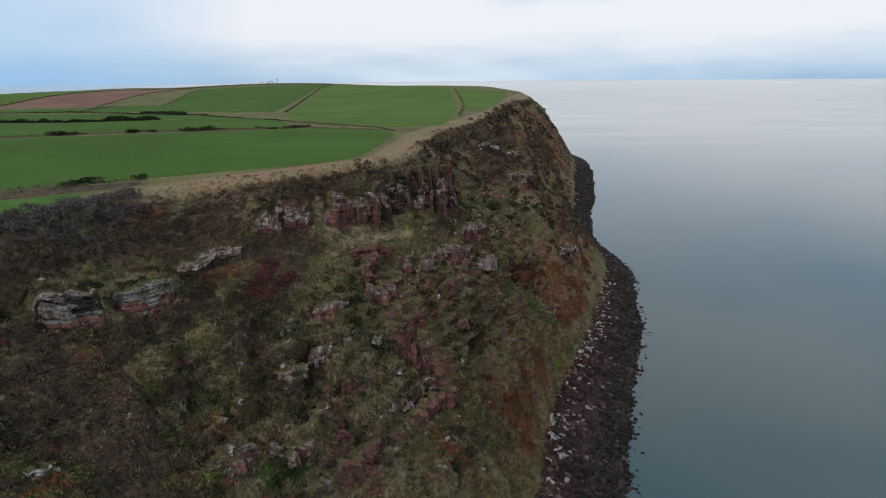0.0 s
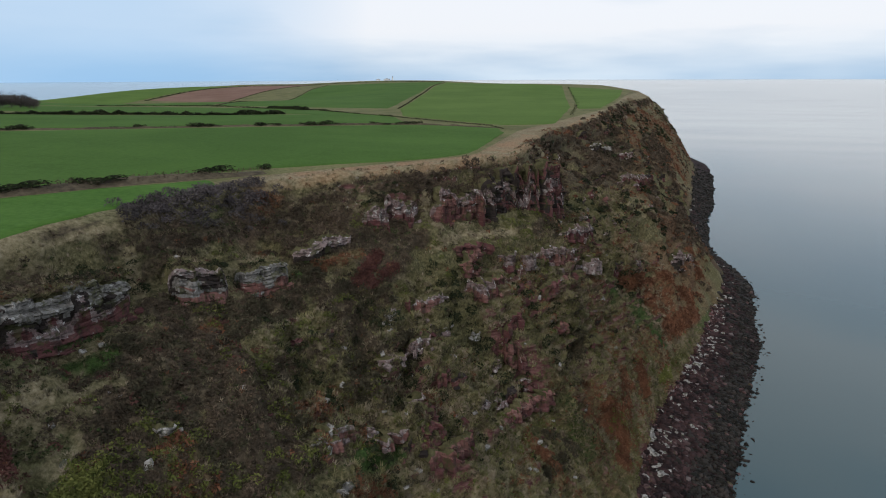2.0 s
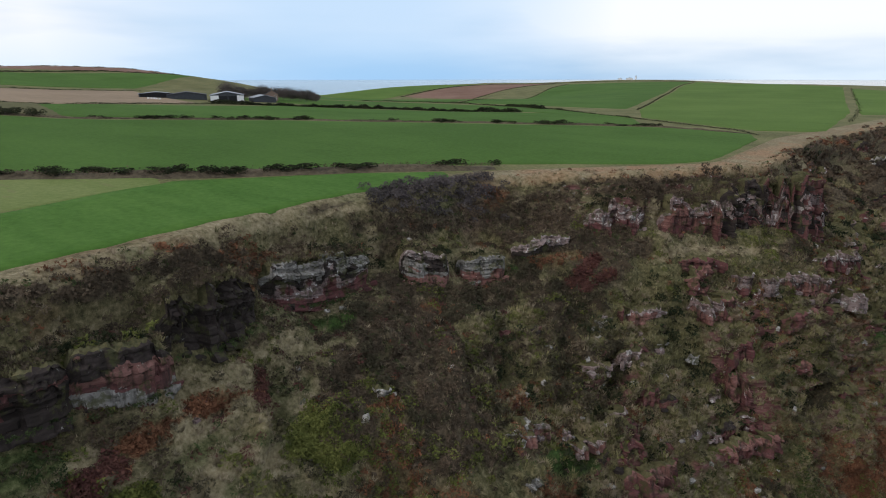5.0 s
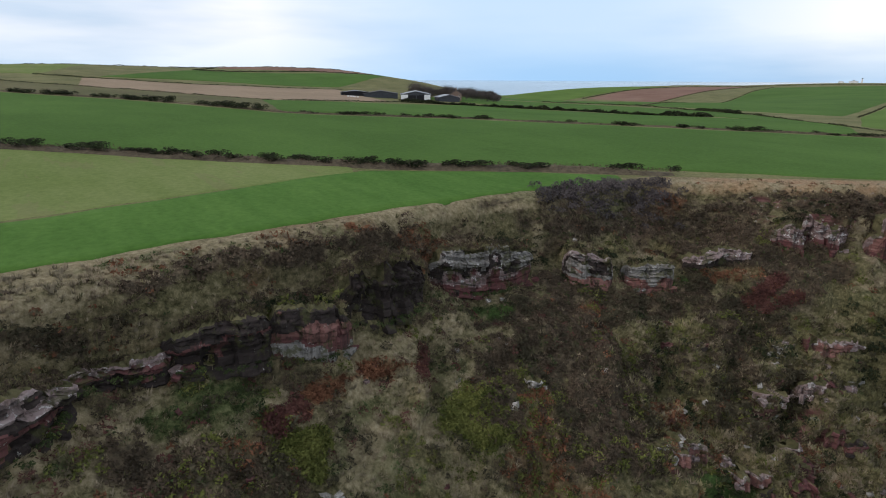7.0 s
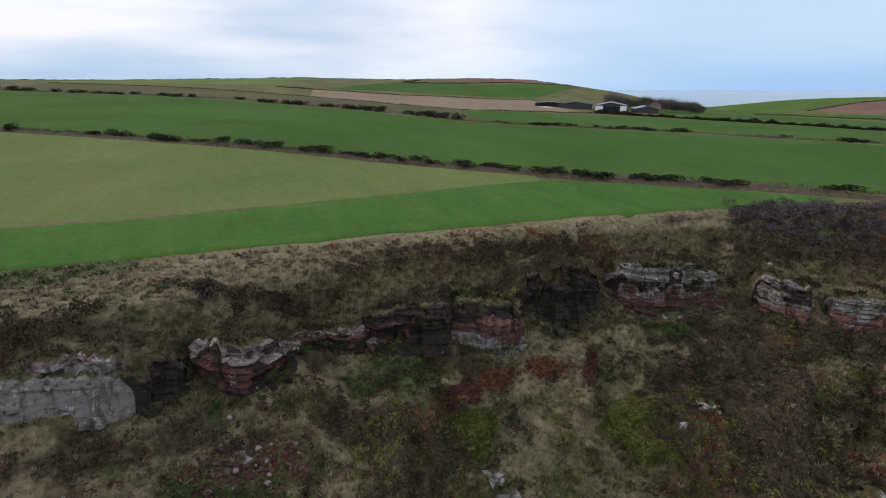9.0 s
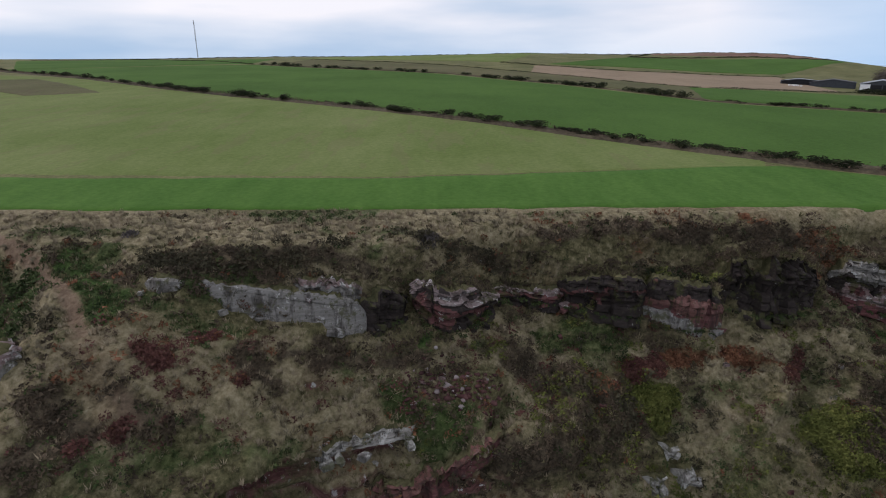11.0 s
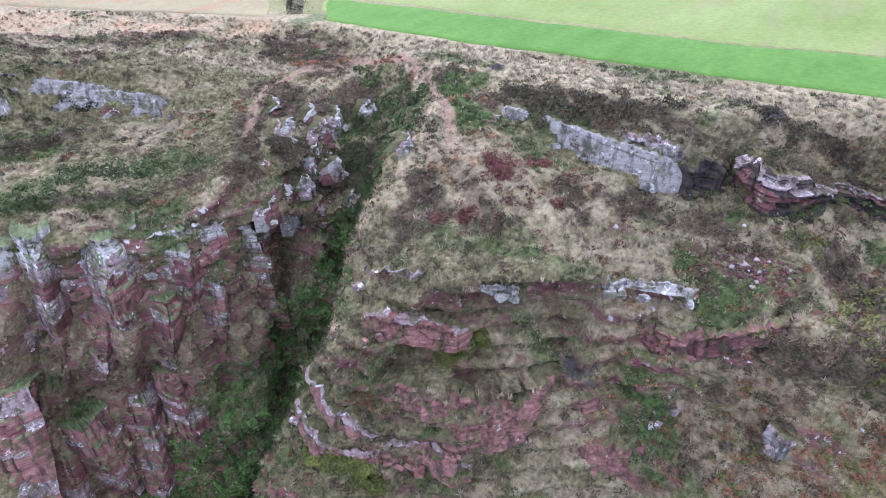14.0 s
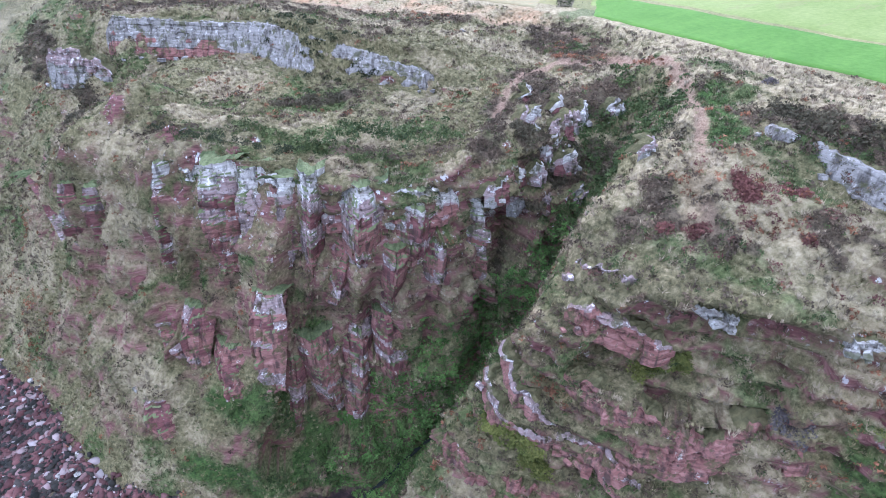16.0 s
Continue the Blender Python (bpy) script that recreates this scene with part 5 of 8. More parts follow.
M_TAN = island_material("dead_grass", [(0.0, (0.160, 0.126, 0.080)), (0.4, (0.225, 0.176, 0.115)), (1.0, (0.295, 0.238, 0.162))])
M_OLIVE = island_material("olive_grass", [(0.0, (0.066, 0.062, 0.028)), (0.5, (0.124, 0.112, 0.052)), (1.0, (0.212, 0.180, 0.098))])
M_HEATH = island_material("heather", [(0.0, (0.034, 0.026, 0.018)), (0.5, (0.073, 0.053, 0.035)), (1.0, (0.132, 0.094, 0.063))])
M_FERN = island_material("bracken", [(0.0, (0.070, 0.028, 0.015)), (0.5, (0.155, 0.064, 0.034)), (1.0, (0.240, 0.115, 0.063))])
M_LEAF = island_material("bramble_leaf", [(0.0, (0.013, 0.024, 0.008)), (0.5, (0.039, 0.062, 0.020)), (1.0, (0.094, 0.115, 0.042))])
M_GORSE = island_material("gorse", [(0.0, (0.008, 0.012, 0.005)), (0.5, (0.020, 0.026, 0.011)), (1.0, (0.045, 0.050, 0.022))])
M_SCRUB = island_material("cliff_scrub", [(0.0, (0.025, 0.023, 0.013)), (0.5, (0.054, 0.047, 0.027)), (1.0, (0.105, 0.086, 0.053))])
M_MOSS = island_material("yellow_moss", [(0.0, (0.045, 0.055, 0.012)), (0.5, (0.10, 0.11, 0.025)), (1.0, (0.17, 0.17, 0.05))])
M_RED = island_material("red_shrub", [(0.0, (0.050, 0.020, 0.018)), (0.5, (0.095, 0.034, 0.030)), (1.0, (0.140, 0.066, 0.050))])
M_TWIG = island_material("bare_twigs", [(0.0, (0.035, 0.028, 0.028)), (0.5, (0.075, 0.062, 0.062)), (1.0, (0.13, 0.11, 0.105))])

NEARBY = band(SV, 6.3, 24.6, 0.6) * (1 - beach) * (1 - 0.8 * rock) * smooth(VV, 0.55, 0.8) * (1 - 0.45 * smooth(np.hypot(X, Y), 140, 260))
NEARBY = NEARBY * smooth(X - xc(Y), 1.0, 3.5) * (1 - PATH) * (1 - 0.8 * STRAW)
IN_SIGHT = NEARBY * np.where((SV > 7.5) & (SV < 16) & (VV > 7.6), 0.15, 1.0)
p, n = sown(24000, IN_SIGHT * (A_TAN + 0.08))
tussocks("dead_grass_tussocks", p, n, M_TAN, "tufts of bleached dead grass on the clifftop", "grass")
p, n = sown(31000, IN_SIGHT * np.clip(1.1 - 1.1 * A_TAN - 0.75 * A_HEATH - 0.5 * A_RUST + 0.6 * PAINT["olive"], 0.03, 1.4))
tussocks("grass_tussocks", p, n, M_OLIVE, "tufts of olive-green cliff grass", "grass", blades=11)
p, n = sown(15000, IN_SIGHT * (A_HEATH + 0.012))
clumps("heather", p, n, M_HEATH, "dark brown heather covering the cliff", "heather")
p, n = sown(7500, IN_SIGHT * (A_RUST + 1.5 * PAINT["bracken"] + 0.003))
clumps("bracken", p, n, M_FERN, "rust-brown dying bracken", "bracken", leaves=20, leaf=0.22)
p, n = sown(9000, IN_SIGHT * (A_GREEN + 0.8 * PAINT["bramble"] + 0.06 * A_HEATH + 0.02))
clumps("brambles", p, n, M_LEAF, "low green brambles and herbs", "bramble", leaves=22, leaf=0.17, radius=(0.3, 0.8))
p, n = sown(800, (NEARBY + 0.3) * (PAINT["shrub"] + 0.003 * band(SV, 9, 15.4, 0.5) * band(VV, 2.8, 4.8, 0.3)))
clumps("red_shrubs", p, n, M_RED, "dark red autumn shrubs on the terrace", "shrub", leaves=34, leaf=0.16, radius=(0.6, 1.2))

M_FRESH = island_material("fresh_fern", [(0.0, (0.022, 0.050, 0.012)), (0.5, (0.068, 0.135, 0.030)), (1.0, (0.13, 0.21, 0.060))])
p, n = sown(1100, band(SV, 16.3, 18.0, 0.25) * band(VV, 4.2, 9.0, 0.4))
clumps("ravine_ferns", p, n, M_FRESH, "lush dark green ferns choking the ravine floor", "fern", leaves=44, leaf=0.2, radius=(0.6, 1.5))

UPPER = IN_SIGHT * band(SV, 6.4, 12.4, 0.4) * smooth(VV, 2.6, 3.2)
p, n = sown(2300, IN_SIGHT * (PAINT["scrub"] * (0.25 + smooth(fbm(X / 4, Y / 4, Z / 4, 3, 305), -0.2, 0.4)) + 0.05 * UPPER * smooth(fbm(X / 7, Y / 7, Z / 7, 3, 181), -0.05, 0.3)))
clumps("dark_scrub", p, n, M_SCRUB, "dark low scrub on the cliff slope", "scrub", leaves=46, leaf=0.19, radius=(0.4, 1.3))
p, n = sown(3000, IN_SIGHT * (PAINT["moss"] + 0.04 * UPPER * smooth(fbm(X / 7, Y / 7, Z / 7, 3, 183), 0.1, 0.4)))
clumps("moss_cushions", p, n, M_MOSS, "yellow-green mossy cushions on the slope", "moss", leaves=40, leaf=0.17, radius=(0.5, 1.2))

# far headland: coarser scrub
FAR = band(SV, 1.2, 6.4, 0.3) * band(VV, 2.0, 8.2, 0.3) * (1 - beach)
p, n = sown(4200, FAR * (0.04 + A_HEATH) * (1 - 0.97 * PAINT["rust"]) * (1 - PAINT["bracken"]) * (1 - STRIP) * (1 - 0.9 * band(SV, 4.6, 6.4, 0.12) * band(VV, 6.1, 8.1, 0.2)))
clumps("headland_heather", p, n, M_HEATH, "dark heather on the far headland", "heather", leaves=24, leaf=0.42, radius=(0.8, 1.8))
p, n = sown(520, FAR * (1 - PAINT["rust"]) * (1 - PAINT["bracken"]) * (1 - STRAW) * smooth(fbm(X / 15, Y / 15, Z / 15, 3, 191), 0.0, 0.3) * band(VV, 2.2, 6.4, 0.3))
clumps("headland_gorse", p, n, M_GORSE, "dark gorse on the far headland", "gorse", leaves=30, leaf=0.42, radius=(1.0, 2.4))
p, n = sown(3600, FAR * (0.06 + A_RUST + 2.5 * PAINT["bracken"]) * (1 - STRIP))
clumps("headland_bracken", p, n, M_FERN, "rusty bracken on the far headland", "bracken", leaves=16, leaf=0.36, radius=(0.6, 1.3))
# gullies on the north face filled with dark scrub
p, n = sown(380, band(SV, 6.2, 9.4, 0.3) * band(VV, 4.2, 6.6, 0.4) * smooth(-gully_lines, 0.05, 0.3))
clumps("gully_scrub", p, n, M_GORSE, "dark scrub in the gullies of the face", "scrub", leaves=40, leaf=0.24, radius=(0.7, 1.6))
p, n = sown(650, band(SV, 15.9, 18.6, 0.3) * band(VV, 2.4, 4.8, 0.3) * smooth(fbm(X / 5, Y / 5, Z / 5, 3, 193), -0.2, 0.2))
clumps("ravine_head_scrub", p, n, M_LEAF, "dark scrub choking the head of the ravine", "scrub", leaves=44, leaf=0.2, radius=(0.5, 1.3))
BRACKEN_PATCH = band(SV, 4.6, 6.4, 0.12) * band(VV, 6.1, 8.1, 0.2)
M_SHAG = island_material("shaggy_grass", [(0.0, (0.085, 0.082, 0.032)), (0.5, (0.158, 0.142, 0.062)), (1.0, (0.250, 0.215, 0.112))])
p, n = sown(13000, band(SV, 5.4, 9.3, 0.3) * band(VV, 4.2, 8.8, 0.3) * (1 - 0.5 * rock) * (1 - beach) * (1 - BRACKEN_PATCH) * (1 - 0.8 * STRIP) * (1 - 0.8 * PAINT["rust"]) * (1 - PAINT["bracken"]) * (1 - 0.8 * PAINT["scrub"]) * (1 - 0.7 * PAINT["heath"]) * (1 - 0.9 * PAINT["red"]) * (1 - 0.8 * PAINT["green"]))
tussocks("face_grass", p, n, M_SHAG, "shaggy olive grass on the north face", "grass", blades=14, length=(0.7, 1.4))
p, n = sown(7500, band(SV, 5.4, 9.3, 0.3) * band(VV, 4.2, 8.8, 0.3) * (1 - 0.5 * rock) * (1 - beach) * smooth(fbm(X / 5, Y / 5, Z / 9, 3, 195), -0.1, 0.3) * (1 - 0.8 * PAINT["rust"]) * (1 - PAINT["bracken"]) * (1 - 0.8 * PAINT["scrub"]) * (1 - 0.9 * PAINT["red"]) * (1 - 0.8 * PAINT["green"]))
tussocks("face_dead_grass", p, n, M_TAN, "bleached grass on the north face", "grass", blades=14, length=(0.7, 1.3))


# ---- rock outcrops ----
def stone_material(name, stops, lichen, amount):
    m, n, l, b = material(name, 0.92)
    p = place(n)
    info = n.new("ShaderNodeObjectInfo").outputs["Random"]
    st = n.new("ShaderNodeMapping")
    st.inputs["Scale"].default_value = (0.3, 0.3, 2.4)
    l.new(p, st.inputs["Vector"])
    c = n_ramp(n, l, n_noise(n, l, st.outputs["Vector"], 1.3, 7, 0.65), stops)
    c = n_mix(n, l, n_math(n, l, "MULTIPLY", info, 0.5), c, stops[-2][1])
    spot = n_math(n, l, "GREATER_THAN", n_noise(n, l, p, 0.8, 7, 0.7), 1.0 - amount)
    c = n_mix(n, l, n_math(n, l, "MULTIPLY", spot, 0.8), c, lichen)
    dirt = n_math(n, l, "GREATER_THAN", n_noise(n, l, p, 1.7, 6, 0.7), 0.60)
    c = n_mix(n, l, n_math(n, l, "MULTIPLY", dirt, 0.7), c, (0.06, 0.055, 0.035))
    run = n.new("ShaderNodeMapping")
    run.inputs["Scale"].default_value = (0.9, 0.9, 0.16)
    l.new(p, run.inputs["Vector"])
    stain = n_ramp(n, l, n_noise(n, l, run.outputs["Vector"], 1.0, 5, 0.6), [(0.50, (0, 0, 0)), (0.64, (1, 1, 1))])
    c = n_mix(n, l, n_math(n, l, "MULTIPLY", stain, 0.75), c, (0.030, 0.024, 0.020))
    moss = n_ramp(n, l, n_noise(n, l, p, 0.45, 6, 0.7), [(0.54, (0, 0, 0)), (0.60, (1, 1, 1))])
    c = n_mix(n, l, n_math(n, l, "MULTIPLY", moss, 0.75), c, (0.060, 0.060, 0.024))
    l.new(c, b.inputs["Base Color"])
    n_bump(n, l, b, n_noise(n, l, p, 3.2, 8, 0.7), 0.8, 0.12)
    return m


M_REDSTONE = stone_material("red_sandstone", [(0.28, (0.068, 0.028, 0.024)), (0.48, (0.160, 0.072, 0.060)), (0.64, (0.224, 0.117, 0.099)), (0.80, (0.320, 0.226, 0.194))], (0.368, 0.343, 0.295), 0.36)
M_GREYSTONE = stone_material("grey_sandstone", [(0.28, (0.088, 0.078, 0.069)), (0.48, (0.171, 0.157, 0.140)), (0.64, (0.235, 0.218, 0.197)), (0.80, (0.333, 0.312, 0.283))], (0.412, 0.389, 0.359), 0.40)
M_PALESTONE = stone_material("pale_sandstone", [(0.28, (0.090, 0.053, 0.048)), (0.48, (0.180, 0.121, 0.112)), (0.64, (0.260, 0.209, 0.195)), (0.80, (0.400, 0.364, 0.344))], (0.500, 0.475, 0.446), 0.42)
M_MAROON = stone_material("dark_red_sandstone", [(0.28, (0.040, 0.015, 0.015)), (0.48, (0.104, 0.040, 0.039)), (0.64, (0.154, 0.072, 0.066)), (0.80, (0.238, 0.150, 0.131))], (0.370, 0.352, 0.312), 0.36)
# near-black stone, which also paints the shade of the crag recess
M_DARKSTONE = stone_material("dark_rock_with_shade", [(0.28, (0.010, 0.008, 0.008)), (0.48, (0.026, 0.020, 0.018)), (0.64, (0.050, 0.038, 0.034)), (0.80, (0.12, 0.10, 0.088))], (0.30, 0.29, 0.26), 0.34)
M_TURF = speckled("turf_cap", (0.022, 0.024, 0.010), (0.075, 0.070, 0.032), (0.17, 0.145, 0.075), 0.9, 0.2, big=0.12)
M_WHITESTONE = stone_material("white_lichened_sandstone", [(0.28, (0.130, 0.107, 0.092)), (0.48, (0.260, 0.238, 0.210)), (0.64, (0.360, 0.338, 0.304)), (0.80, (0.460, 0.432, 0.396))], (0.500, 0.475, 0.432), 0.42)
M_LEDGE = speckled("ledge_grass", (0.034, 0.046, 0.018), (0.090, 0.112, 0.048), (0.175, 0.185, 0.095), 1.1, 0.2, big=0.16)
STONES = {"white": M_WHITESTONE, "maroon": M_MAROON, "dark": M_DARKSTONE, "red": M_REDSTONE, "grey": M_GREYSTONE, "pale": M_PALESTONE}


def block_mesh(name, mat, rough):
    """One worn block with chamfered edges, a metre each way."""
    bm = bmesh.new()
    bmesh.ops.create_cube(bm, size=1.0)
    bmesh.ops.bevel(bm, geom=bm.edges[:], offset=0.10, segments=1, affect="EDGES", profile=0.5)
    for v in bm.verts:
        v.co += Vector((random.uniform(-rough, rough), random.uniform(-rough, rough), random.uniform(-rough, rough)))
    bmesh.ops.triangulate(bm, faces=bm.faces[:])
    me = bpy.data.meshes.new(name)
    bm.to_mesh(me)
    bm.free()
    me.materials.append(mat)
    return me


BLOCKS = {k: [block_mesh("block", m, 0.15) for _ in range(9)] for k, m in STONES.items()}


def outcrop(label, foot, heights, kinds, bed=0.8, length=2.2, sink=1.2, gap=0.08, depth=4.0, rough=1.0, back=0.9, lean=0.30, col=0.5, cut=0.0, crown=0.34, name="rock_outcrop", group="crags of the cliff"):
    """A crag of bedded, jointed rock: foot line (x, y, z), height at each foot point, stone kinds from bottom to top."""
    f = np.array(foot, float)
    d = np.r_[0, np.cumsum(np.linalg.norm(np.diff(f[:, :2], axis=0), axis=1))]
    total = d[-1]
    ext = min(1.6, total * 0.15)
    s = np.linspace(-ext, total + ext, max(12, int((total + 2 * ext) / 0.30)))
    sc = np.clip(s, 0, total)
    base = np.stack([np.interp(sc, d, f[:, k]) for k in range(3)], axis=-1)
    tan = np.gradient(np.stack([np.interp(s, d, f[:, k]) for k in range(2)], axis=-1), axis=0)
    tan = np.where(np.linalg.norm(tan, axis=1, keepdims=True) < 1e-6, np.nan, tan)
    first, last = unit(f[1, :2] - f[0, :2]), unit(f[-1, :2] - f[-2, :2])
    tan = np.where(np.isnan(tan), np.where((s < total / 2)[:, None], first, last), tan)
    tan = unit(tan)
    base[:, :2] += tan * (s - sc)[:, None]
    nor = np.stack([-tan[:, 1], tan[:, 0]], axis=-1)
    mid = f.mean(axis=0)
    if nor.mean(axis=0) @ (np.array([12, -3.0]) - mid[:2]) < 0:
        nor = -nor
    seed = random.randrange(1000)
    cell = np.floor(s / (length * 0.8) + seed).astype(np.int64)
    O = np.zeros_like(cell)
    top = np.interp(sc, d, heights) * (1.0 - 0.6 * crown + crown * hashed(cell, O, O, seed)) + 0.7 * crown * vnoise(s / 0.7, 0, 0, seed)
    edge = np.clip((total + ext - s) / (1.3 * ext), 0, 1) * np.clip((s + ext) / (1.3 * ext), 0, 1)
    top = top * (0.35 + 0.65 * np.sqrt(edge))
    rise = max(8, int((max(heights) + sink) / 0.24))
    cap = 7
    h = np.linspace(0, 1, rise)[None] * (top + sink)[:, None] - sink
    zz = base[:, 2:3] + h
    warp = 0.25 * vnoise(s[:, None] / 5, zz / 5, 0, seed + 1)
    knee = 0.56 * np.interp(sc, d, heights)[:, None] + 0.4 * vnoise(s[:, None] / 4, 0, 0, seed + 12)
    low = (h + warp) / (bed * 1.35)
    lay_f = np.where(h < knee, low, (knee + warp) / (bed * 1.35) + (h - knee) / (bed * 0.55)) + 40
    lay = np.floor(lay_f).astype(np.int64)
    jf = s[:, None] / length + hashed(lay, np.zeros_like(lay), np.zeros_like(lay), seed + 2) * 2.3 + 0.25 * vnoise(s[:, None] / 1.5, zz / 1.5, 0, seed + 3)
    jt = np.floor(jf).astype(np.int64)
    I1 = np.zeros_like(lay)
    off = hashed(lay, jt, I1, seed + 4) * 0.55 + hashed(lay // 2, np.floor(s[:, None] / (length * 1.6) + seed).astype(np.int64) + I1, I1, seed + 5) * 0.6
    off = off + col * (hashed(np.floor(s[:, None] / (length * 1.3) + seed * 0.37).astype(np.int64) + I1, I1, I1, seed + 15) - 0.4) * 2
    off = off + np.where(h < knee, 0.0, (hashed(lay, I1, I1, seed + 16) - 0.35) * 0.9)
    crack_v = np.minimum(jf - jt, 1 - (jf - jt)) * length
    crack_h = np.minimum(lay_f - lay, 1 - (lay_f - lay)) * bed
    off = off - 0.34 * (1 - smooth(crack_v, 0.05, 0.22)) - 0.22 * (1 - smooth(crack_h, 0.03, 0.16))
    off = off - np.where(hashed(lay, jt, I1, seed + 6) < gap, 0.7, 0.0)
    off = (off - 0.4) * rough + 0.4 - back
    off = off + 0.16 * fbm(s[:, None] / 1.1, zz / 1.1, 0 * zz, 3, seed + 7) + 0.15
    off = off - lean * np.clip(h, 0, None) - cut * (1 - smooth(h / np.maximum(knee, 0.5), 0.55, 1.0)) * smooth(h, -1.0, 0.3)
    off = off * (0.2 + 0.8 * edge)[:, None] - 1.2 * (1 - edge)[:, None]
    face = np.concatenate([base[:, None, :2] + nor[:, None] * off[..., None], zz[..., None]], axis=-1)
    k = np.linspace(0, 1, cap + 1)[1:][None, :, None]
    lid = face[:, -1:, :] + np.concatenate([-nor[:, None] * depth * k, 0.35 * np.sin(k * 2.2) - 0.6 * k ** 2 + 0.12 * rng.normal(size=(len(s), cap, 1))], axis=-1)
    pts = np.concatenate([face, lid], axis=1)
    me = grid_mesh(name, pts)
    me.polygons.foreach_set("use_smooth", np.zeros(len(me.polygons), dtype=bool))
    names = list(dict.fromkeys(kinds))
    for kk in names:
        me.materials.append(STONES[kk])
    me.materials.append(M_TURF)
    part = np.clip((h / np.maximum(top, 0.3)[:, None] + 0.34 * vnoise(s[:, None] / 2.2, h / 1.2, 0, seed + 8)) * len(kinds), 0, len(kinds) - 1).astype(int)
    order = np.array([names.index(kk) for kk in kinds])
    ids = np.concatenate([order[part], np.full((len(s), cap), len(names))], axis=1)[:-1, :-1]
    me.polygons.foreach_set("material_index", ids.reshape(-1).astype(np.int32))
    ob = tagged(new(name, me), label, "rock outcrop", group=group)
    for n_th in range(int(total / 4) + (4 if "pale" in kinds and group == "beds of the cliff face" else 1)):
        i = random.randrange(len(s))
        q = new("block", random.choice(BLOCKS[random.choice(kinds)]))
        q.parent = ob
        out = random.uniform(0.3, 1.6)
        q.location = (base[i, 0] + nor[i, 0] * out, base[i, 1] + nor[i, 1] * out, base[i, 2] - 0.25 * out + random.uniform(-0.1, 0.1))
        q.rotation_euler = (random.uniform(-0.3, 0.3), random.uniform(-0.3, 0.3), random.uniform(0, 3))
        sz = random.uniform(0.5, 1.1)
        q.scale = (sz * 0.7, sz * 0.7, sz * 1.6) if n_th % 2 and group == "beds of the cliff face" else (sz * 1.5, sz, sz * 0.7)
    return ob


outcrop("smooth grey sandstone slab below the clifftop", [(-48.5, -38.7, 83.2), (-48.8, -31, 80.8), (-50, -24.3, 78.4), (-51.2, -16, 76.2)], [1.2, 2.4, 3.4, 3.9], ["grey", "grey", "grey"], bed=2.6, length=5.5, gap=0.0, rough=0.25, crown=0.03, col=0.2, back=0.5)
outcrop("thin weathered ledge above a grey slab", [(-52.6, -24, 81.4), (-52.6, -16.5, 80.2)], [1.2, 1.7], ["grey", "pale"], bed=0.5, length=2.0)
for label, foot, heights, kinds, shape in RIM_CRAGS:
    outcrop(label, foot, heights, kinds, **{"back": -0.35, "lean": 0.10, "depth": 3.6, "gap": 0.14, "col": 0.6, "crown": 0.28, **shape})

outcrop("low white ledge on the terrace", [(-38.2, -18.6, 68.0), (-43.2, -8.4, 66.6)], [1.0, 0.9], ["white"], bed=0.7, length=4.0, gap=0.0, col=0.2, rough=0.6, depth=1.6, sink=0.3)
outcrop("small white ledge on the spur", [(-26.2, -31.6, 69.4), (-29.8, -28.4, 67.6)], [0.8, 0.8], ["white"], bed=0.5, length=1.4, gap=0.2, depth=1.2, sink=0.3)
SPUR_STYLE = dict(bed=1.0, length=2.6, gap=0.10, back=0.1, lean=0.2, col=0.7, group="ledges of the spur")
outcrop("low red crag on the spur", [(-19.2, -40.6, 63.8), (-21.6, -38.2, 62.4), (-24.4, -35.4, 61.2), (-25.8, -32.6, 61.2)], [2.8, 3.6, 3.2, 2.4], ["red", "red", "red", "pale"], **SPUR_STYLE)
outcrop("thin red ledges at the spur edge", [(-22.6, -44.6, 68.2), (-23.6, -41, 68.6), (-24.6, -37.6, 69.4)], [1.5, 1.6, 1.3], ["red", "pale"], bed=0.5, length=1.4, gap=0.2, back=0.1, depth=2.0, group="ledges of the spur")
outcrop("white-edged ledges at the spur corner", [(-15.6, -49.6, 53.6), (-14.9, -45.6, 51.6), (-14.8, -42.4, 49.6), (-15.4, -39.6, 47.6)], [2.4, 2.0, 2.2, 2.0], ["red", "red", "pale"], **SPUR_STYLE)
outcrop("long red bed along the spur face", [(-12.6, -49.8, 49.6), (-12.4, -45.6, 46.0), (-13.6, -41.6, 44.4), (-16.4, -37.0, 45.6), (-18.2, -32.6, 46.2), (-19.4, -28.8, 43.6)], [2.6, 2.8, 2.6, 3.0, 3.4, 3.0], ["red", "red", "red", "pale"], **SPUR_STYLE)
outcrop("sinuous red band across the spur", [(-17.0, -41.2, 55.2), (-18.0, -36.4, 55.2), (-19.2, -33.0, 53.6), (-21.8, -30.4, 52.0), (-24.4, -26.4, 51.8), (-26.2, -24.2, 51.0)], [1.6, 2.4, 2.8, 3.2, 3.0, 2.6], ["red", "red", "red"], **SPUR_STYLE)
outcrop("bold red sandstone face on the spur", [(-20.0, -29.4, 48.8), (-24.2, -25.8, 48.6), (-27.8, -22.8, 50.4), (-30.6, -21.2, 51.4), (-32.6, -16.6, 50.4)], [3.2, 4.0, 4.6, 5.0, 4.2], ["red", "red", "red"], **SPUR_STYLE)
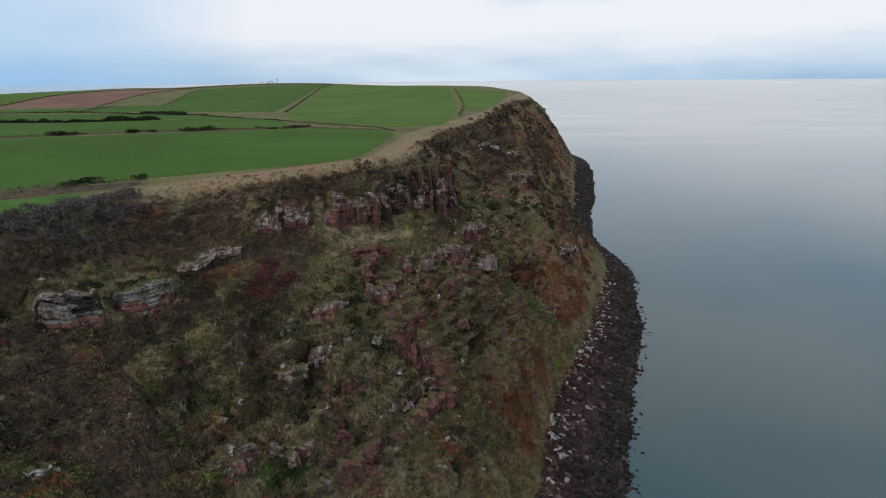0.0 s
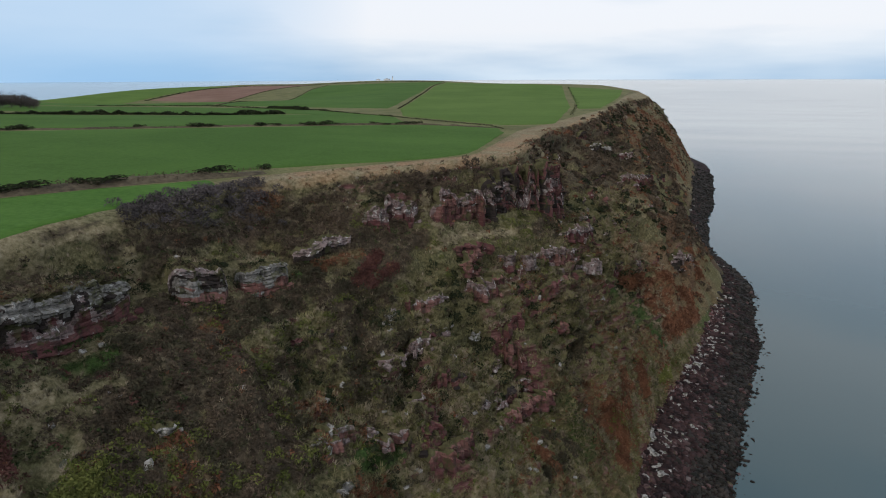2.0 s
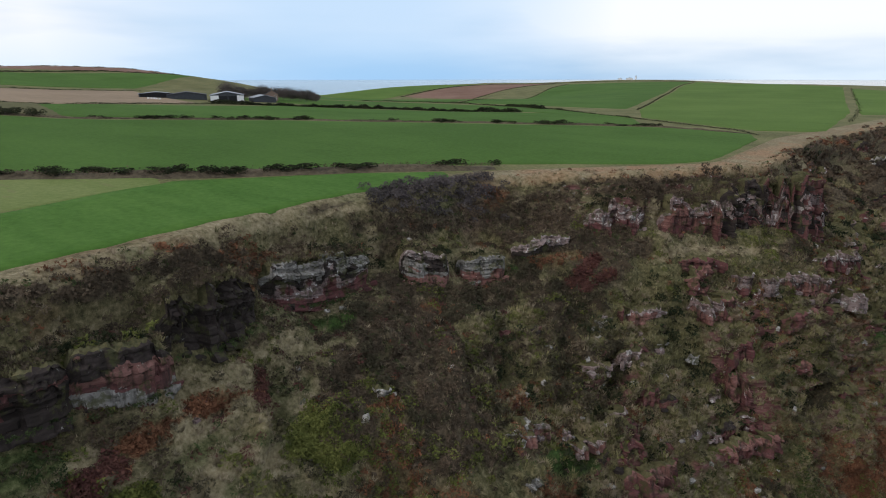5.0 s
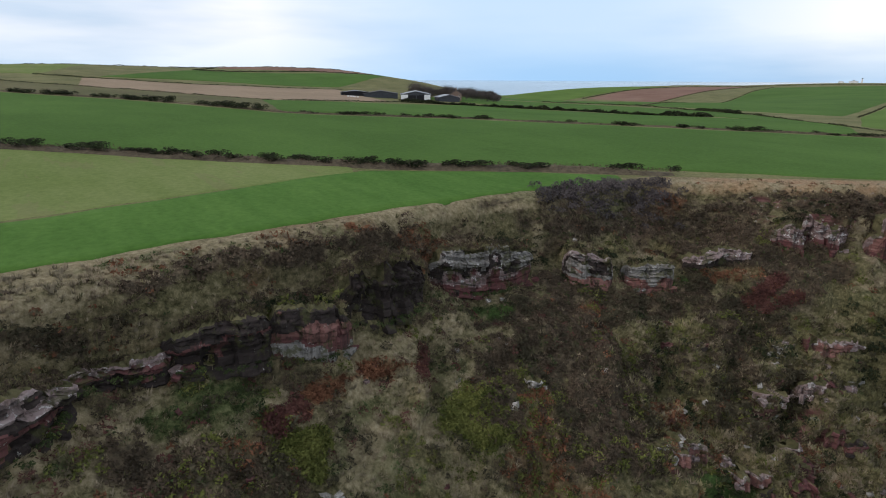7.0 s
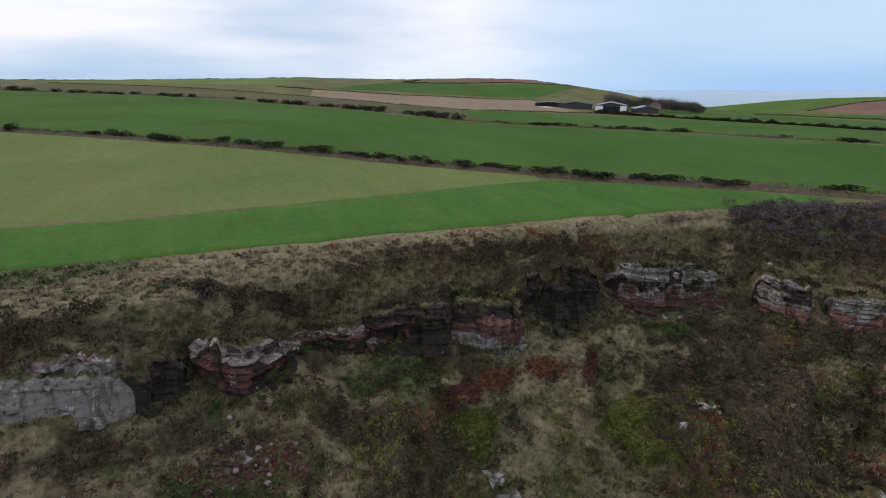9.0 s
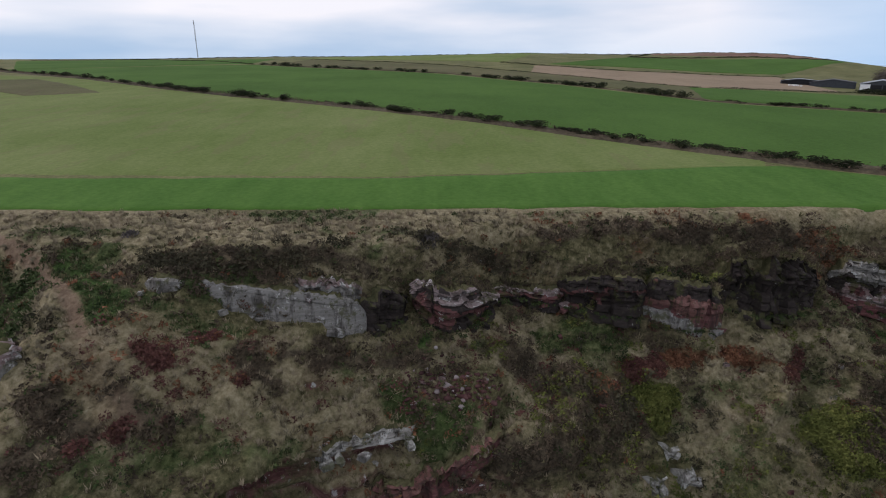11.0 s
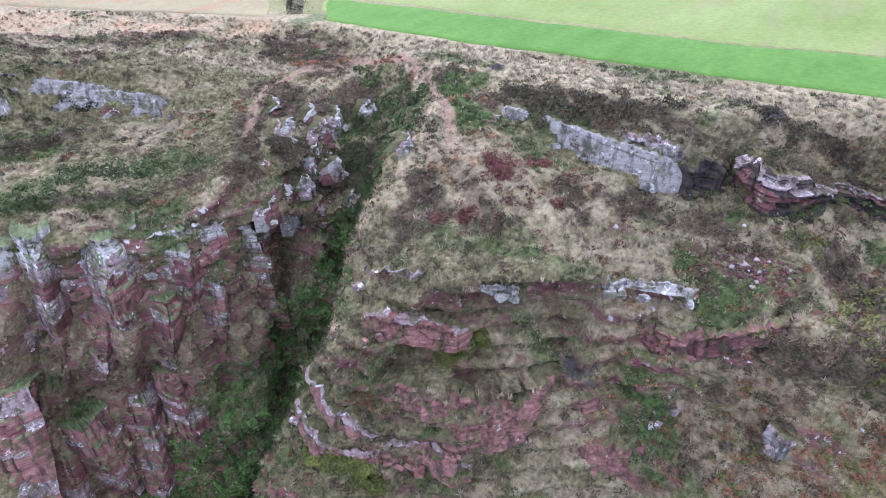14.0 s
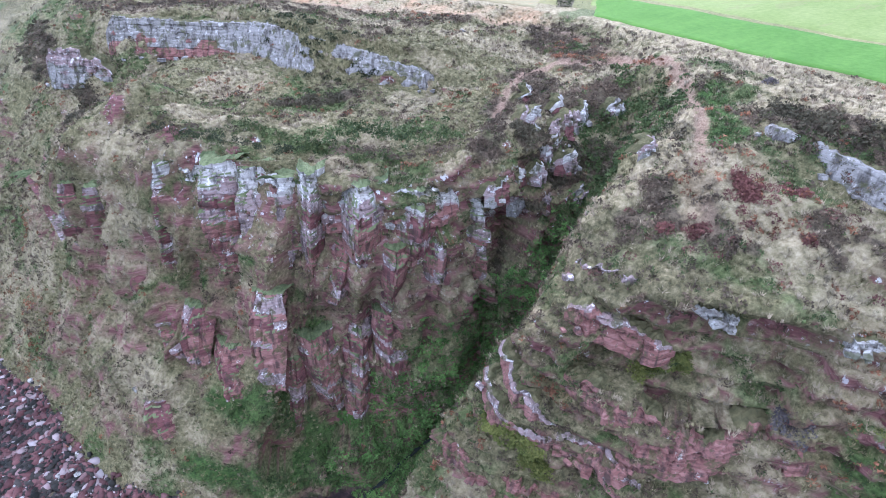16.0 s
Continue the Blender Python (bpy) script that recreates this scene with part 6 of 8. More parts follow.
outcrop("red bed low on the spur", [(-9.2, -54.0, 34.8), (-9.4, -48.4, 34.8), (-11.6, -41.6, 35.2), (-14.2, -37.0, 35.4), (-17, -31, 36)], [2.8, 3.0, 3.2, 3.2, 3.0], ["red", "red", "red"], **SPUR_STYLE)
outcrop("red boss at the spur corner", [(-30, -16.3, 45.4), (-32.8, -10.5, 45.2)], [3.0, 3.0], ["red"], **SPUR_STYLE)
outcrop("small white block on the terrace", [(-38.2, -18.4, 67.6), (-39.6, -16.8, 67.6)], [1.2, 1.3], ["white"], bed=0.8, length=1.6, gap=0.0, depth=1.8, back=0.0, group="ledges of the spur")
outcrop("short white ledge in the grass", [(-29.6, -28.9, 68.2), (-31.2, -27.6, 68.0)], [0.9, 0.8], ["white"], bed=0.7, length=1.4, gap=0.1, depth=1.4, back=0.0, group="ledges of the spur")

outcrop("red beds under the green terrace", [(-40.0, -13.2, 60.4), (-40.3, -8.8, 59.6), (-41.4, -6.1, 61.4), (-42.0, -1.7, 64.2), (-43.8, 1.4, 65.8)], [1.8, 2.2, 2.0, 1.8, 1.4], ["maroon", "red"], bed=0.7, length=2.0, gap=0.15, back=0.1, depth=2.0, group="ledges of the spur")
outcrop("lone grey rock in the bracken", [(-38.9, 3.4, 54.0), (-37.3, 5.9, 53.4)], [1.6, 1.4], ["grey", "pale"], bed=1.2, length=1.6, gap=0.0, back=0.0, depth=1.8)

# jointed buttresses of the ravine wall: head, foot, width, how far they stand out
def buttress(head, foot, width, out, kinds, label, capped):
    """A prow of bedded sandstone that narrows downwards, its head let into the slope."""
    a, b = np.array(head, float), np.array(foot, float)
    seed = random.randrange(1000)
    k = np.unravel_index(np.argmin(((SHEET - 0.5 * (a + b)) ** 2).sum(-1)), X.shape)
    way = unit(BROAD[max(k[0] - 12, 0):k[0] + 13, max(k[1] - 6, 0):k[1] + 7].reshape(-1, 3).mean(axis=0) * np.array([1, 1, 0]))
    way = way if way[:2] @ (np.array([12, -3.0]) - a[:2]) > 0 else -way
    side = np.array([-way[1], way[0], 0])
    tall = a[2] - b[2]
    nu, nh = max(14, int(width / 0.26)), max(16, int((tall + 2) / 0.26))
    u = np.linspace(-1, 1, nu)[:, None]
    h = np.linspace(1.06, -0.06, nh)[None]
    z = b[2] + h * tall
    z = z + 0.22 * vnoise(u * width / 4, z / 3, 0, seed)
    mid = b + (a - b) * h[..., None]
    half = 0.5 * width * np.interp(1 - h, [0, 0.2, 0.55, 1.0], [0.85, 1.0, 0.9, 0.62])
    reach = out * np.interp(1 - h, [0, 0.12, 0.4, 0.8, 1.0], [0.5, 0.85, 1.0, 0.65, 0.1])
    lean = 0.55 * (hashed(seed, 1, 1, 5) - 0.5)
    prow = np.clip(1 - np.abs(u - lean) / (1 + np.sign(u - lean) * -lean), 0, 1) ** 0.75
    thick = 1.1 + 0.9 * hashed(seed, 2, 2, 5)
    lf = (z + 0.10 * u * width + 0.3 * vnoise(z / 4, u * 2, 0, seed + 1)) / thick
    # thin beds among thick ones
    lf = lf + 0.28 * np.sin(lf * 2.4 + seed)
    lay = np.floor(lf).astype(np.int64)
    jf = u * width / (2 * (1.2 + 1.1 * hashed(lay, 0 * lay, 0 * lay, seed + 2))) + 5 * hashed(lay // 3, 0 * lay, 0 * lay, seed + 3)
    jt = np.floor(jf).astype(np.int64)
    step = 1.1 * (hashed(lay, jt, 0 * lay, seed + 4) - 0.5) + 0.9 * (hashed(lay // 3, jt // 2, 0 * lay, seed + 5) - 0.5)
    crack = -0.45 * (1 - smooth(np.minimum(jf - jt, 1 - jf + jt), 0.02, 0.14)) - 0.38 * (1 - smooth(np.minimum(lf - lay, 1 - lf + lay), 0.03, 0.16))
    off = -1.4 + (reach + 1.4) * prow + (step + crack) * (0.25 + 0.75 * prow) + 0.14 * fbm(u * width, z, 0 * z, 2, seed + 6)
    pts = mid + side * (u * half + 0.25 * step)[..., None] + way * off[..., None]
    pts[..., 2] = z
    deep = np.linspace(0, 1, 7)[1:][None, :, None]
    lid = pts[:, :1] - way * (deep * (out + 1.0)) + np.array([0, 0, 1.0]) * (0.4 * np.sin(deep * 3.0) - 0.7 * deep ** 2 + 0.12 * rng.normal(size=(nu, 6, 1)))
    pts = np.concatenate([lid[:, ::-1], pts], axis=1)
    me = grid_mesh("rock_buttress", pts)
    me.polygons.foreach_set("use_smooth", np.zeros(len(me.polygons), dtype=bool))
    names = list(dict.fromkeys(list(kinds) + ["pale", "white"]))
    for kk in names:
        me.materials.append(STONES[kk])
    me.materials.append(M_LEDGE)
    pick = (hashed(lay, jt // 3, 0 * lay, seed + 7) * len(kinds)).astype(int)
    ids = np.array([names.index(kk) for kk in kinds])[np.clip(pick, 0, len(kinds) - 1)]
    top = (1 - h) * tall + 1.2 * vnoise(u * width / 2, z / 2, 0, seed + 8)
    if capped:
        ids = np.where(top < 3.4, names.index("pale"), ids)
        ids = np.where(top < 1.9, names.index("white"), ids)
    # turf on the ledges that a lower bed leaves
    ledge_at = np.zeros(off.shape)
    ledge_at[:, 1:] = off[:, 1:] - off[:, :-1]
    turf = (ledge_at > 0.22) & (vnoise(u * width / 2.5, z / 2.5, 0, seed + 9) > -0.15)
    ids = np.where(turf, len(names), ids)
    ids = np.concatenate([np.full((nu, 6), len(names)), ids], axis=1)[:-1, :-1]
    me.polygons.foreach_set("material_index", ids.reshape(-1).astype(np.int32))
    return tagged(new("rock_buttress", me), label, "rock outcrop", group="buttresses of the ravine wall")


UPPER_RIBS = [
    ((16.3, -103.4, 70.0), (18.5, -104.6, 49.8), 4.2, 2.5),
    ((8.9, -96.2, 71.1), (10.8, -94.6, 53.1), 8.3, 4.0),
    ((4.3, -92.6, 69.8), (5.0, -87.2, 44.3), 6.9, 4.0),
    ((-0.5, -86.2, 70.3), (1.2, -87.1, 53.5), 4.9, 3.0),
    ((-2.1, -82.1, 71.5), (-1.8, -85.7, 44.3), 5.2, 3.5),
    ((-8.9, -77.3, 70.5), (-7.2, -76.7, 56.2), 8.3, 5.0),
    ((-16.5, -73.8, 69.2), (-14.7, -72.3, 57.4), 8.9, 4.0),
    ((-26.6, -73.3, 65.4), (-27.8, -70.9, 49.4), 5.9, 3.0)]
LOWER_RIBS = [
    ((-11.8, -72.7, 60.2), (-12.1, -77.1, 45.3), 5.5, 3.5),
    ((-18.9, -71.7, 59.6), (-19.1, -74.9, 46.1), 6.6, 3.0),
    ((-6.6, -80.8, 60.1), (-3.3, -79.9, 49.2), 5.6, 3.0),
    ((7.5, -85.2, 51.1), (9.8, -81.9, 34.7), 7.6, 3.5),
    ((0.2, -82.4, 40.4), (-1.9, -83.1, 21.8), 8.2, 3.5),
    ((-7.6, -82.0, 42.2), (-5.3, -79.9, 19.0), 7.3, 3.0),
    ((16.8, -98.9, 44.0), (19.5, -94.6, 35.2), 7.3, 3.0),
    ((20.9, -104.5, 42.7), (21.4, -96.9, 33.7), 5.3, 2.5),
    ((-12.2, -77.2, 44.1), (-11.9, -75.3, 29.1), 7.2, 2.5),
    ((13.8, -92.2, 38.0), (16.4, -86.8, 31.6), 8.3, 2.2),
    ((4.1, -84.5, 35.5), (5.4, -85.4, 17.3), 6.2, 2.5)]
SOUTH_RIBS = [
    ((23.5, -117.7, 54.7), (22.6, -99.0, 37.6), 4.3, 2.5),
    ((27.4, -116.4, 63.1), (26.8, -120.0, 49.8), 3.2, 2.0),
    ((30.9, -125.7, 61.1), (31.5, -127.6, 48.1), 3.2, 2.0),
    ((25.2, -113.7, 41.1), (26.4, -105.3, 36.6), 3.6, 2.0),
    ((36.7, -162.2, 51.1), (33.3, -135.6, 47.6), 5.4, 2.2),
    ((28.2, -99.3, 27.1), (28.2, -93.5, 21.6), 5.4, 2.0)]
for ribs, kinds, capped, label in ((UPPER_RIBS, ("red", "pale", "red", "pale", "maroon"), True, "white-capped red sandstone buttress over the ravine"),
                                   (LOWER_RIBS, ("red", "maroon", "red", "pale"), False, "jointed red sandstone buttress low on the ravine wall"),
                                   (SOUTH_RIBS, ("maroon", "red", "pale"), False, "narrow red rib on the grassy seaward slope")):
    for head, foot, width, out in ribs:
        buttress(head, foot, width, out, kinds, label, capped)

outcrop("white-capped red sandstone rim of the ravine", [(16.6, -105.6, 66.0), (12, -99.6, 64.2), (5.8, -92.8, 65.0), (1.6, -85.8, 65.0)], [5.5, 5.6, 4.8, 5.0], ["red", "red", "white", "white"], bed=1.2, length=2.4, gap=0.10)
outcrop("white-capped crag over the ravine", [(-3, -81, 63.6), (-8, -76.6, 64.6), (-13.9, -72.6, 64.8), (-21.2, -70.8, 64.6)], [6.0, 5.0, 5.0, 4.6], ["red", "pale", "white", "white"], bed=1.1, length=2.2, gap=0.12)
outcrop("long grey quarry face above the ravine shelf", [(12.7, -164, 75.4), (2.8, -157.6, 75.2), (-12.2, -144, 75.6)], [8.4, 8.0, 8.0], ["red", "grey", "grey"], bed=1.5, length=4.4, gap=0.04, rough=0.7, crown=0.10)
outcrop("smooth grey quarry wall", [(-9.0, -146.5, 75.6), (-13.6, -140.5, 75.6), (-19.4, -124.7, 75.0), (-28, -113.2, 74.6), (-36.6, -103.4, 75.0)], [8.0, 8.2, 8.0, 6.2, 3.2], ["grey", "grey", "grey"], bed=3.0, length=6.0, gap=0.0, rough=0.5, crown=0.08)
outcrop("white stack at the end of the quarry", [(27, -168, 70.0), (22, -162, 70.6), (17, -158, 71.2)], [7.5, 7.0, 5.0], ["grey", "pale"], bed=1.6, length=2.2, gap=0.1)
for hx, hy, hz, hh in ((-40.6, -75.5, 75.4, 2.4), (-39.9, -73.8, 73.8, 1.8), (-41.1, -72.5, 69.4, 3.2), (-43.2, -71.8, 69.4, 2.6), (-50.9, -73.5, 71.8, 4.2), (-47.5, -71.6, 69.4, 2.0), (-44.4, -69.8, 69.0, 2.0), (-39.9, -71.1, 66.4, 2.6), (-28.1, -68.4, 67.8, 2.4), (-35.1, -71.0, 63.0, 4.0), (-40.5, -69.0, 62.6, 2.0), (-58.4, -72.3, 74.4, 2.8), (-46.1, -66.1, 62.6, 2.0), (-44.8, -72.9, 72.6, 2.8), (-47.8, -73.4, 73.4, 2.6), (-32.4, -75.2, 59.4, 1.6), (-38.6, -48.8, 79.4, 2.2)):
    outcrop("stack of pale weathered beds in the ravine head", [(hx - 1.3, hy - 0.4, hz - 0.8), (hx + 1.3, hy + 0.4, hz - 0.8)], [hh * 1.5, hh * 1.2], random.choice([["grey", "pale"], ["red", "pale", "white"], ["maroon", "pale"]]), bed=0.9, length=1.3, gap=0.05, depth=2.2, back=0.0, col=0.3, rough=0.7, lean=0.25, group="stacks in the ravine head")

for hx, hy, hz, hh in ((-47.0, -83.7, 76.3, 2.6), (-41.1, -75.5, 76.2, 2.4), (-49.2, -77.4, 75.4, 3.0), (-52.5, -74.5, 74.6, 2.6), (-42.7, -72.4, 70.7, 2.6), (-38.9, -70.3, 68.1, 2.4), (-33.5, -69.6, 67.9, 2.4), (-28.8, -68.3, 68.1, 2.6), (-45.0, -69.5, 69.2, 2.6), (-46.1, -66.9, 63.8, 2.0), (-59.6, -72.2, 75.0, 2.0), (-48.5, -74.2, 72.0, 2.2)):
    outcrop("stack of pale weathered beds in the ravine head", [(hx - 1.2, hy - 0.5, hz - 0.6), (hx + 1.2, hy + 0.5, hz - 0.6)], [hh * 1.2, hh], random.choice([["grey", "white"], ["maroon", "white"], ["pale", "white"]]), bed=0.8, length=1.2, gap=0.1, depth=2.0, back=-0.3, col=0.5, rough=0.8, lean=0.25, crown=0.4, group="stacks in the ravine head")
for foot, tall in (([(-44.2, 20.2, 58.4), (-45.0, 22.0, 58.4)], 1.3), ([(-44.8, 23.8, 59.2), (-45.2, 25.4, 59.4)], 1.4), ([(-46.6, 22.8, 61.6), (-47.0, 24.0, 61.8)], 1.0)):
    outcrop("white slab breaking out of the bracken slope", foot, [tall, tall * 0.8], ["white"], bed=0.8, length=1.8, gap=0.0, depth=1.6, back=-0.2, group="ledges of the spur")

# ledges and columns on the north face: stone, ends of the foot, height
LEDGES_A = [
    ("red pale", (-16.0, 119.3, 60.6), (-11.2, 123.5, 60.1), 3.4),
    ("maroon pale", (-11.0, 131.8, 62.6), (-6.8, 134.6, 63.1), 3.7),
    ("pale", (-6.2, 135.3, 63.1), (-2.2, 139.3, 62.4), 3.8),
    ("red pale", (-1.1, 140.7, 62.5), (7.2, 155.5, 59.3), 3.9),
    ("maroon red", (-11.2, 127.1, 61.2), (-12.2, 123.2, 60.4), 3.2),
    ("maroon pale", (4.7, 155.8, 64.7), (13.2, 173.4, 60.6), 3.9),
    ("pale", (11.7, 158.4, 55.2), (14.8, 165.8, 53.1), 4.4),
    ("white", (-30.4, 101.1, 61.6), (-29.3, 102.5, 61.8), 1.3),
    ("white", (-30.7, 98.8, 59.5), (-29.0, 100.6, 59.1), 1.2),
    ("pale", (-28.1, 92.8, 56.6), (-27.3, 97.3, 55.4), 1.3),
    ("pale", (-25.4, 100.4, 55.4), (-22.9, 102.7, 57.6), 1.9)]
LEDGES_B = [
    ("pale white", (-20.9, 107.3, 56.9), (-20.1, 108.7, 56.2), 2.0),
    ("maroon", (-19.5, 99.4, 50.2), (-17.0, 100.2, 51.1), 1.6),
    ("white", (-32.2, 69.2, 53.7), (-32.5, 74.7, 53.8), 1.4),
    ("red pale", (-32.0, 71.2, 53.5), (-30.5, 78.4, 51.8), 1.4),
    ("white", (-47.2, 55.8, 64.2), (-46.3, 57.8, 63.9), 1.0),
    ("red pale", (-25.4, 79.3, 48.5), (-23.4, 84.0, 48.7), 1.6),
    ("maroon red", (-10.8, 116.8, 49.1), (-3.9, 119.5, 44.2), 4.7),
    ("maroon", (-8.9, 118.3, 51.4), (-5.6, 123.3, 53.4), 3.1),
    ("maroon red", (-5.3, 106.0, 39.2), (2.3, 119.0, 37.4), 2.6),
    ("maroon red", (-15.8, 83.2, 43.4), (-12.0, 93.2, 40.3), 3.3),
    ("maroon", (-21.3, 84.1, 47.0), (-20.3, 92.8, 47.1), 2.4)]
LEDGES_C = [
    ("maroon red", (-18.2, 122.4, 64.5), (-15.6, 127.3, 65.8), 3.8),
    ("maroon", (-19.8, 124.3, 68.9), (-13.5, 131.7, 67.7), 2.2),
    ("dark pale", (53.4, 247.5, 29.3), (65.2, 269.5, 20.9), 8.2),
    ("dark white", (19.5, 292.4, 73.5), (27.8, 296.8, 71.1), 3.2),
    ("maroon pale", (32.3, 272.3, 61.4), (45.4, 289.5, 57.6), 4.0),
    ("maroon pale", (32.5, 294.8, 69.3), (42.1, 306.7, 66.9), 2.8),
    ("red pale", (-25.7, 108.6, 61.3), (-23.0, 113.0, 61.8), 1.7),
    ("maroon", (-0.5, 133.6, 56.4), (2.4, 137.1, 57.7), 2.8),
    ("white", (-15.5, 114.4, 53.5), (-13.6, 116.4, 52.6), 1.2)]
for kinds, a, b, tall in LEDGES_A + LEDGES_B + LEDGES_C:
    mid = tuple(0.5 * (np.array(a) + np.array(b)) + np.array([0.3, -0.3, -0.2]))
    slab = kinds in ("white", "pale white")
    outcrop("pale ledge breaking through the cliff grass" if slab else "row of jointed sandstone columns on the cliff face", [a, mid, b], [tall * 0.75, tall, tall * 0.85], kinds.split(),
            bed=0.7 if slab else 1.5, length=1.6 if slab else 1.1, gap=0.22, depth=2.2, back=-0.1, lean=0.16, col=0.4 if slab else 1.3, sink=0.9, crown=0.5, group="beds of the cliff face")

# beds that break out of the north face and the slopes, along level lines of the cliff
BED_ROWS = [
    ((5.7, 9.1), (4.5, 5.1, 5.7, 6.2), (1.5, 4.5), (1.0, 2.6), 0.45, (("maroon", "maroon"), ("maroon", "red"), ("maroon", "pale"), ("pale",), ("maroon", "dark"))),
    ((9.3, 12.6), (4.1, 4.7, 5.3, 5.9), (1.5, 5.0), (0.6, 1.4), 0.08, (("maroon", "red"), ("red", "pale"), ("grey",), ("dark", "maroon"))),
    ((3.2, 5.5), (3.2, 4.2, 5.0, 5.8, 6.6), (4.0, 12.0), (2.2, 5.0), 0.42, (("maroon", "dark"), ("maroon", "pale"), ("pale",))),
]
for (s0, s1), levels, runs, talls, share, stones in BED_ROWS:
    for lv in levels:
        cj = int(np.argmin(np.abs(v_tag - lv)))
        rows_in = [i for i in range(NR) if s0 < s_tag[i] < s1]
        walk_line = np.r_[0, np.cumsum(np.linalg.norm(np.diff(SHEET[rows_in, cj, :2], axis=0), axis=1))]
        pos = random.uniform(0, 4)
        while pos < walk_line[-1] - 2:
            run = random.uniform(*runs)
            shift = int(random.uniform(-6, 6))
            ends = np.interp([pos, pos + run / 2, min(pos + run, walk_line[-1])], walk_line, rows_in).astype(int)
            foot = [tuple(SHEET[e, min(max(cj + shift, 1), NC - 2)]) for e in ends]
            bare = fbm(foot[1][0] / 16, foot[1][1] / 16, foot[1][2] / 16, 2, 141) + random.uniform(-0.35, 0.35)
            if np.linalg.norm(np.subtract(foot[2], foot[0])[:2]) > 0.8 and bare > 0.5 - share:
                kinds = list(random.choice(stones))
                hh = random.uniform(*talls) * (0.5 if kinds == ["pale"] else 1.0)
                level_z = min(q[2] for q in foot)
                foot = [(q[0], q[1], 0.65 * q[2] + 0.35 * level_z - 0.2) for q in foot]
                outcrop("jointed sandstone bed breaking through the cliff grass", foot, [hh * 0.7, hh, hh * 0.75], kinds, bed=random.uniform(0.6, 1.3), length=random.uniform(1.1, 2.2),
                        gap=0.2, depth=2.2, back=random.uniform(0.0, 0.6), lean=0.22, col=0.9, sink=0.8, group="beds of the cliff face")
            pos += run + random.uniform(0.3, 3.5)

# fallen stones that stand alone in the grass
LOOSE = sown(170, IN_SIGHT * (0.05 + 2.2 * NORTH + 0.8 * band(SV, 9, 15, 0.5) * band(VV, 3.5, 6.5, 0.5)))
for q, nn in zip(*LOOSE):
    s = random.uniform(0.35, 1.0)
    ob = new("stone", random.choice(BLOCKS[random.choice(["pale", "white", "white", "maroon"])]))
    ob.location = Vector(q) + Vector((0, 0, 0.12 * s))
    ob.rotation_euler = (random.uniform(-0.4, 0.4), random.uniform(-0.4, 0.4), random.uniform(0, 6))
    ob.scale = (s * random.uniform(0.9, 1.7), s, s * random.uniform(0.4, 0.9))
    tagged(ob, "weathered sandstone block lying in the cliff grass", "stone", group="fallen stones on the cliff")

from mathutils.kdtree import KDTree


# ---- hedges and bushes ----
def leafy(lobes, leaves, leaf, rad, height, seed):
    """Leaf triangles over a few overlapping lobes, flat beneath."""
    r = np.random.default_rng(seed)
    cen = np.stack([r.uniform(-0.7, 0.7, lobes) * rad, r.uniform(-0.5, 0.5, lobes) * rad, r.uniform(0.25, 0.62, lobes) * height], -1)
    which = r.integers(0, lobes, leaves)
    dirs = unit(r.normal(size=(leaves, 3)))
    size = r.uniform(0.35, 0.6, lobes)[which][:, None] * np.array([rad, rad, height * 0.8])
    c = cen[which] + dirs * size * r.uniform(0.7, 1.08, (leaves, 1))
    c[:, 2] = np.maximum(c[:, 2], 0.02)
    a, b = unit(r.normal(size=(leaves, 3))), unit(r.normal(size=(leaves, 3)))
    s = leaf * r.uniform(0.6, 1.5, (leaves, 1))
    return np.stack([c + a * s, c + b * s, c - (a + b) * 0.6 * s], axis=1).reshape(-1, 3)


def stems(count, rad, height, seed, thick=0.05):
    """Thin tapering stems that fan out of the ground."""
    r = np.random.default_rng(seed)
    ang, lean = r.uniform(0, 6.28, count), r.uniform(0.1, 0.8, count)
    base = np.stack([np.cos(ang) * 0.15, np.sin(ang) * 0.15, np.full(count, -0.2)], -1)
    tip = np.stack([np.cos(ang) * rad * lean, np.sin(ang) * rad * lean, height * r.uniform(0.6, 1.0, count)], -1)
    v, t = [], []
    for p, q in zip(base, tip):
        k = len(v)
        for i in range(3):
            v.append(p + thick * np.array([math.cos(2.1 * i), math.sin(2.1 * i), 0]))
        v.append(q)
        t += [(k, k + 1, k + 3), (k + 1, k + 2, k + 3), (k + 2, k, k + 3)]
    return np.array(v), np.array(t)


def bush_kind(name, mat, label, category, group, lobes, leaves, leaf, rad, height, seed):
    """A bush at the origin: foliage and stems under one empty."""
    root = tagged(new(name), label, category, group=group)
    v = leafy(lobes, leaves, leaf, rad, height, seed)
    fol = tri_mesh("foliage", v, np.arange(len(v)).reshape(-1, 3), mat, "", "")
    fol.parent = root
    sv, st_ = stems(7, rad, height * 0.8, seed + 1)
    stm = tri_mesh("stems", sv, st_, M_TWIG, "", "")
    stm.parent = root
    return root


GORSE = [bush_kind("gorse_bush", M_GORSE, "dark green gorse bush in a field hedge", "bush", "hedge bushes", 5 + k, 420, 0.17, 1.5, 1.7, 40 + k) for k in range(5)]
used = set()


def plant(kinds, x, y, z, size, stretch=1.0, turn=None):
    src = random.choice(kinds)
    m = pose(x, y, z - 0.1, 0, 0, math.degrees(turn) if turn is not None else random.uniform(0, 360))
    if src.name not in used:
        used.add(src.name)
        src.matrix_basis = m
        ob = src
    else:
        ob = copy_thing(src, m)
    ob.scale = (size * stretch, size, size * random.uniform(0.75, 1.05))
    return ob


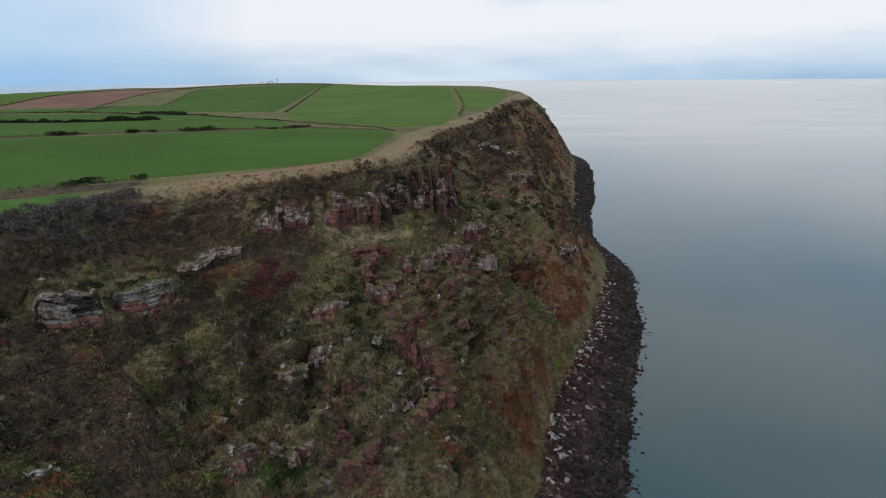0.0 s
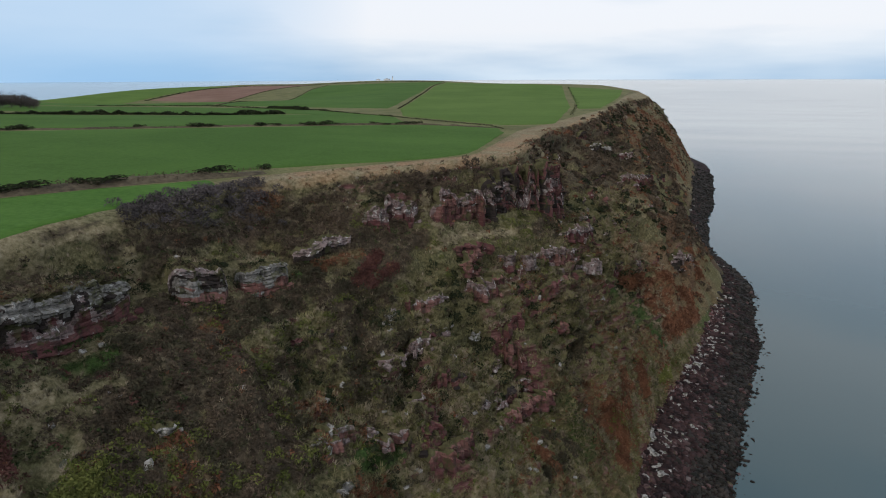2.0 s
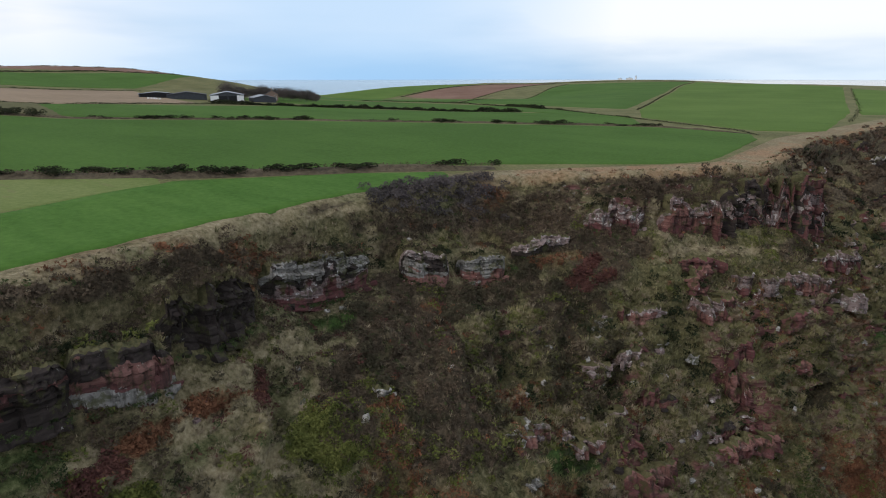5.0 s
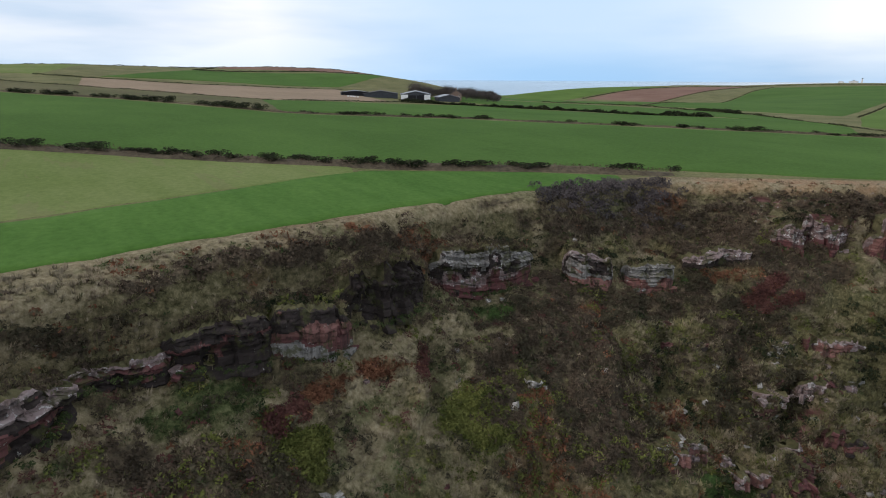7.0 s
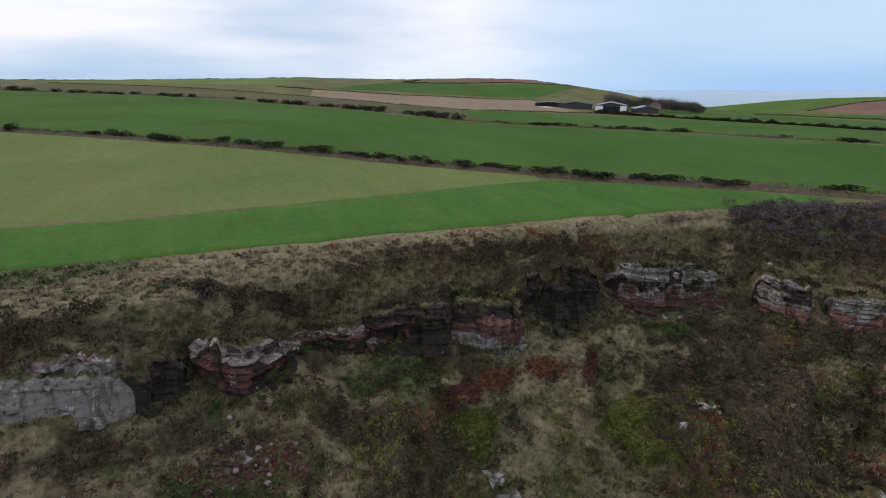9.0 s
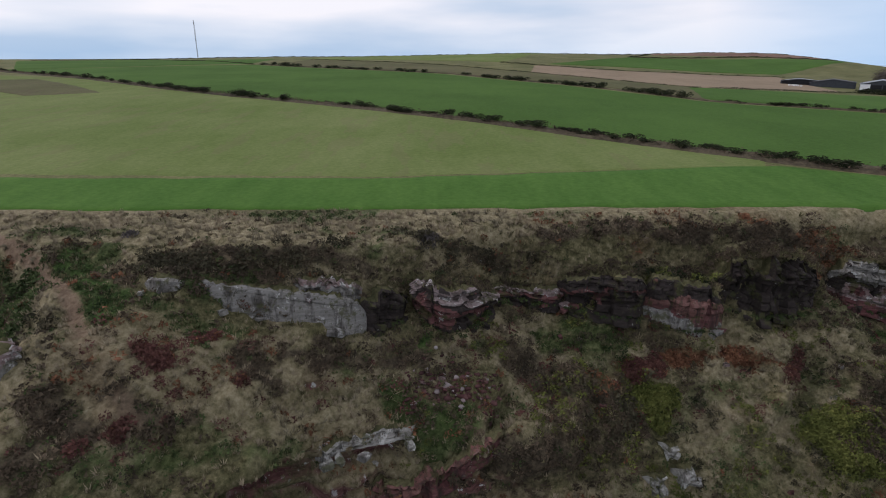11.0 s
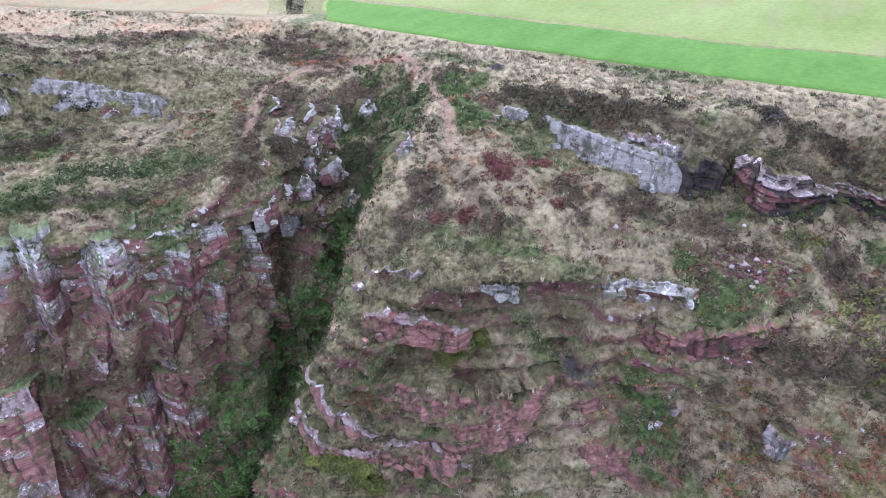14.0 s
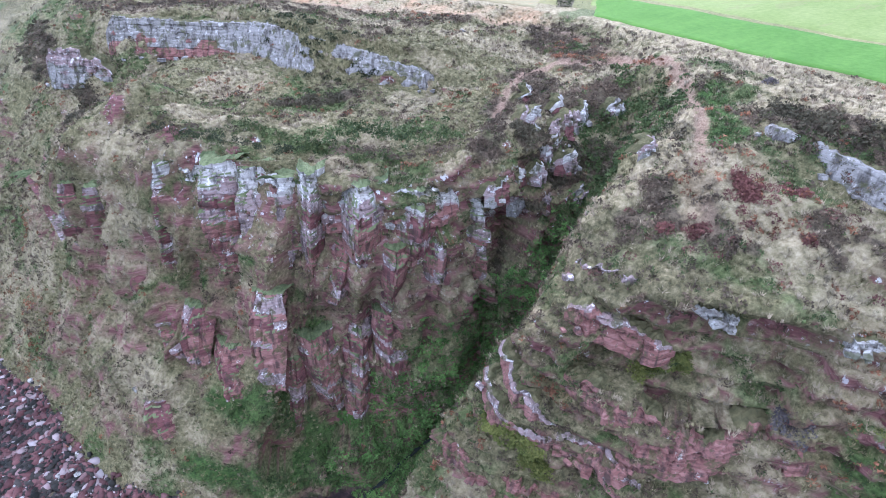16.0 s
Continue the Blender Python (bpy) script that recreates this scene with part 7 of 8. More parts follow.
def bush_row(line, step, size, skip=0.3, spread=1.2, kinds=None, lift=0.0):
    n = int(np.linalg.norm(np.diff(np.array(line, float), axis=0), axis=1).sum() / step)
    pts = along(line, n)
    for i, (x, y) in enumerate(pts):
        gate = vnoise(x / 22, y / 22, 0, 12)
        if random.random() < skip or gate < -0.35:
            continue
        x, y = x + random.uniform(-spread, spread), y + random.uniform(-spread, spread)
        j = min(i + 1, n - 1)
        turn = math.atan2(pts[j][1] - pts[i - 1][1], pts[j][0] - pts[i - 1][0]) if 0 < i < n - 1 else 0.0
        plant(kinds or GORSE, x, y, float(land(x, y)) + lift, random.uniform(*size), random.uniform(1.0, 2.8), turn)


def bank(line, label, width=4.0, height=0.7, mat=None):
    """A low earth bank with rough grass under a hedge."""
    n = int(np.linalg.norm(np.diff(np.array(line, float), axis=0), axis=1).sum() / 2.5)
    p = along(line, n)
    t = unit(np.gradient(p, axis=0))
    side = np.stack([-t[:, 1], t[:, 0]], -1)
    w = np.linspace(-1, 1, 9)
    xy = p[:, None] + side[:, None] * w[None, :, None] * width * 0.5
    hh = height * np.cos(w * 1.57)[None] ** 1.2 * (0.75 + 0.5 * vnoise(p[:, :1] / 5, p[:, 1:2] / 5, w[None] * 2, 14))
    hh = hh * smooth(np.minimum(np.arange(n), np.arange(n)[::-1]), 0, 5)[:, None]
    z = land(xy[..., 0], xy[..., 1]) + hh - 0.1 + 0.3 * (1 - np.abs(w))[None]
    pts = np.concatenate([xy, z[..., None]], -1)
    ob = tagged(new("hedge_bank", grid_mesh("hedge_bank", pts)), label, "bank", kind="structure")
    ob.data.materials.append(mat or M_BANK)
    return ob


M_HEDGE = island_material("hedge_leaf", [(0.0, (0.014, 0.020, 0.008)), (0.5, (0.036, 0.043, 0.018)), (1.0, (0.075, 0.075, 0.036))])
M_BANK = speckled("bank_grass", (0.028, 0.022, 0.014), (0.080, 0.062, 0.040), (0.155, 0.125, 0.080), 0.8, 0.2)


def hedge(line, label, leaves_per_m, size, height, wide=1.2, mat=None, foot=0.0):
    """A continuous hedge of leaf clumps along a plan line."""
    length = np.linalg.norm(np.diff(np.array(line, float), axis=0), axis=1).sum()
    n = int(length * leaves_per_m)
    p = along(line, 4000)[rng.integers(0, 4000, n)]
    p = p + rng.normal(size=(n, 2)) * wide * 0.5
    lump = 0.55 + 0.55 * vnoise(p[:, 0] / 4, p[:, 1] / 4, 0, 15) + 0.25 * vnoise(p[:, 0] / 25, p[:, 1] / 25, 0, 16)
    z = land(p[:, 0], p[:, 1]) + foot + rng.uniform(0, 1, n) ** 0.7 * height * np.clip(lump, 0.12, 1.3)
    c = np.concatenate([p, z[:, None]], -1)
    a, b = unit(rng.normal(size=(n, 3))), unit(rng.normal(size=(n, 3)))
    s = size * rng.uniform(0.6, 1.4, (n, 1))
    v = np.stack([c + a * s, c + b * s, c - (a + b) * 0.6 * s], 1).reshape(-1, 3)
    return tri_mesh("hedge", v, np.arange(len(v)).reshape(-1, 3), mat or M_HEDGE, label, "hedge", kind="")


bank(HEDGE_SEA, "brown grassy bank between two fields", 7.0, 1.0)
bank(HEDGE_FARM, "brown grassy bank below the farm", 3.5, 0.6)
bank(HEDGE_SIDE, "overgrown bank along the side of a meadow", 4.6, 0.9)
bush_row(HEDGE_SEA[:6], 3.6, (0.75, 1.45), 0.34, 1.3, lift=0.7)
bush_row(HEDGE_SEA[5:], 6.0, (1.0, 1.9), 0.4, 1.2, lift=0.7)
bush_row(HEDGE_FARM[1:6], 4.0, (0.8, 1.6), 0.45, 0.8)
bush_row(HEDGE_FARM[5:], 6.0, (1.3, 2.2), 0.35, 1.2)
bush_row(HEDGE_SIDE, 4.5, (0.6, 1.1), 0.3, 1.6)
hedge(HEDGE_SEA, "thin hedge of low thorn and bramble on the bank", 20, 0.24, 0.9, 3.0, M_HEATH, 0.75)
hedge(HEDGE_SIDE, "ragged hedge of gorse and thorn", 26, 0.30, 1.4, 2.2)
hedge(HEDGE_FARM[1:6], "thin hedge below the farm", 6, 0.3, 0.8, 1.0)
hedge([(-157, 330), (-190, 306), (-225, 304), (-300, 272), (-330, 240)], "long dark hedge across the pasture", 70, 0.5, 2.6, 2.0, M_GORSE)
hedge([(-166, 386), (-185, 398), (-210, 402)], "thick dark hedge at a field corner", 60, 0.5, 2.6, 2.5, M_GORSE)
hedge([(-83, 323), (-116, 346), (-157, 385), (-258, 420), (-350, 410)], "low hedge between green fields", 10, 0.5, 1.1, 1.0)
hedge([(-110, 418), (-187, 898), (-262, 1445)], "hedge between two headland fields", 7, 0.37, 0.66, 1.0)
hedge([(-258, 425), (-330, 625), (-500, 1290)], "far hedge on the headland", 8, 0.43, 0.78, 1.0)
hedge([(-498, 862), (-556, 1350)], "hedge beside the ploughed field", 9, 0.50, 0.90, 1.5)
hedge([(-645, 862), (-692, 1300), (-500, 1420), (-262, 1450)], "far field hedge on the skyline", 14, 0.62, 1.56, 1.5)
hedge([(-22, 268), (-30, 284), (-83, 322)], "brown hedge at the foot of a field", 12, 0.31, 0.60, 1.0)
hedge([(11, 372), (20, 521), (20, 900)], "scrubby edge of a clifftop field", 3, 0.3, 0.8, 1.6)
hedge([(-322, 143), (-438, 64), (-520, 0), (-700, -150)], "hedge above the rough pasture", 10, 0.43, 0.90, 1.3)
hedge([(-332, 240), (-321, 149)], "hedge at the stubble field's foot", 14, 0.37, 0.96, 1.3)
hedge([(-475, 280), (-471, 150), (-510, 82), (-540, 55)], "hedge between stubble and grass", 16, 0.43, 1.08, 1.3)
hedge([(-618, 455), (-655, 345), (-645, 205), (-700, 245)], "dark hedge below the hilltop field", 20, 0.50, 1.44, 1.5)
hedge([(-540, 640), (-640, 540), (-735, 400), (-740, 250), (-760, 100), (-900, -120), (-870, -330), (-900, -600)], "hedge along the skyline", 12, 0.62, 1.44, 2.0)
hedge([(-560, -175), (-640, -240), (-800, -400)], "hedge on the upper pasture", 10, 0.50, 1.08, 1.5)

TOP_PTS = SHEET[(VV > 0.5) & (VV < 4.2)]
TOP_Z = TOP_PTS[:, 2]
TOP_TREE = KDTree(len(TOP_PTS))
for i, q in enumerate(TOP_PTS):
    TOP_TREE.insert((q[0], q[1], 0), i)
TOP_TREE.balance()


# bare thorn thicket on the rim and shrubs over the crags
def thicket(line, count, label, name, mat, radius, leaves, leaf, spread, category="thicket"):
    pts = along(line, 400)[rng.integers(0, 400, count)] + rng.normal(size=(count, 2)) * spread
    z = []
    for q in pts:
        near = TOP_TREE.find_n((q[0], q[1], 0), 6)
        z.append(max(TOP_Z[i] for _, i, _ in near))
    p = np.concatenate([pts, np.array(z)[:, None]], -1)
    p = p[p[:, 2] > 0]
    ob = clumps(name, p, np.tile([0, 0, 1.0], (len(p), 1)), mat, label, category, leaves=leaves, radius=radius, leaf=leaf, flat=0.9)
    return ob


thicket([(-68, 84), (-67, 95), (-64, 107), (-60, 114)], 170, "leafless purple-brown thorn thicket on the rim", "thorn_thicket", M_TWIG, (0.8, 1.9), 110, 0.13, 1.9)
thicket([(-66, 66), (-66, 74), (-66, 80)], 26, "dark gorse above the layered crag", "gorse_scrub", M_GORSE, (0.7, 1.3), 60, 0.16, 1.0, "scrub")
thicket([(-56, -45), (-54, -38), (-52.5, -31), (-54.5, -26), (-55, -19)], 64, "dark gorse and heather above the grey slab", "gorse_scrub", M_SCRUB, (0.4, 1.5), 60, 0.16, 1.5, "scrub")
thicket([(-61, -9), (-60, -5), (-61, -1)], 26, "dark scrub over the red block", "gorse_scrub", M_SCRUB, (0.7, 1.4), 60, 0.16, 0.9, "scrub")
thicket([(-60.4, -7.6), (-60.0, -6.8)], 7, "round purple-grey bare thorn bush", "thorn_bush", M_TWIG, (0.9, 1.5), 90, 0.13, 0.4, "bush")
thicket([(-61.8, -47.6), (-61.0, -46.8)], 5, "small round bare thorn bush at the path", "thorn_bush", M_TWIG, (0.7, 1.1), 90, 0.12, 0.3, "bush")
thicket([(-36, 121), (-30, 130), (-20, 142), (-12, 156)], 130, "dark heather scrub hanging over the rim", "rim_scrub", M_HEATH, (0.7, 1.5), 60, 0.17, 1.6, "scrub")
thicket([(-40, 118), (-50, 112), (-58, 104)], 60, "dark heather scrub below the path notch", "rim_scrub", M_HEATH, (0.7, 1.4), 60, 0.17, 2.2, "scrub")
thicket([(-66, 20), (-66, 40), (-68, 55)], 90, "olive and brown scrub over the rock band", "rim_scrub", M_HEATH, (0.6, 1.3), 50, 0.16, 1.6, "scrub")
thicket([(-5, -91), (-12, -88), (-18, -82), (-28, -80)], 80, "dense green scrub on the ravine shelf", "green_scrub", M_LEAF, (0.7, 1.5), 60, 0.16, 2.2, "scrub")
thicket([(-30, -113), (-22, -125), (-16, -146), (0, -160)], 80, "dark scrub along the top of the quarry", "gorse_scrub", M_GORSE, (0.7, 1.5), 50, 0.18, 1.6, "scrub")
thicket([(-43, -34), (-40, -35), (-36, -33)], 22, "dark red shrubs on the spur terrace", "red_scrub", M_RED, (0.5, 1.0), 60, 0.13, 1.6, "scrub")

for foot_line, cnt in (([(-67, 55), (-66, 63), (-64.5, 72)], 40), ([(-61.5, 80), (-57, 88), (-51, 97)], 46), ([(-55.6, -8), (-57, -2)], 18), ([(-63.5, 24), (-61.6, 35)], 34), ([(-64.5, 36), (-64, 45)], 30),
                       ([(15, -108), (5, -95), (-2, -84)], 50), ([(-5, -82.5), (-14, -75), (-22, -73.5)], 40), ([(-27, 132), (-18, 143), (-8, 158), (0, 172)], 60), ([(-40, 121), (-31, 129)], 30)):
    thicket(foot_line, cnt, "scrub draped over the top of a crag", "crag_scrub", random.choice([M_HEATH, M_HEATH, M_GORSE]), (0.45, 1.0), 46, 0.15, 0.7, "scrub")

# heather, grass and brambles hanging over the crags and growing at their feet
OVER = {"heath": [], "olive": [], "feet": []}
for _label, foot, heights, _kinds, _shape in RIM_CRAGS:
    f = np.array(foot, float)
    run = np.r_[0, np.cumsum(np.linalg.norm(np.diff(f[:, :2], axis=0), axis=1))]
    out = unit(np.array([12, -3.0]) - f[:, :2].mean(axis=0))
    for key, per, lo, hi in (("heath", 4.2, 0.1, 2.8), ("olive", 5.0, -0.2, 2.6), ("feet", 2.0, -2.2, -0.4)):
        k = int(run[-1] * per)
        at = rng.uniform(0, run[-1], k)
        gate = vnoise(at / 3.0, 0, len(OVER[key]) * 0.37, 41)
        at = at[gate > -0.25]
        back = rng.uniform(lo, hi, len(at))
        q = np.stack([np.interp(at, run, f[:, c]) for c in range(3)], -1)
        q[:, :2] -= out * back[:, None]
        q[:, 2] += np.interp(at, run, heights) - 0.25 + 0.2 * back if key != "feet" else 0.0
        OVER[key].append(q)
OVER = {k: np.concatenate(v) for k, v in OVER.items()}
UPWARD = {k: np.tile([0, 0, 1.0], (len(v), 1)) for k, v in OVER.items()}
clumps("hanging_heather", OVER["heath"], UPWARD["heath"], M_HEATH, "dark heather hanging over the crags", "heather", leaves=40, leaf=0.16, radius=(0.35, 0.8))
tussocks("hanging_grass", OVER["olive"], UPWARD["olive"], M_OLIVE, "olive grass drooping over the crags", "grass", blades=16, length=(0.5, 1.0))
clumps("crag_foot_brambles", OVER["feet"], UPWARD["feet"], M_LEAF, "brambles at the foot of the crags", "bramble", leaves=30, leaf=0.15, radius=(0.3, 0.7))
bush = np.array([(-32.6, -18.8, 56.4)]) + rng.normal(size=(16, 3)) * np.array([0.9, 0.9, 0.8]) + np.array([0, 0, 1.2])
clumps("thorn_bush", bush, np.tile([0, 0, 1.0], (16, 1)), M_TWIG, "tall purple-grey bare thorn bush on the spur", "bush", leaves=90, leaf=0.13, radius=(0.6, 1.2))


# ---- shore: boulders ----
M_BOULDER = stone_material("shore_boulder", [(0.28, (0.034, 0.020, 0.019)), (0.48, (0.088, 0.048, 0.045)), (0.64, (0.135, 0.086, 0.082)), (0.80, (0.24, 0.19, 0.185))], (0.40, 0.36, 0.34), 0.30)
M_WEED = island_material("weedy_boulder", [(0.0, (0.006, 0.006, 0.005)), (0.5, (0.016, 0.016, 0.012)), (1.0, (0.050, 0.040, 0.034))], 0.7, False)
M_SHINGLE = island_material("red_shingle", [(0.0, (0.008, 0.006, 0.006)), (0.5, (0.030, 0.018, 0.017)), (0.95, (0.075, 0.042, 0.040)), (1.0, (0.26, 0.22, 0.21))], 0.9, False)

M_REDSHINGLE = island_material("red_white_shingle", [(0.0, (0.03, 0.014, 0.014)), (0.5, (0.095, 0.040, 0.038)), (0.80, (0.15, 0.075, 0.070)), (1.0, (0.48, 0.45, 0.43))], 0.9, False)


def boulder_mesh(name, mat, seed, sub=2):
    r = random.Random(seed)
    bm = bmesh.new()
    bmesh.ops.create_icosphere(bm, subdivisions=sub, radius=0.5)
    for v in bm.verts:
        d = v.co.normalized()
        k = 1 + 0.35 * noise.noise(d * 1.6 + Vector((seed * 3.1, 0, 0))) + 0.14 * noise.noise(d * 4.2 + Vector((0, seed * 1.7, 0)))
        c = max(abs(d.x), abs(d.y), abs(d.z))
        v.co = d * 0.5 * k * (0.62 + 0.45 / (c + 0.35) * 0.5)
    me = bpy.data.meshes.new(name)
    bm.to_mesh(me)
    bm.free()
    me.materials.append(mat)
    return me


BOULDER = {"red": [boulder_mesh("boulder", M_BOULDER, k) for k in range(5)], "pale": [boulder_mesh("boulder", M_WHITESTONE, 20 + k) for k in range(4)]}
SHORE = beach * smooth(Z, -0.4, 0.2) * (band(SV, 2.5, 8.6, 0.4) * (0.3 + 0.7 * smooth(SV, 4.5, 6)) + 1.4 * band(SV, 19.4, 24.2, 0.3))
p, n = sown(295, SHORE * smooth(VV, 8.4, 8.9) * (1 - 0.6 * smooth(VV, 9.3, 9.8)))
for q in p:
    inner = q[2] > 3.6
    ob = new("boulder", random.choice(BOULDER["pale" if inner and random.random() < 0.7 or q[1] < -80 and random.random() < 0.45 else "red"]))
    s = random.uniform(0.9, 2.3)
    ob.location = Vector(q) + Vector((0, 0, 0.15 * s))
    ob.rotation_euler = (random.uniform(-0.3, 0.3), random.uniform(-0.3, 0.3), random.uniform(0, 6))
    ob.scale = (s * random.uniform(1, 1.5), s, s * random.uniform(0.5, 0.8))
    tagged(ob, "large sandstone boulder lying on the stony shore", "boulder", group="shore boulders")


def pebbles(name, p, size, mat, label):
    """Angular stones of eight to twenty facets, joined."""
    t = (1 + 5 ** 0.5) / 2
    ico = np.array([(-1, t, 0), (1, t, 0), (-1, -t, 0), (1, -t, 0), (0, -1, t), (0, 1, t), (0, -1, -t), (0, 1, -t), (t, 0, -1), (t, 0, 1), (-t, 0, -1), (-t, 0, 1)]) / 1.9
    tri = np.array([(0, 11, 5), (0, 5, 1), (0, 1, 7), (0, 7, 10), (0, 10, 11), (1, 5, 9), (5, 11, 4), (11, 10, 2), (10, 7, 6), (7, 1, 8), (3, 9, 4), (3, 4, 2), (3, 2, 6), (3, 6, 8), (3, 8, 9), (4, 9, 5), (2, 4, 11), (6, 2, 10), (8, 6, 7), (9, 8, 1)])
    k = len(p)
    s = size[0] * (size[1] / size[0]) ** (rng.uniform(0, 1, k) ** 1.8)
    v = ico[None] * (1 + 0.35 * rng.normal(size=(k, 12, 1)).clip(-1, 1)) * 0.5
    v = v * np.stack([rng.uniform(0.9, 1.7, k), rng.uniform(0.8, 1.1, k), rng.uniform(0.45, 0.8, k)], -1)[:, None] * s[:, None, None]
    a = rng.uniform(0, 6.28, k)
    ca, sa = np.cos(a)[:, None], np.sin(a)[:, None]
    v = np.stack([v[..., 0] * ca - v[..., 1] * sa, v[..., 0] * sa + v[..., 1] * ca, v[..., 2]], -1) + p[:, None] + np.array([0, 0, 0.1])
    f = tri[None] + (np.arange(k) * 12)[:, None, None]
    return tri_mesh(name, v.reshape(-1, 3), f.reshape(-1, 3), mat, label, "boulders")


p, n = sown(5200, SHORE * (Y < -60) * smooth(VV, 8.6, 9.2))
pebbles("south_shore_stones", p, (0.6, 2.2), M_REDSHINGLE, "dark red and white stones below the ravine")
p, n = sown(9000, SHORE * (Y > -60) * (1 - smooth(VV, 9.6, 10.0)) * smooth(VV, 8.6, 9.2))
pebbles("shore_stones", p, (0.6, 2.5), M_SHINGLE, "red-brown stones covering the upper shore")
p, n = sown(4200, SHORE * (Y > -60) * band(VV, 8.5, 9.3, 0.15) * band(SV, 4.6, 8.6, 0.3))
pebbles("red_scree", p, (0.5, 1.5), M_REDSHINGLE, "red and white scree at the foot of the slope")
p, n = sown(240, SHORE * (Y > -60) * band(VV, 8.7, 9.3, 0.15) * smooth(fbm(X / 12, Y / 12, 0, 2, 311), -0.1, 0.3))
pebbles("pale_shore_blocks", p, (1.0, 2.8), M_WHITESTONE, "pale fallen blocks along the top of the shore")
p, n = sown(2600, beach * band(SV, 1.5, 4.6, 0.3) * smooth(Z, -0.4, 0.2))
pebbles("headland_shore_stones", p, (1.0, 3.4), M_WEED, "dark boulders below the far headland")
p, n = sown(14000, SHORE * smooth(VV, 9.25, 9.65))
pebbles("weedy_stones", p, (0.5, 2.0), M_WEED, "black weed-covered stones at the waterline")
p, n = sown(240, near_line([(-46.8, -7.8), (-48.6, -4.6), (-48.0, -0.6)], 3.0) * (VV > 3.2))
pebbles("scree", p, (0.3, 0.9), M_REDSHINGLE, "patch of red and white scree on the terrace")
skerry = sown(220, band(SV, 3.5, 8.6, 0.4) * smooth(Z, -1.6, -0.6) * (1 - smooth(Z, -0.5, 0.0)))[0]
skerry[:, 2] = np.maximum(skerry[:, 2], -0.25)
pebbles("awash_stones", skerry, (0.6, 1.8), M_WEED, "black stones just breaking the calm water")


# ---- farm, lighthouse, mast ----
def plain(name, col, rough=0.7, var=0.25, scale=0.8):
    return speckled(name, tuple(c * (1 - var) for c in col), col, tuple(min(1, c * (1 + var)) for c in col), scale, 0.0, rough)


M_SHEET = plain("grey_roof_sheet", (0.30, 0.31, 0.33))
M_DARKSIDE = plain("dark_cladding", (0.055, 0.06, 0.068))
M_WHITE = plain("white_paint", (0.72, 0.72, 0.72), 0.6, 0.08)
# colour of flat panels that stand for the shade inside open barn bays
M_BAYSHADE = plain("bay_shade", (0.018, 0.018, 0.02))
M_BRICK = plain("brown_stone_wall", (0.22, 0.15, 0.115))
M_SLATE = plain("slate_roof", (0.09, 0.085, 0.09))
M_STEEL = plain("galvanised_steel", (0.25, 0.26, 0.27), 0.5)
M_GLASS = plain("dark_glass", (0.03, 0.035, 0.04), 0.15)


def part(name, bm, mat, parent, label=""):
    me = bpy.data.meshes.new(name)
    bmesh.ops.recalc_face_normals(bm, faces=bm.faces[:])
    bm.to_mesh(me)
    bm.free()
    me.materials.append(mat)
    ob = new(name, me)
    ob.parent = parent
    if label:
        ob["label"] = label
    return ob


def box(x0, y0, z0, x1, y1, z1):
    bm = bmesh.new()
    bmesh.ops.create_cube(bm, size=1.0)
    for v in bm.verts:
        v.co = Vector((x0 + (v.co.x + 0.5) * (x1 - x0), y0 + (v.co.y + 0.5) * (y1 - y0), z0 + (v.co.z + 0.5) * (z1 - z0)))
    return bm


def gable(w, d, eave, ridge, over=0.4, thick=0.25):
    """A pitched roof slab, ridge along y."""
    bm = bmesh.new()
    xs = [(-w / 2 - over, eave - 0.1), (0, ridge), (w / 2 + over, eave - 0.1)]
    rings = []
    for y in (-d / 2 - over, d / 2 + over):
        rings.append([bm.verts.new((x, y, z)) for x, z in xs] + [bm.verts.new((x, y, z - thick)) for x, z in reversed(xs)])
    a, b = rings
    for i in range(6):
        bm.faces.new((a[i], a[(i + 1) % 6], b[(i + 1) % 6], b[i]))
    bm.faces.new(a)
    bm.faces.new(list(reversed(b)))
    return bm


def walls(w, d, eave, ridge):
    bm = bmesh.new()
    prof = [(-w / 2, -1.5), (w / 2, -1.5), (w / 2, eave), (0, ridge - 0.25), (-w / 2, eave)]
    a = [bm.verts.new((x, -d / 2, z)) for x, z in prof]
    b = [bm.verts.new((x, d / 2, z)) for x, z in prof]
    for i in range(5):
        bm.faces.new((a[i], a[(i + 1) % 5], b[(i + 1) % 5], b[i]))
    bm.faces.new(a)
    bm.faces.new(list(reversed(b)))
    return bm


def facing(x, y):
    return math.degrees(math.atan2(y + 3, x - 4)) - 90


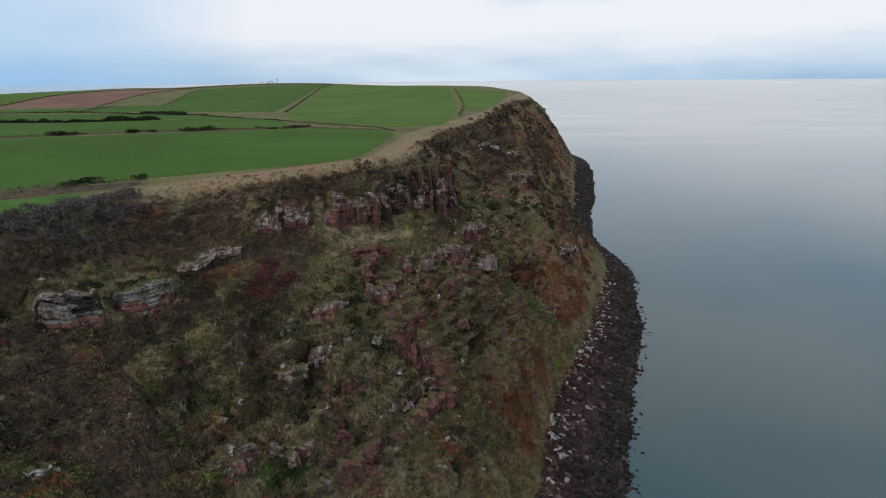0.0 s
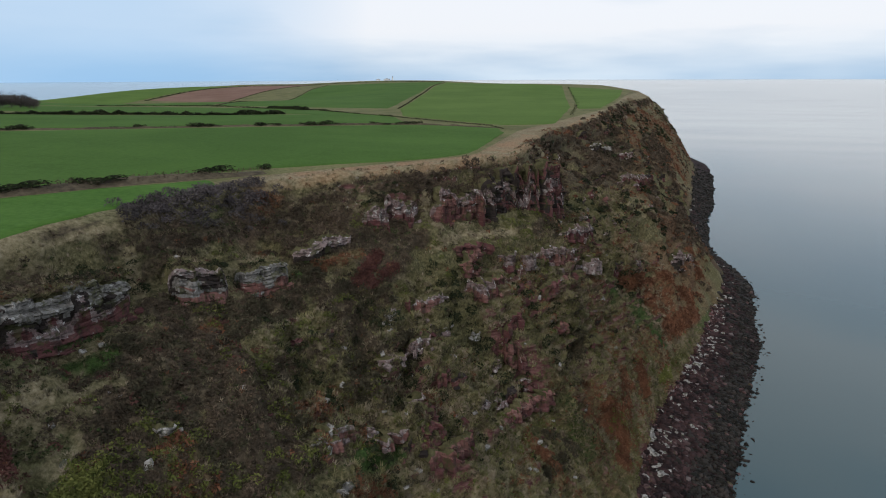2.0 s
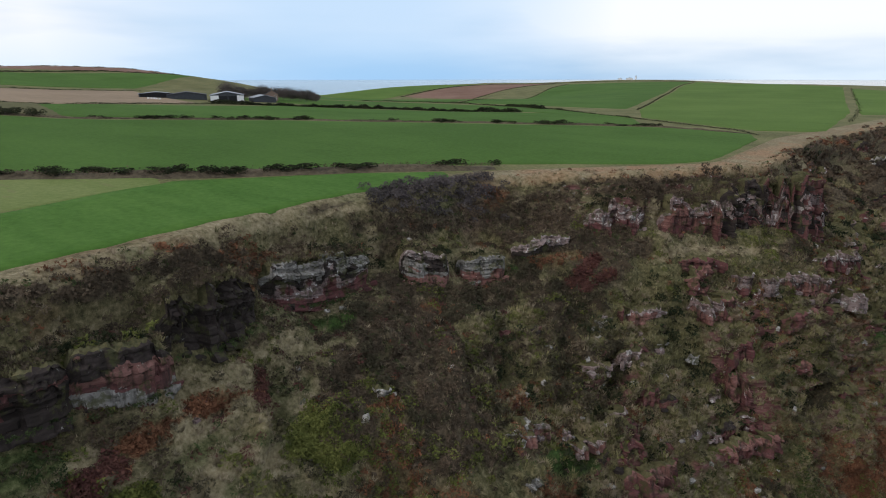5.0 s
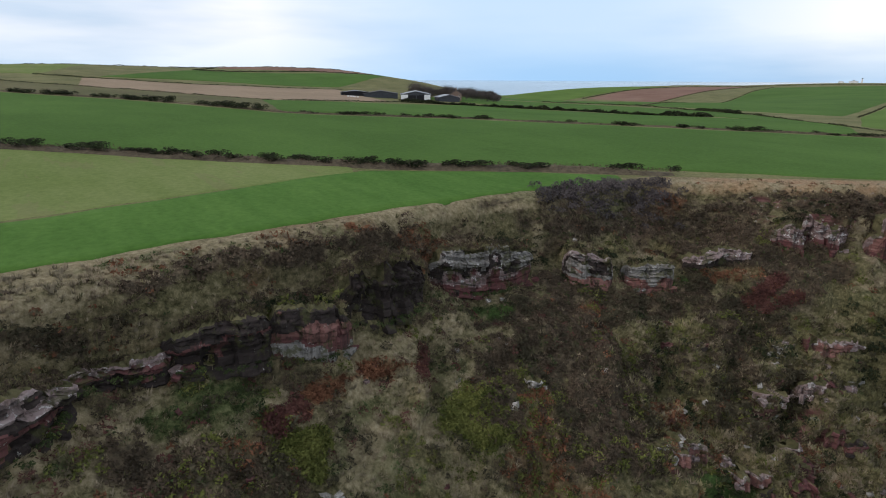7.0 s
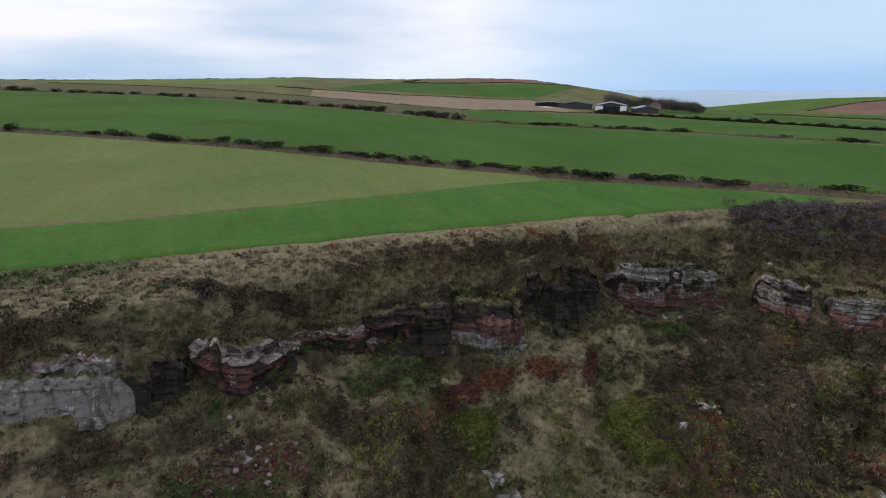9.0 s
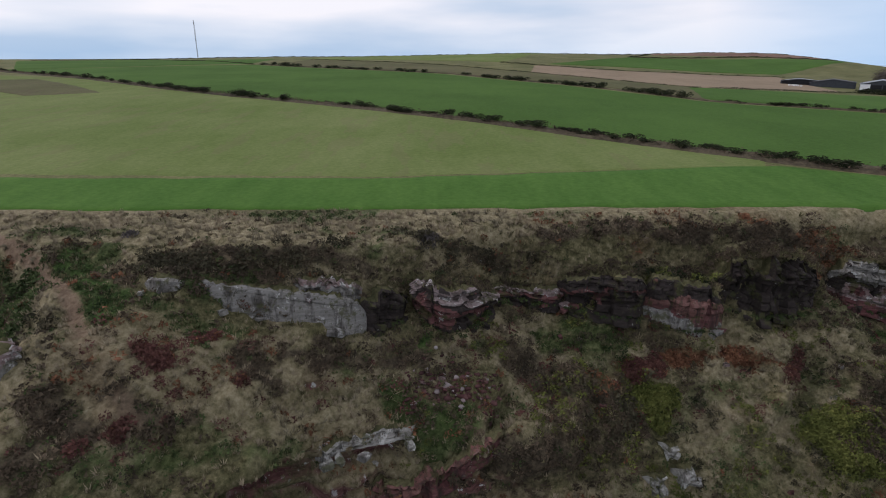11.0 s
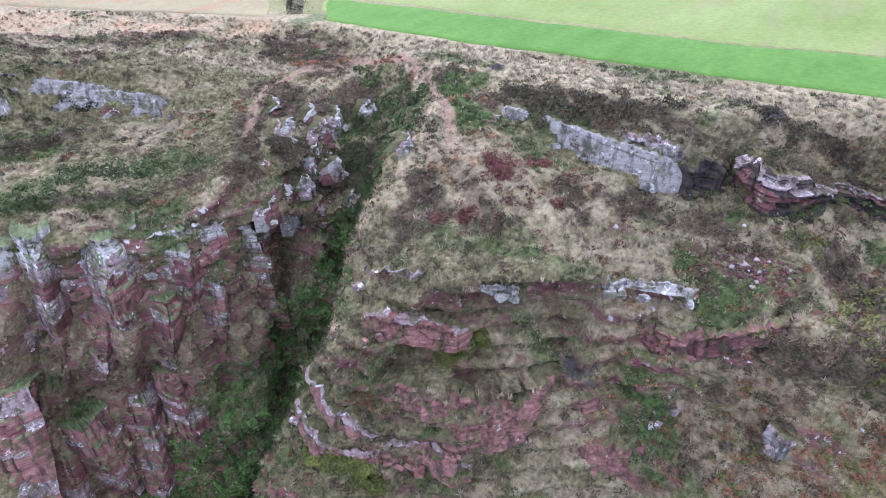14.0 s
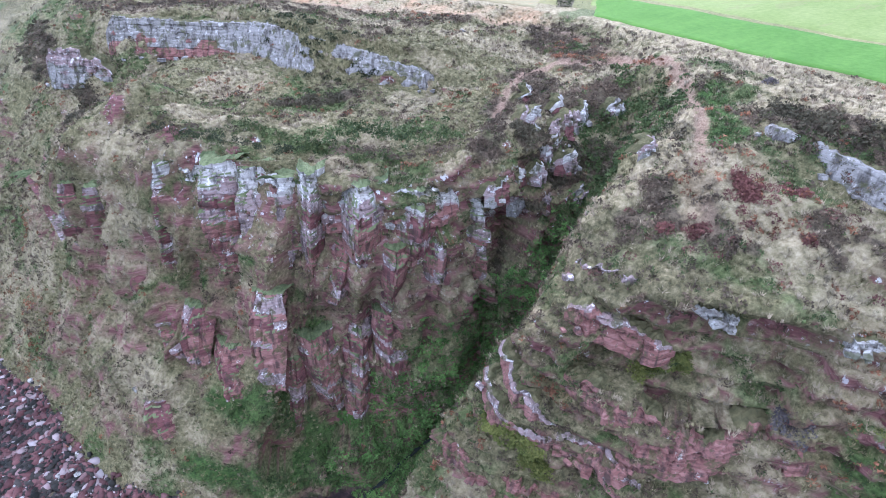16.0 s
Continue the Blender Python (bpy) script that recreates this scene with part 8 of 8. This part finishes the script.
def building(name, label, category, x, y, w, d, eave, ridge, wall_mat, roof_mat, doors=(), windows=(), turn=0.0, chimney=False):
    """A gabled building whose front (-y side) looks to the sea cliff."""
    root = tagged(new(name), label, category)
    root.matrix_basis = pose(x, y, float(land(x, y)), 0, 0, facing(x, y) + turn)
    part("wall", walls(w, d, eave, ridge), wall_mat, root)
    roof = part("roof", gable(w, d, eave, ridge), roof_mat, root)
    if chimney:
        part("chimney", box(-0.5, d / 2 - 1.4, ridge - 0.8, 0.5, d / 2 - 0.4, ridge + 1.3), wall_mat, roof)
    # some doors are flat near-black panels, the shade of open bays as colour
    for x0, x1, h, mat in doors:
        part("door", box(x0, -d / 2 - 0.08, 0, x1, -d / 2 + 0.05, h), mat, root)
    for x0, z0, x1, z1 in windows:
        win = part("window", box(x0, -d / 2 - 0.05, z0, x1, -d / 2 + 0.05, z1), M_WHITE, root)
        part("pane", box(x0 + 0.1, -d / 2 - 0.09, z0 + 0.1, x1 - 0.1, -d / 2 - 0.04, z1 - 0.1), M_GLASS, win)
    return root


building("barn", "large grey-roofed barn with white door panels and dark bays", "barn", -358, 274, 22, 28, 4.8, 7.0, M_DARKSIDE, M_SHEET,
         doors=[(-10.8, -5.6, 4.4, M_WHITE), (-5.2, 0.2, 4.0, M_BAYSHADE), (0.8, 6.0, 4.0, M_BAYSHADE), (6.4, 10.8, 4.4, M_WHITE)])
building("barn", "long dark barn with a low grey roof", "barn", -390, 264, 26, 22, 3.2, 5.2, M_DARKSIDE, M_SLATE)
building("barn", "open-sided shed with a pale roof", "barn", -402, 248, 22, 12, 3.0, 4.2, M_DARKSIDE, M_SHEET, doors=[(-10, 10, 3.4, M_BAYSHADE)])
building("barn", "grey-roofed barn behind the yard", "barn", -352, 300, 16, 20, 3.4, 5.2, M_DARKSIDE, M_SHEET, turn=10)
building("farmhouse", "brown stone farmhouse with a slate roof", "house", -362, 318, 9, 8, 5.4, 8.4, M_BRICK, M_SLATE, doors=[(-0.5, 0.5, 2.1, M_WHITE)],
         windows=[(-3.4, 1.0, -2.2, 2.3), (2.2, 1.0, 3.4, 2.3), (-3.4, 3.6, -2.2, 4.8), (2.2, 3.6, 3.4, 4.8)], chimney=True)
for k, (dx, dy) in enumerate([(0, 0), (1.6, 1.0), (3.4, 1.4), (5.2, 2.6), (-1.8, -1.2)]):
    bx, by = -382 + dx, 232 + dy
    bale = tagged(new("silage_bale"), "white plastic-wrapped round bale by the barn", "bale", group="bales at the farm")
    bale.matrix_basis = pose(bx, by, float(land(bx, by)) + 0.6)
    bm = bmesh.new()
    bmesh.ops.create_cone(bm, cap_ends=True, segments=16, radius1=0.65, radius2=0.65, depth=1.25)
    bmesh.ops.bevel(bm, geom=bm.edges[:], offset=0.12, segments=2, affect="EDGES")
    part("wrap", bm, M_WHITE, bale)


M_CROWN = island_material("bare_crown", [(0.0, (0.050, 0.042, 0.036)), (0.5, (0.090, 0.076, 0.066)), (1.0, (0.14, 0.12, 0.105))])


def tree(x, y, height, lean, seed):
    """A bare, wind-swept tree: tapered trunk, forking limbs, a crown of twig clumps combed to leeward."""
    r = np.random.default_rng(seed)
    root = tagged(new("tree"), "bare wind-swept tree leaning away from the sea", "tree", group="farm trees")
    root.matrix_basis = pose(x, y, float(land(x, y)) - 0.2)
    v, t = [], []

    def limb(p, q, r0, r1):
        k = len(v)
        for c, rad in ((p, r0), (q, r1)):
            for i in range(5):
                v.append(c + rad * np.array([math.cos(1.257 * i), math.sin(1.257 * i), 0]))
        for i in range(5):
            j = (i + 1) % 5
            t.extend([(k + i, k + j, k + 5 + j), (k + i, k + 5 + j, k + 5 + i)])

    lean_v = np.array([lean[0], lean[1], 0.0])
    fork = np.array([0, 0, height * 0.16]) + lean_v * 0.1 * height
    limb(np.zeros(3), fork, 0.35, 0.25)
    ends = []
    for i in range(9):
        a = 0.7 * i
        mid = fork + height * np.array([0.22 * math.cos(a), 0.22 * math.sin(a), r.uniform(0.10, 0.38)]) + lean_v * height * 0.10
        limb(fork, mid, 0.17, 0.09)
        for _ in range(3):
            e = mid + height * np.array([*(r.normal(size=2) * 0.10), r.uniform(0.05, 0.25)]) + lean_v * height * r.uniform(0.05, 0.3)
            limb(mid, e, 0.08, 0.03)
            ends.append(e)
    tr = tri_mesh("trunk", np.array(v), np.array(t), M_TWIG, "", "")
    tr.parent = root
    e = np.array(ends)[r.integers(0, len(ends), 2400)]
    c = e + r.normal(size=(2400, 3)) * np.array([0.15, 0.15, 0.13]) * height
    a = unit(r.normal(size=(2400, 3)) * 0.5 + np.array([lean[0], lean[1], 0.5]))
    b = unit(r.normal(size=(2400, 3)))
    s = r.uniform(0.3, 0.9, (2400, 1))
    w = np.stack([c + a * s * 1.6, c + b * s * 0.35, c - b * s * 0.35], 1).reshape(-1, 3)
    cr = tri_mesh("crown", w, np.arange(len(w)).reshape(-1, 3), M_CROWN, "", "")
    cr.parent = root
    return root


for i, (tx, ty, th) in enumerate([(-384, 316, 10), (-378, 320, 10), (-372, 328, 9), (-366, 332, 10), (-360, 334, 9), (-354, 338, 9), (-350, 341, 8), (-410, 308, 11), (-402, 314, 9), (-392, 312, 8), (-346, 344, 6)]):
    tree(tx, ty, th * 1.15, (0.55, 0.75), 300 + i)

lx, ly = -443.0, 1631.0
lighthouse = tagged(new("lighthouse"), "white lighthouse tower on the far headland", "lighthouse")
lighthouse.matrix_basis = pose(lx, ly, float(land(lx, ly))) @ Matrix.Scale(0.68, 4)
bm = bmesh.new()
bmesh.ops.create_cone(bm, cap_ends=True, segments=24, radius1=3.4, radius2=2.6, depth=14)
bmesh.ops.translate(bm, verts=bm.verts, vec=(0, 0, 6))
part("tower", bm, M_WHITE, lighthouse)
bm = bmesh.new()
bmesh.ops.create_cone(bm, cap_ends=True, segments=24, radius1=3.2, radius2=3.2, depth=0.5)
bmesh.ops.translate(bm, verts=bm.verts, vec=(0, 0, 13.2))
part("gallery", bm, M_WHITE, lighthouse)
bm = bmesh.new()
bmesh.ops.create_cone(bm, cap_ends=True, segments=16, radius1=1.7, radius2=1.7, depth=2.6)
bmesh.ops.translate(bm, verts=bm.verts, vec=(0, 0, 14.8))
part("lantern", bm, M_GLASS, lighthouse)
bm = bmesh.new()
bmesh.ops.create_cone(bm, cap_ends=True, segments=16, radius1=1.9, radius2=0.2, depth=1.4)
bmesh.ops.translate(bm, verts=bm.verts, vec=(0, 0, 16.8))
part("cap", bm, M_WHITE, lighthouse)
building("cottage", "white keepers' cottage beside the lighthouse", "house", -458, 1626, 18, 9, 3.6, 6.2, M_WHITE, M_SLATE, chimney=True)
building("cottage", "low white store near the lighthouse", "house", -482, 1622, 12, 8, 3.2, 5.4, M_WHITE, M_SLATE)

mx, my = -1386.0, -541.0
mast = tagged(new("radio_mast"), "thin steel lattice mast beyond the hill", "mast")
mast.matrix_basis = pose(mx, my, float(land(mx, my)) - 2)
for i in range(3):
    a = 2.094 * i
    bm = box(-0.25, -0.25, 0, 0.25, 0.25, 84)
    bmesh.ops.translate(bm, verts=bm.verts, vec=(0.9 * math.cos(a), 0.9 * math.sin(a), 0))
    part("leg", bm, M_STEEL, mast)
for k in range(14):
    bm = box(-0.9, -0.9, 6 * k + 1.0, 0.9, 0.9, 6 * k + 1.4)
    part("brace", bm, M_STEEL, mast)


# the stream in the ravine
mid = int(np.argmin(np.abs(s_tag - 17.0)))
lo, hi = int(np.argmin(np.abs(v_tag - 6.3))), int(np.argmin(np.abs(v_tag - 9.6)))
bedline = SHEET[mid, lo:hi]
t = unit(np.gradient(bedline[:, :2], axis=0))
side = np.stack([-t[:, 1], t[:, 0]], -1)
w = np.linspace(-1, 1, 5)
wide = 0.7 + 0.3 * vnoise(np.arange(len(bedline)) / 4, 0, 0, 3)
run = np.concatenate([bedline[:, None, :2] + side[:, None] * w[None, :, None] * wide[:, None, None], np.repeat(bedline[:, 2:3] + 0.30, 5, axis=1)[..., None]], -1)
M_STREAM = plain("stream_water", (0.020, 0.022, 0.020), 0.12)
stream = tagged(new("water_stream", grid_mesh("water_stream", run)), "narrow dark stream falling to the shore", "stream", kind="structure")
stream.data.materials.append(M_STREAM)
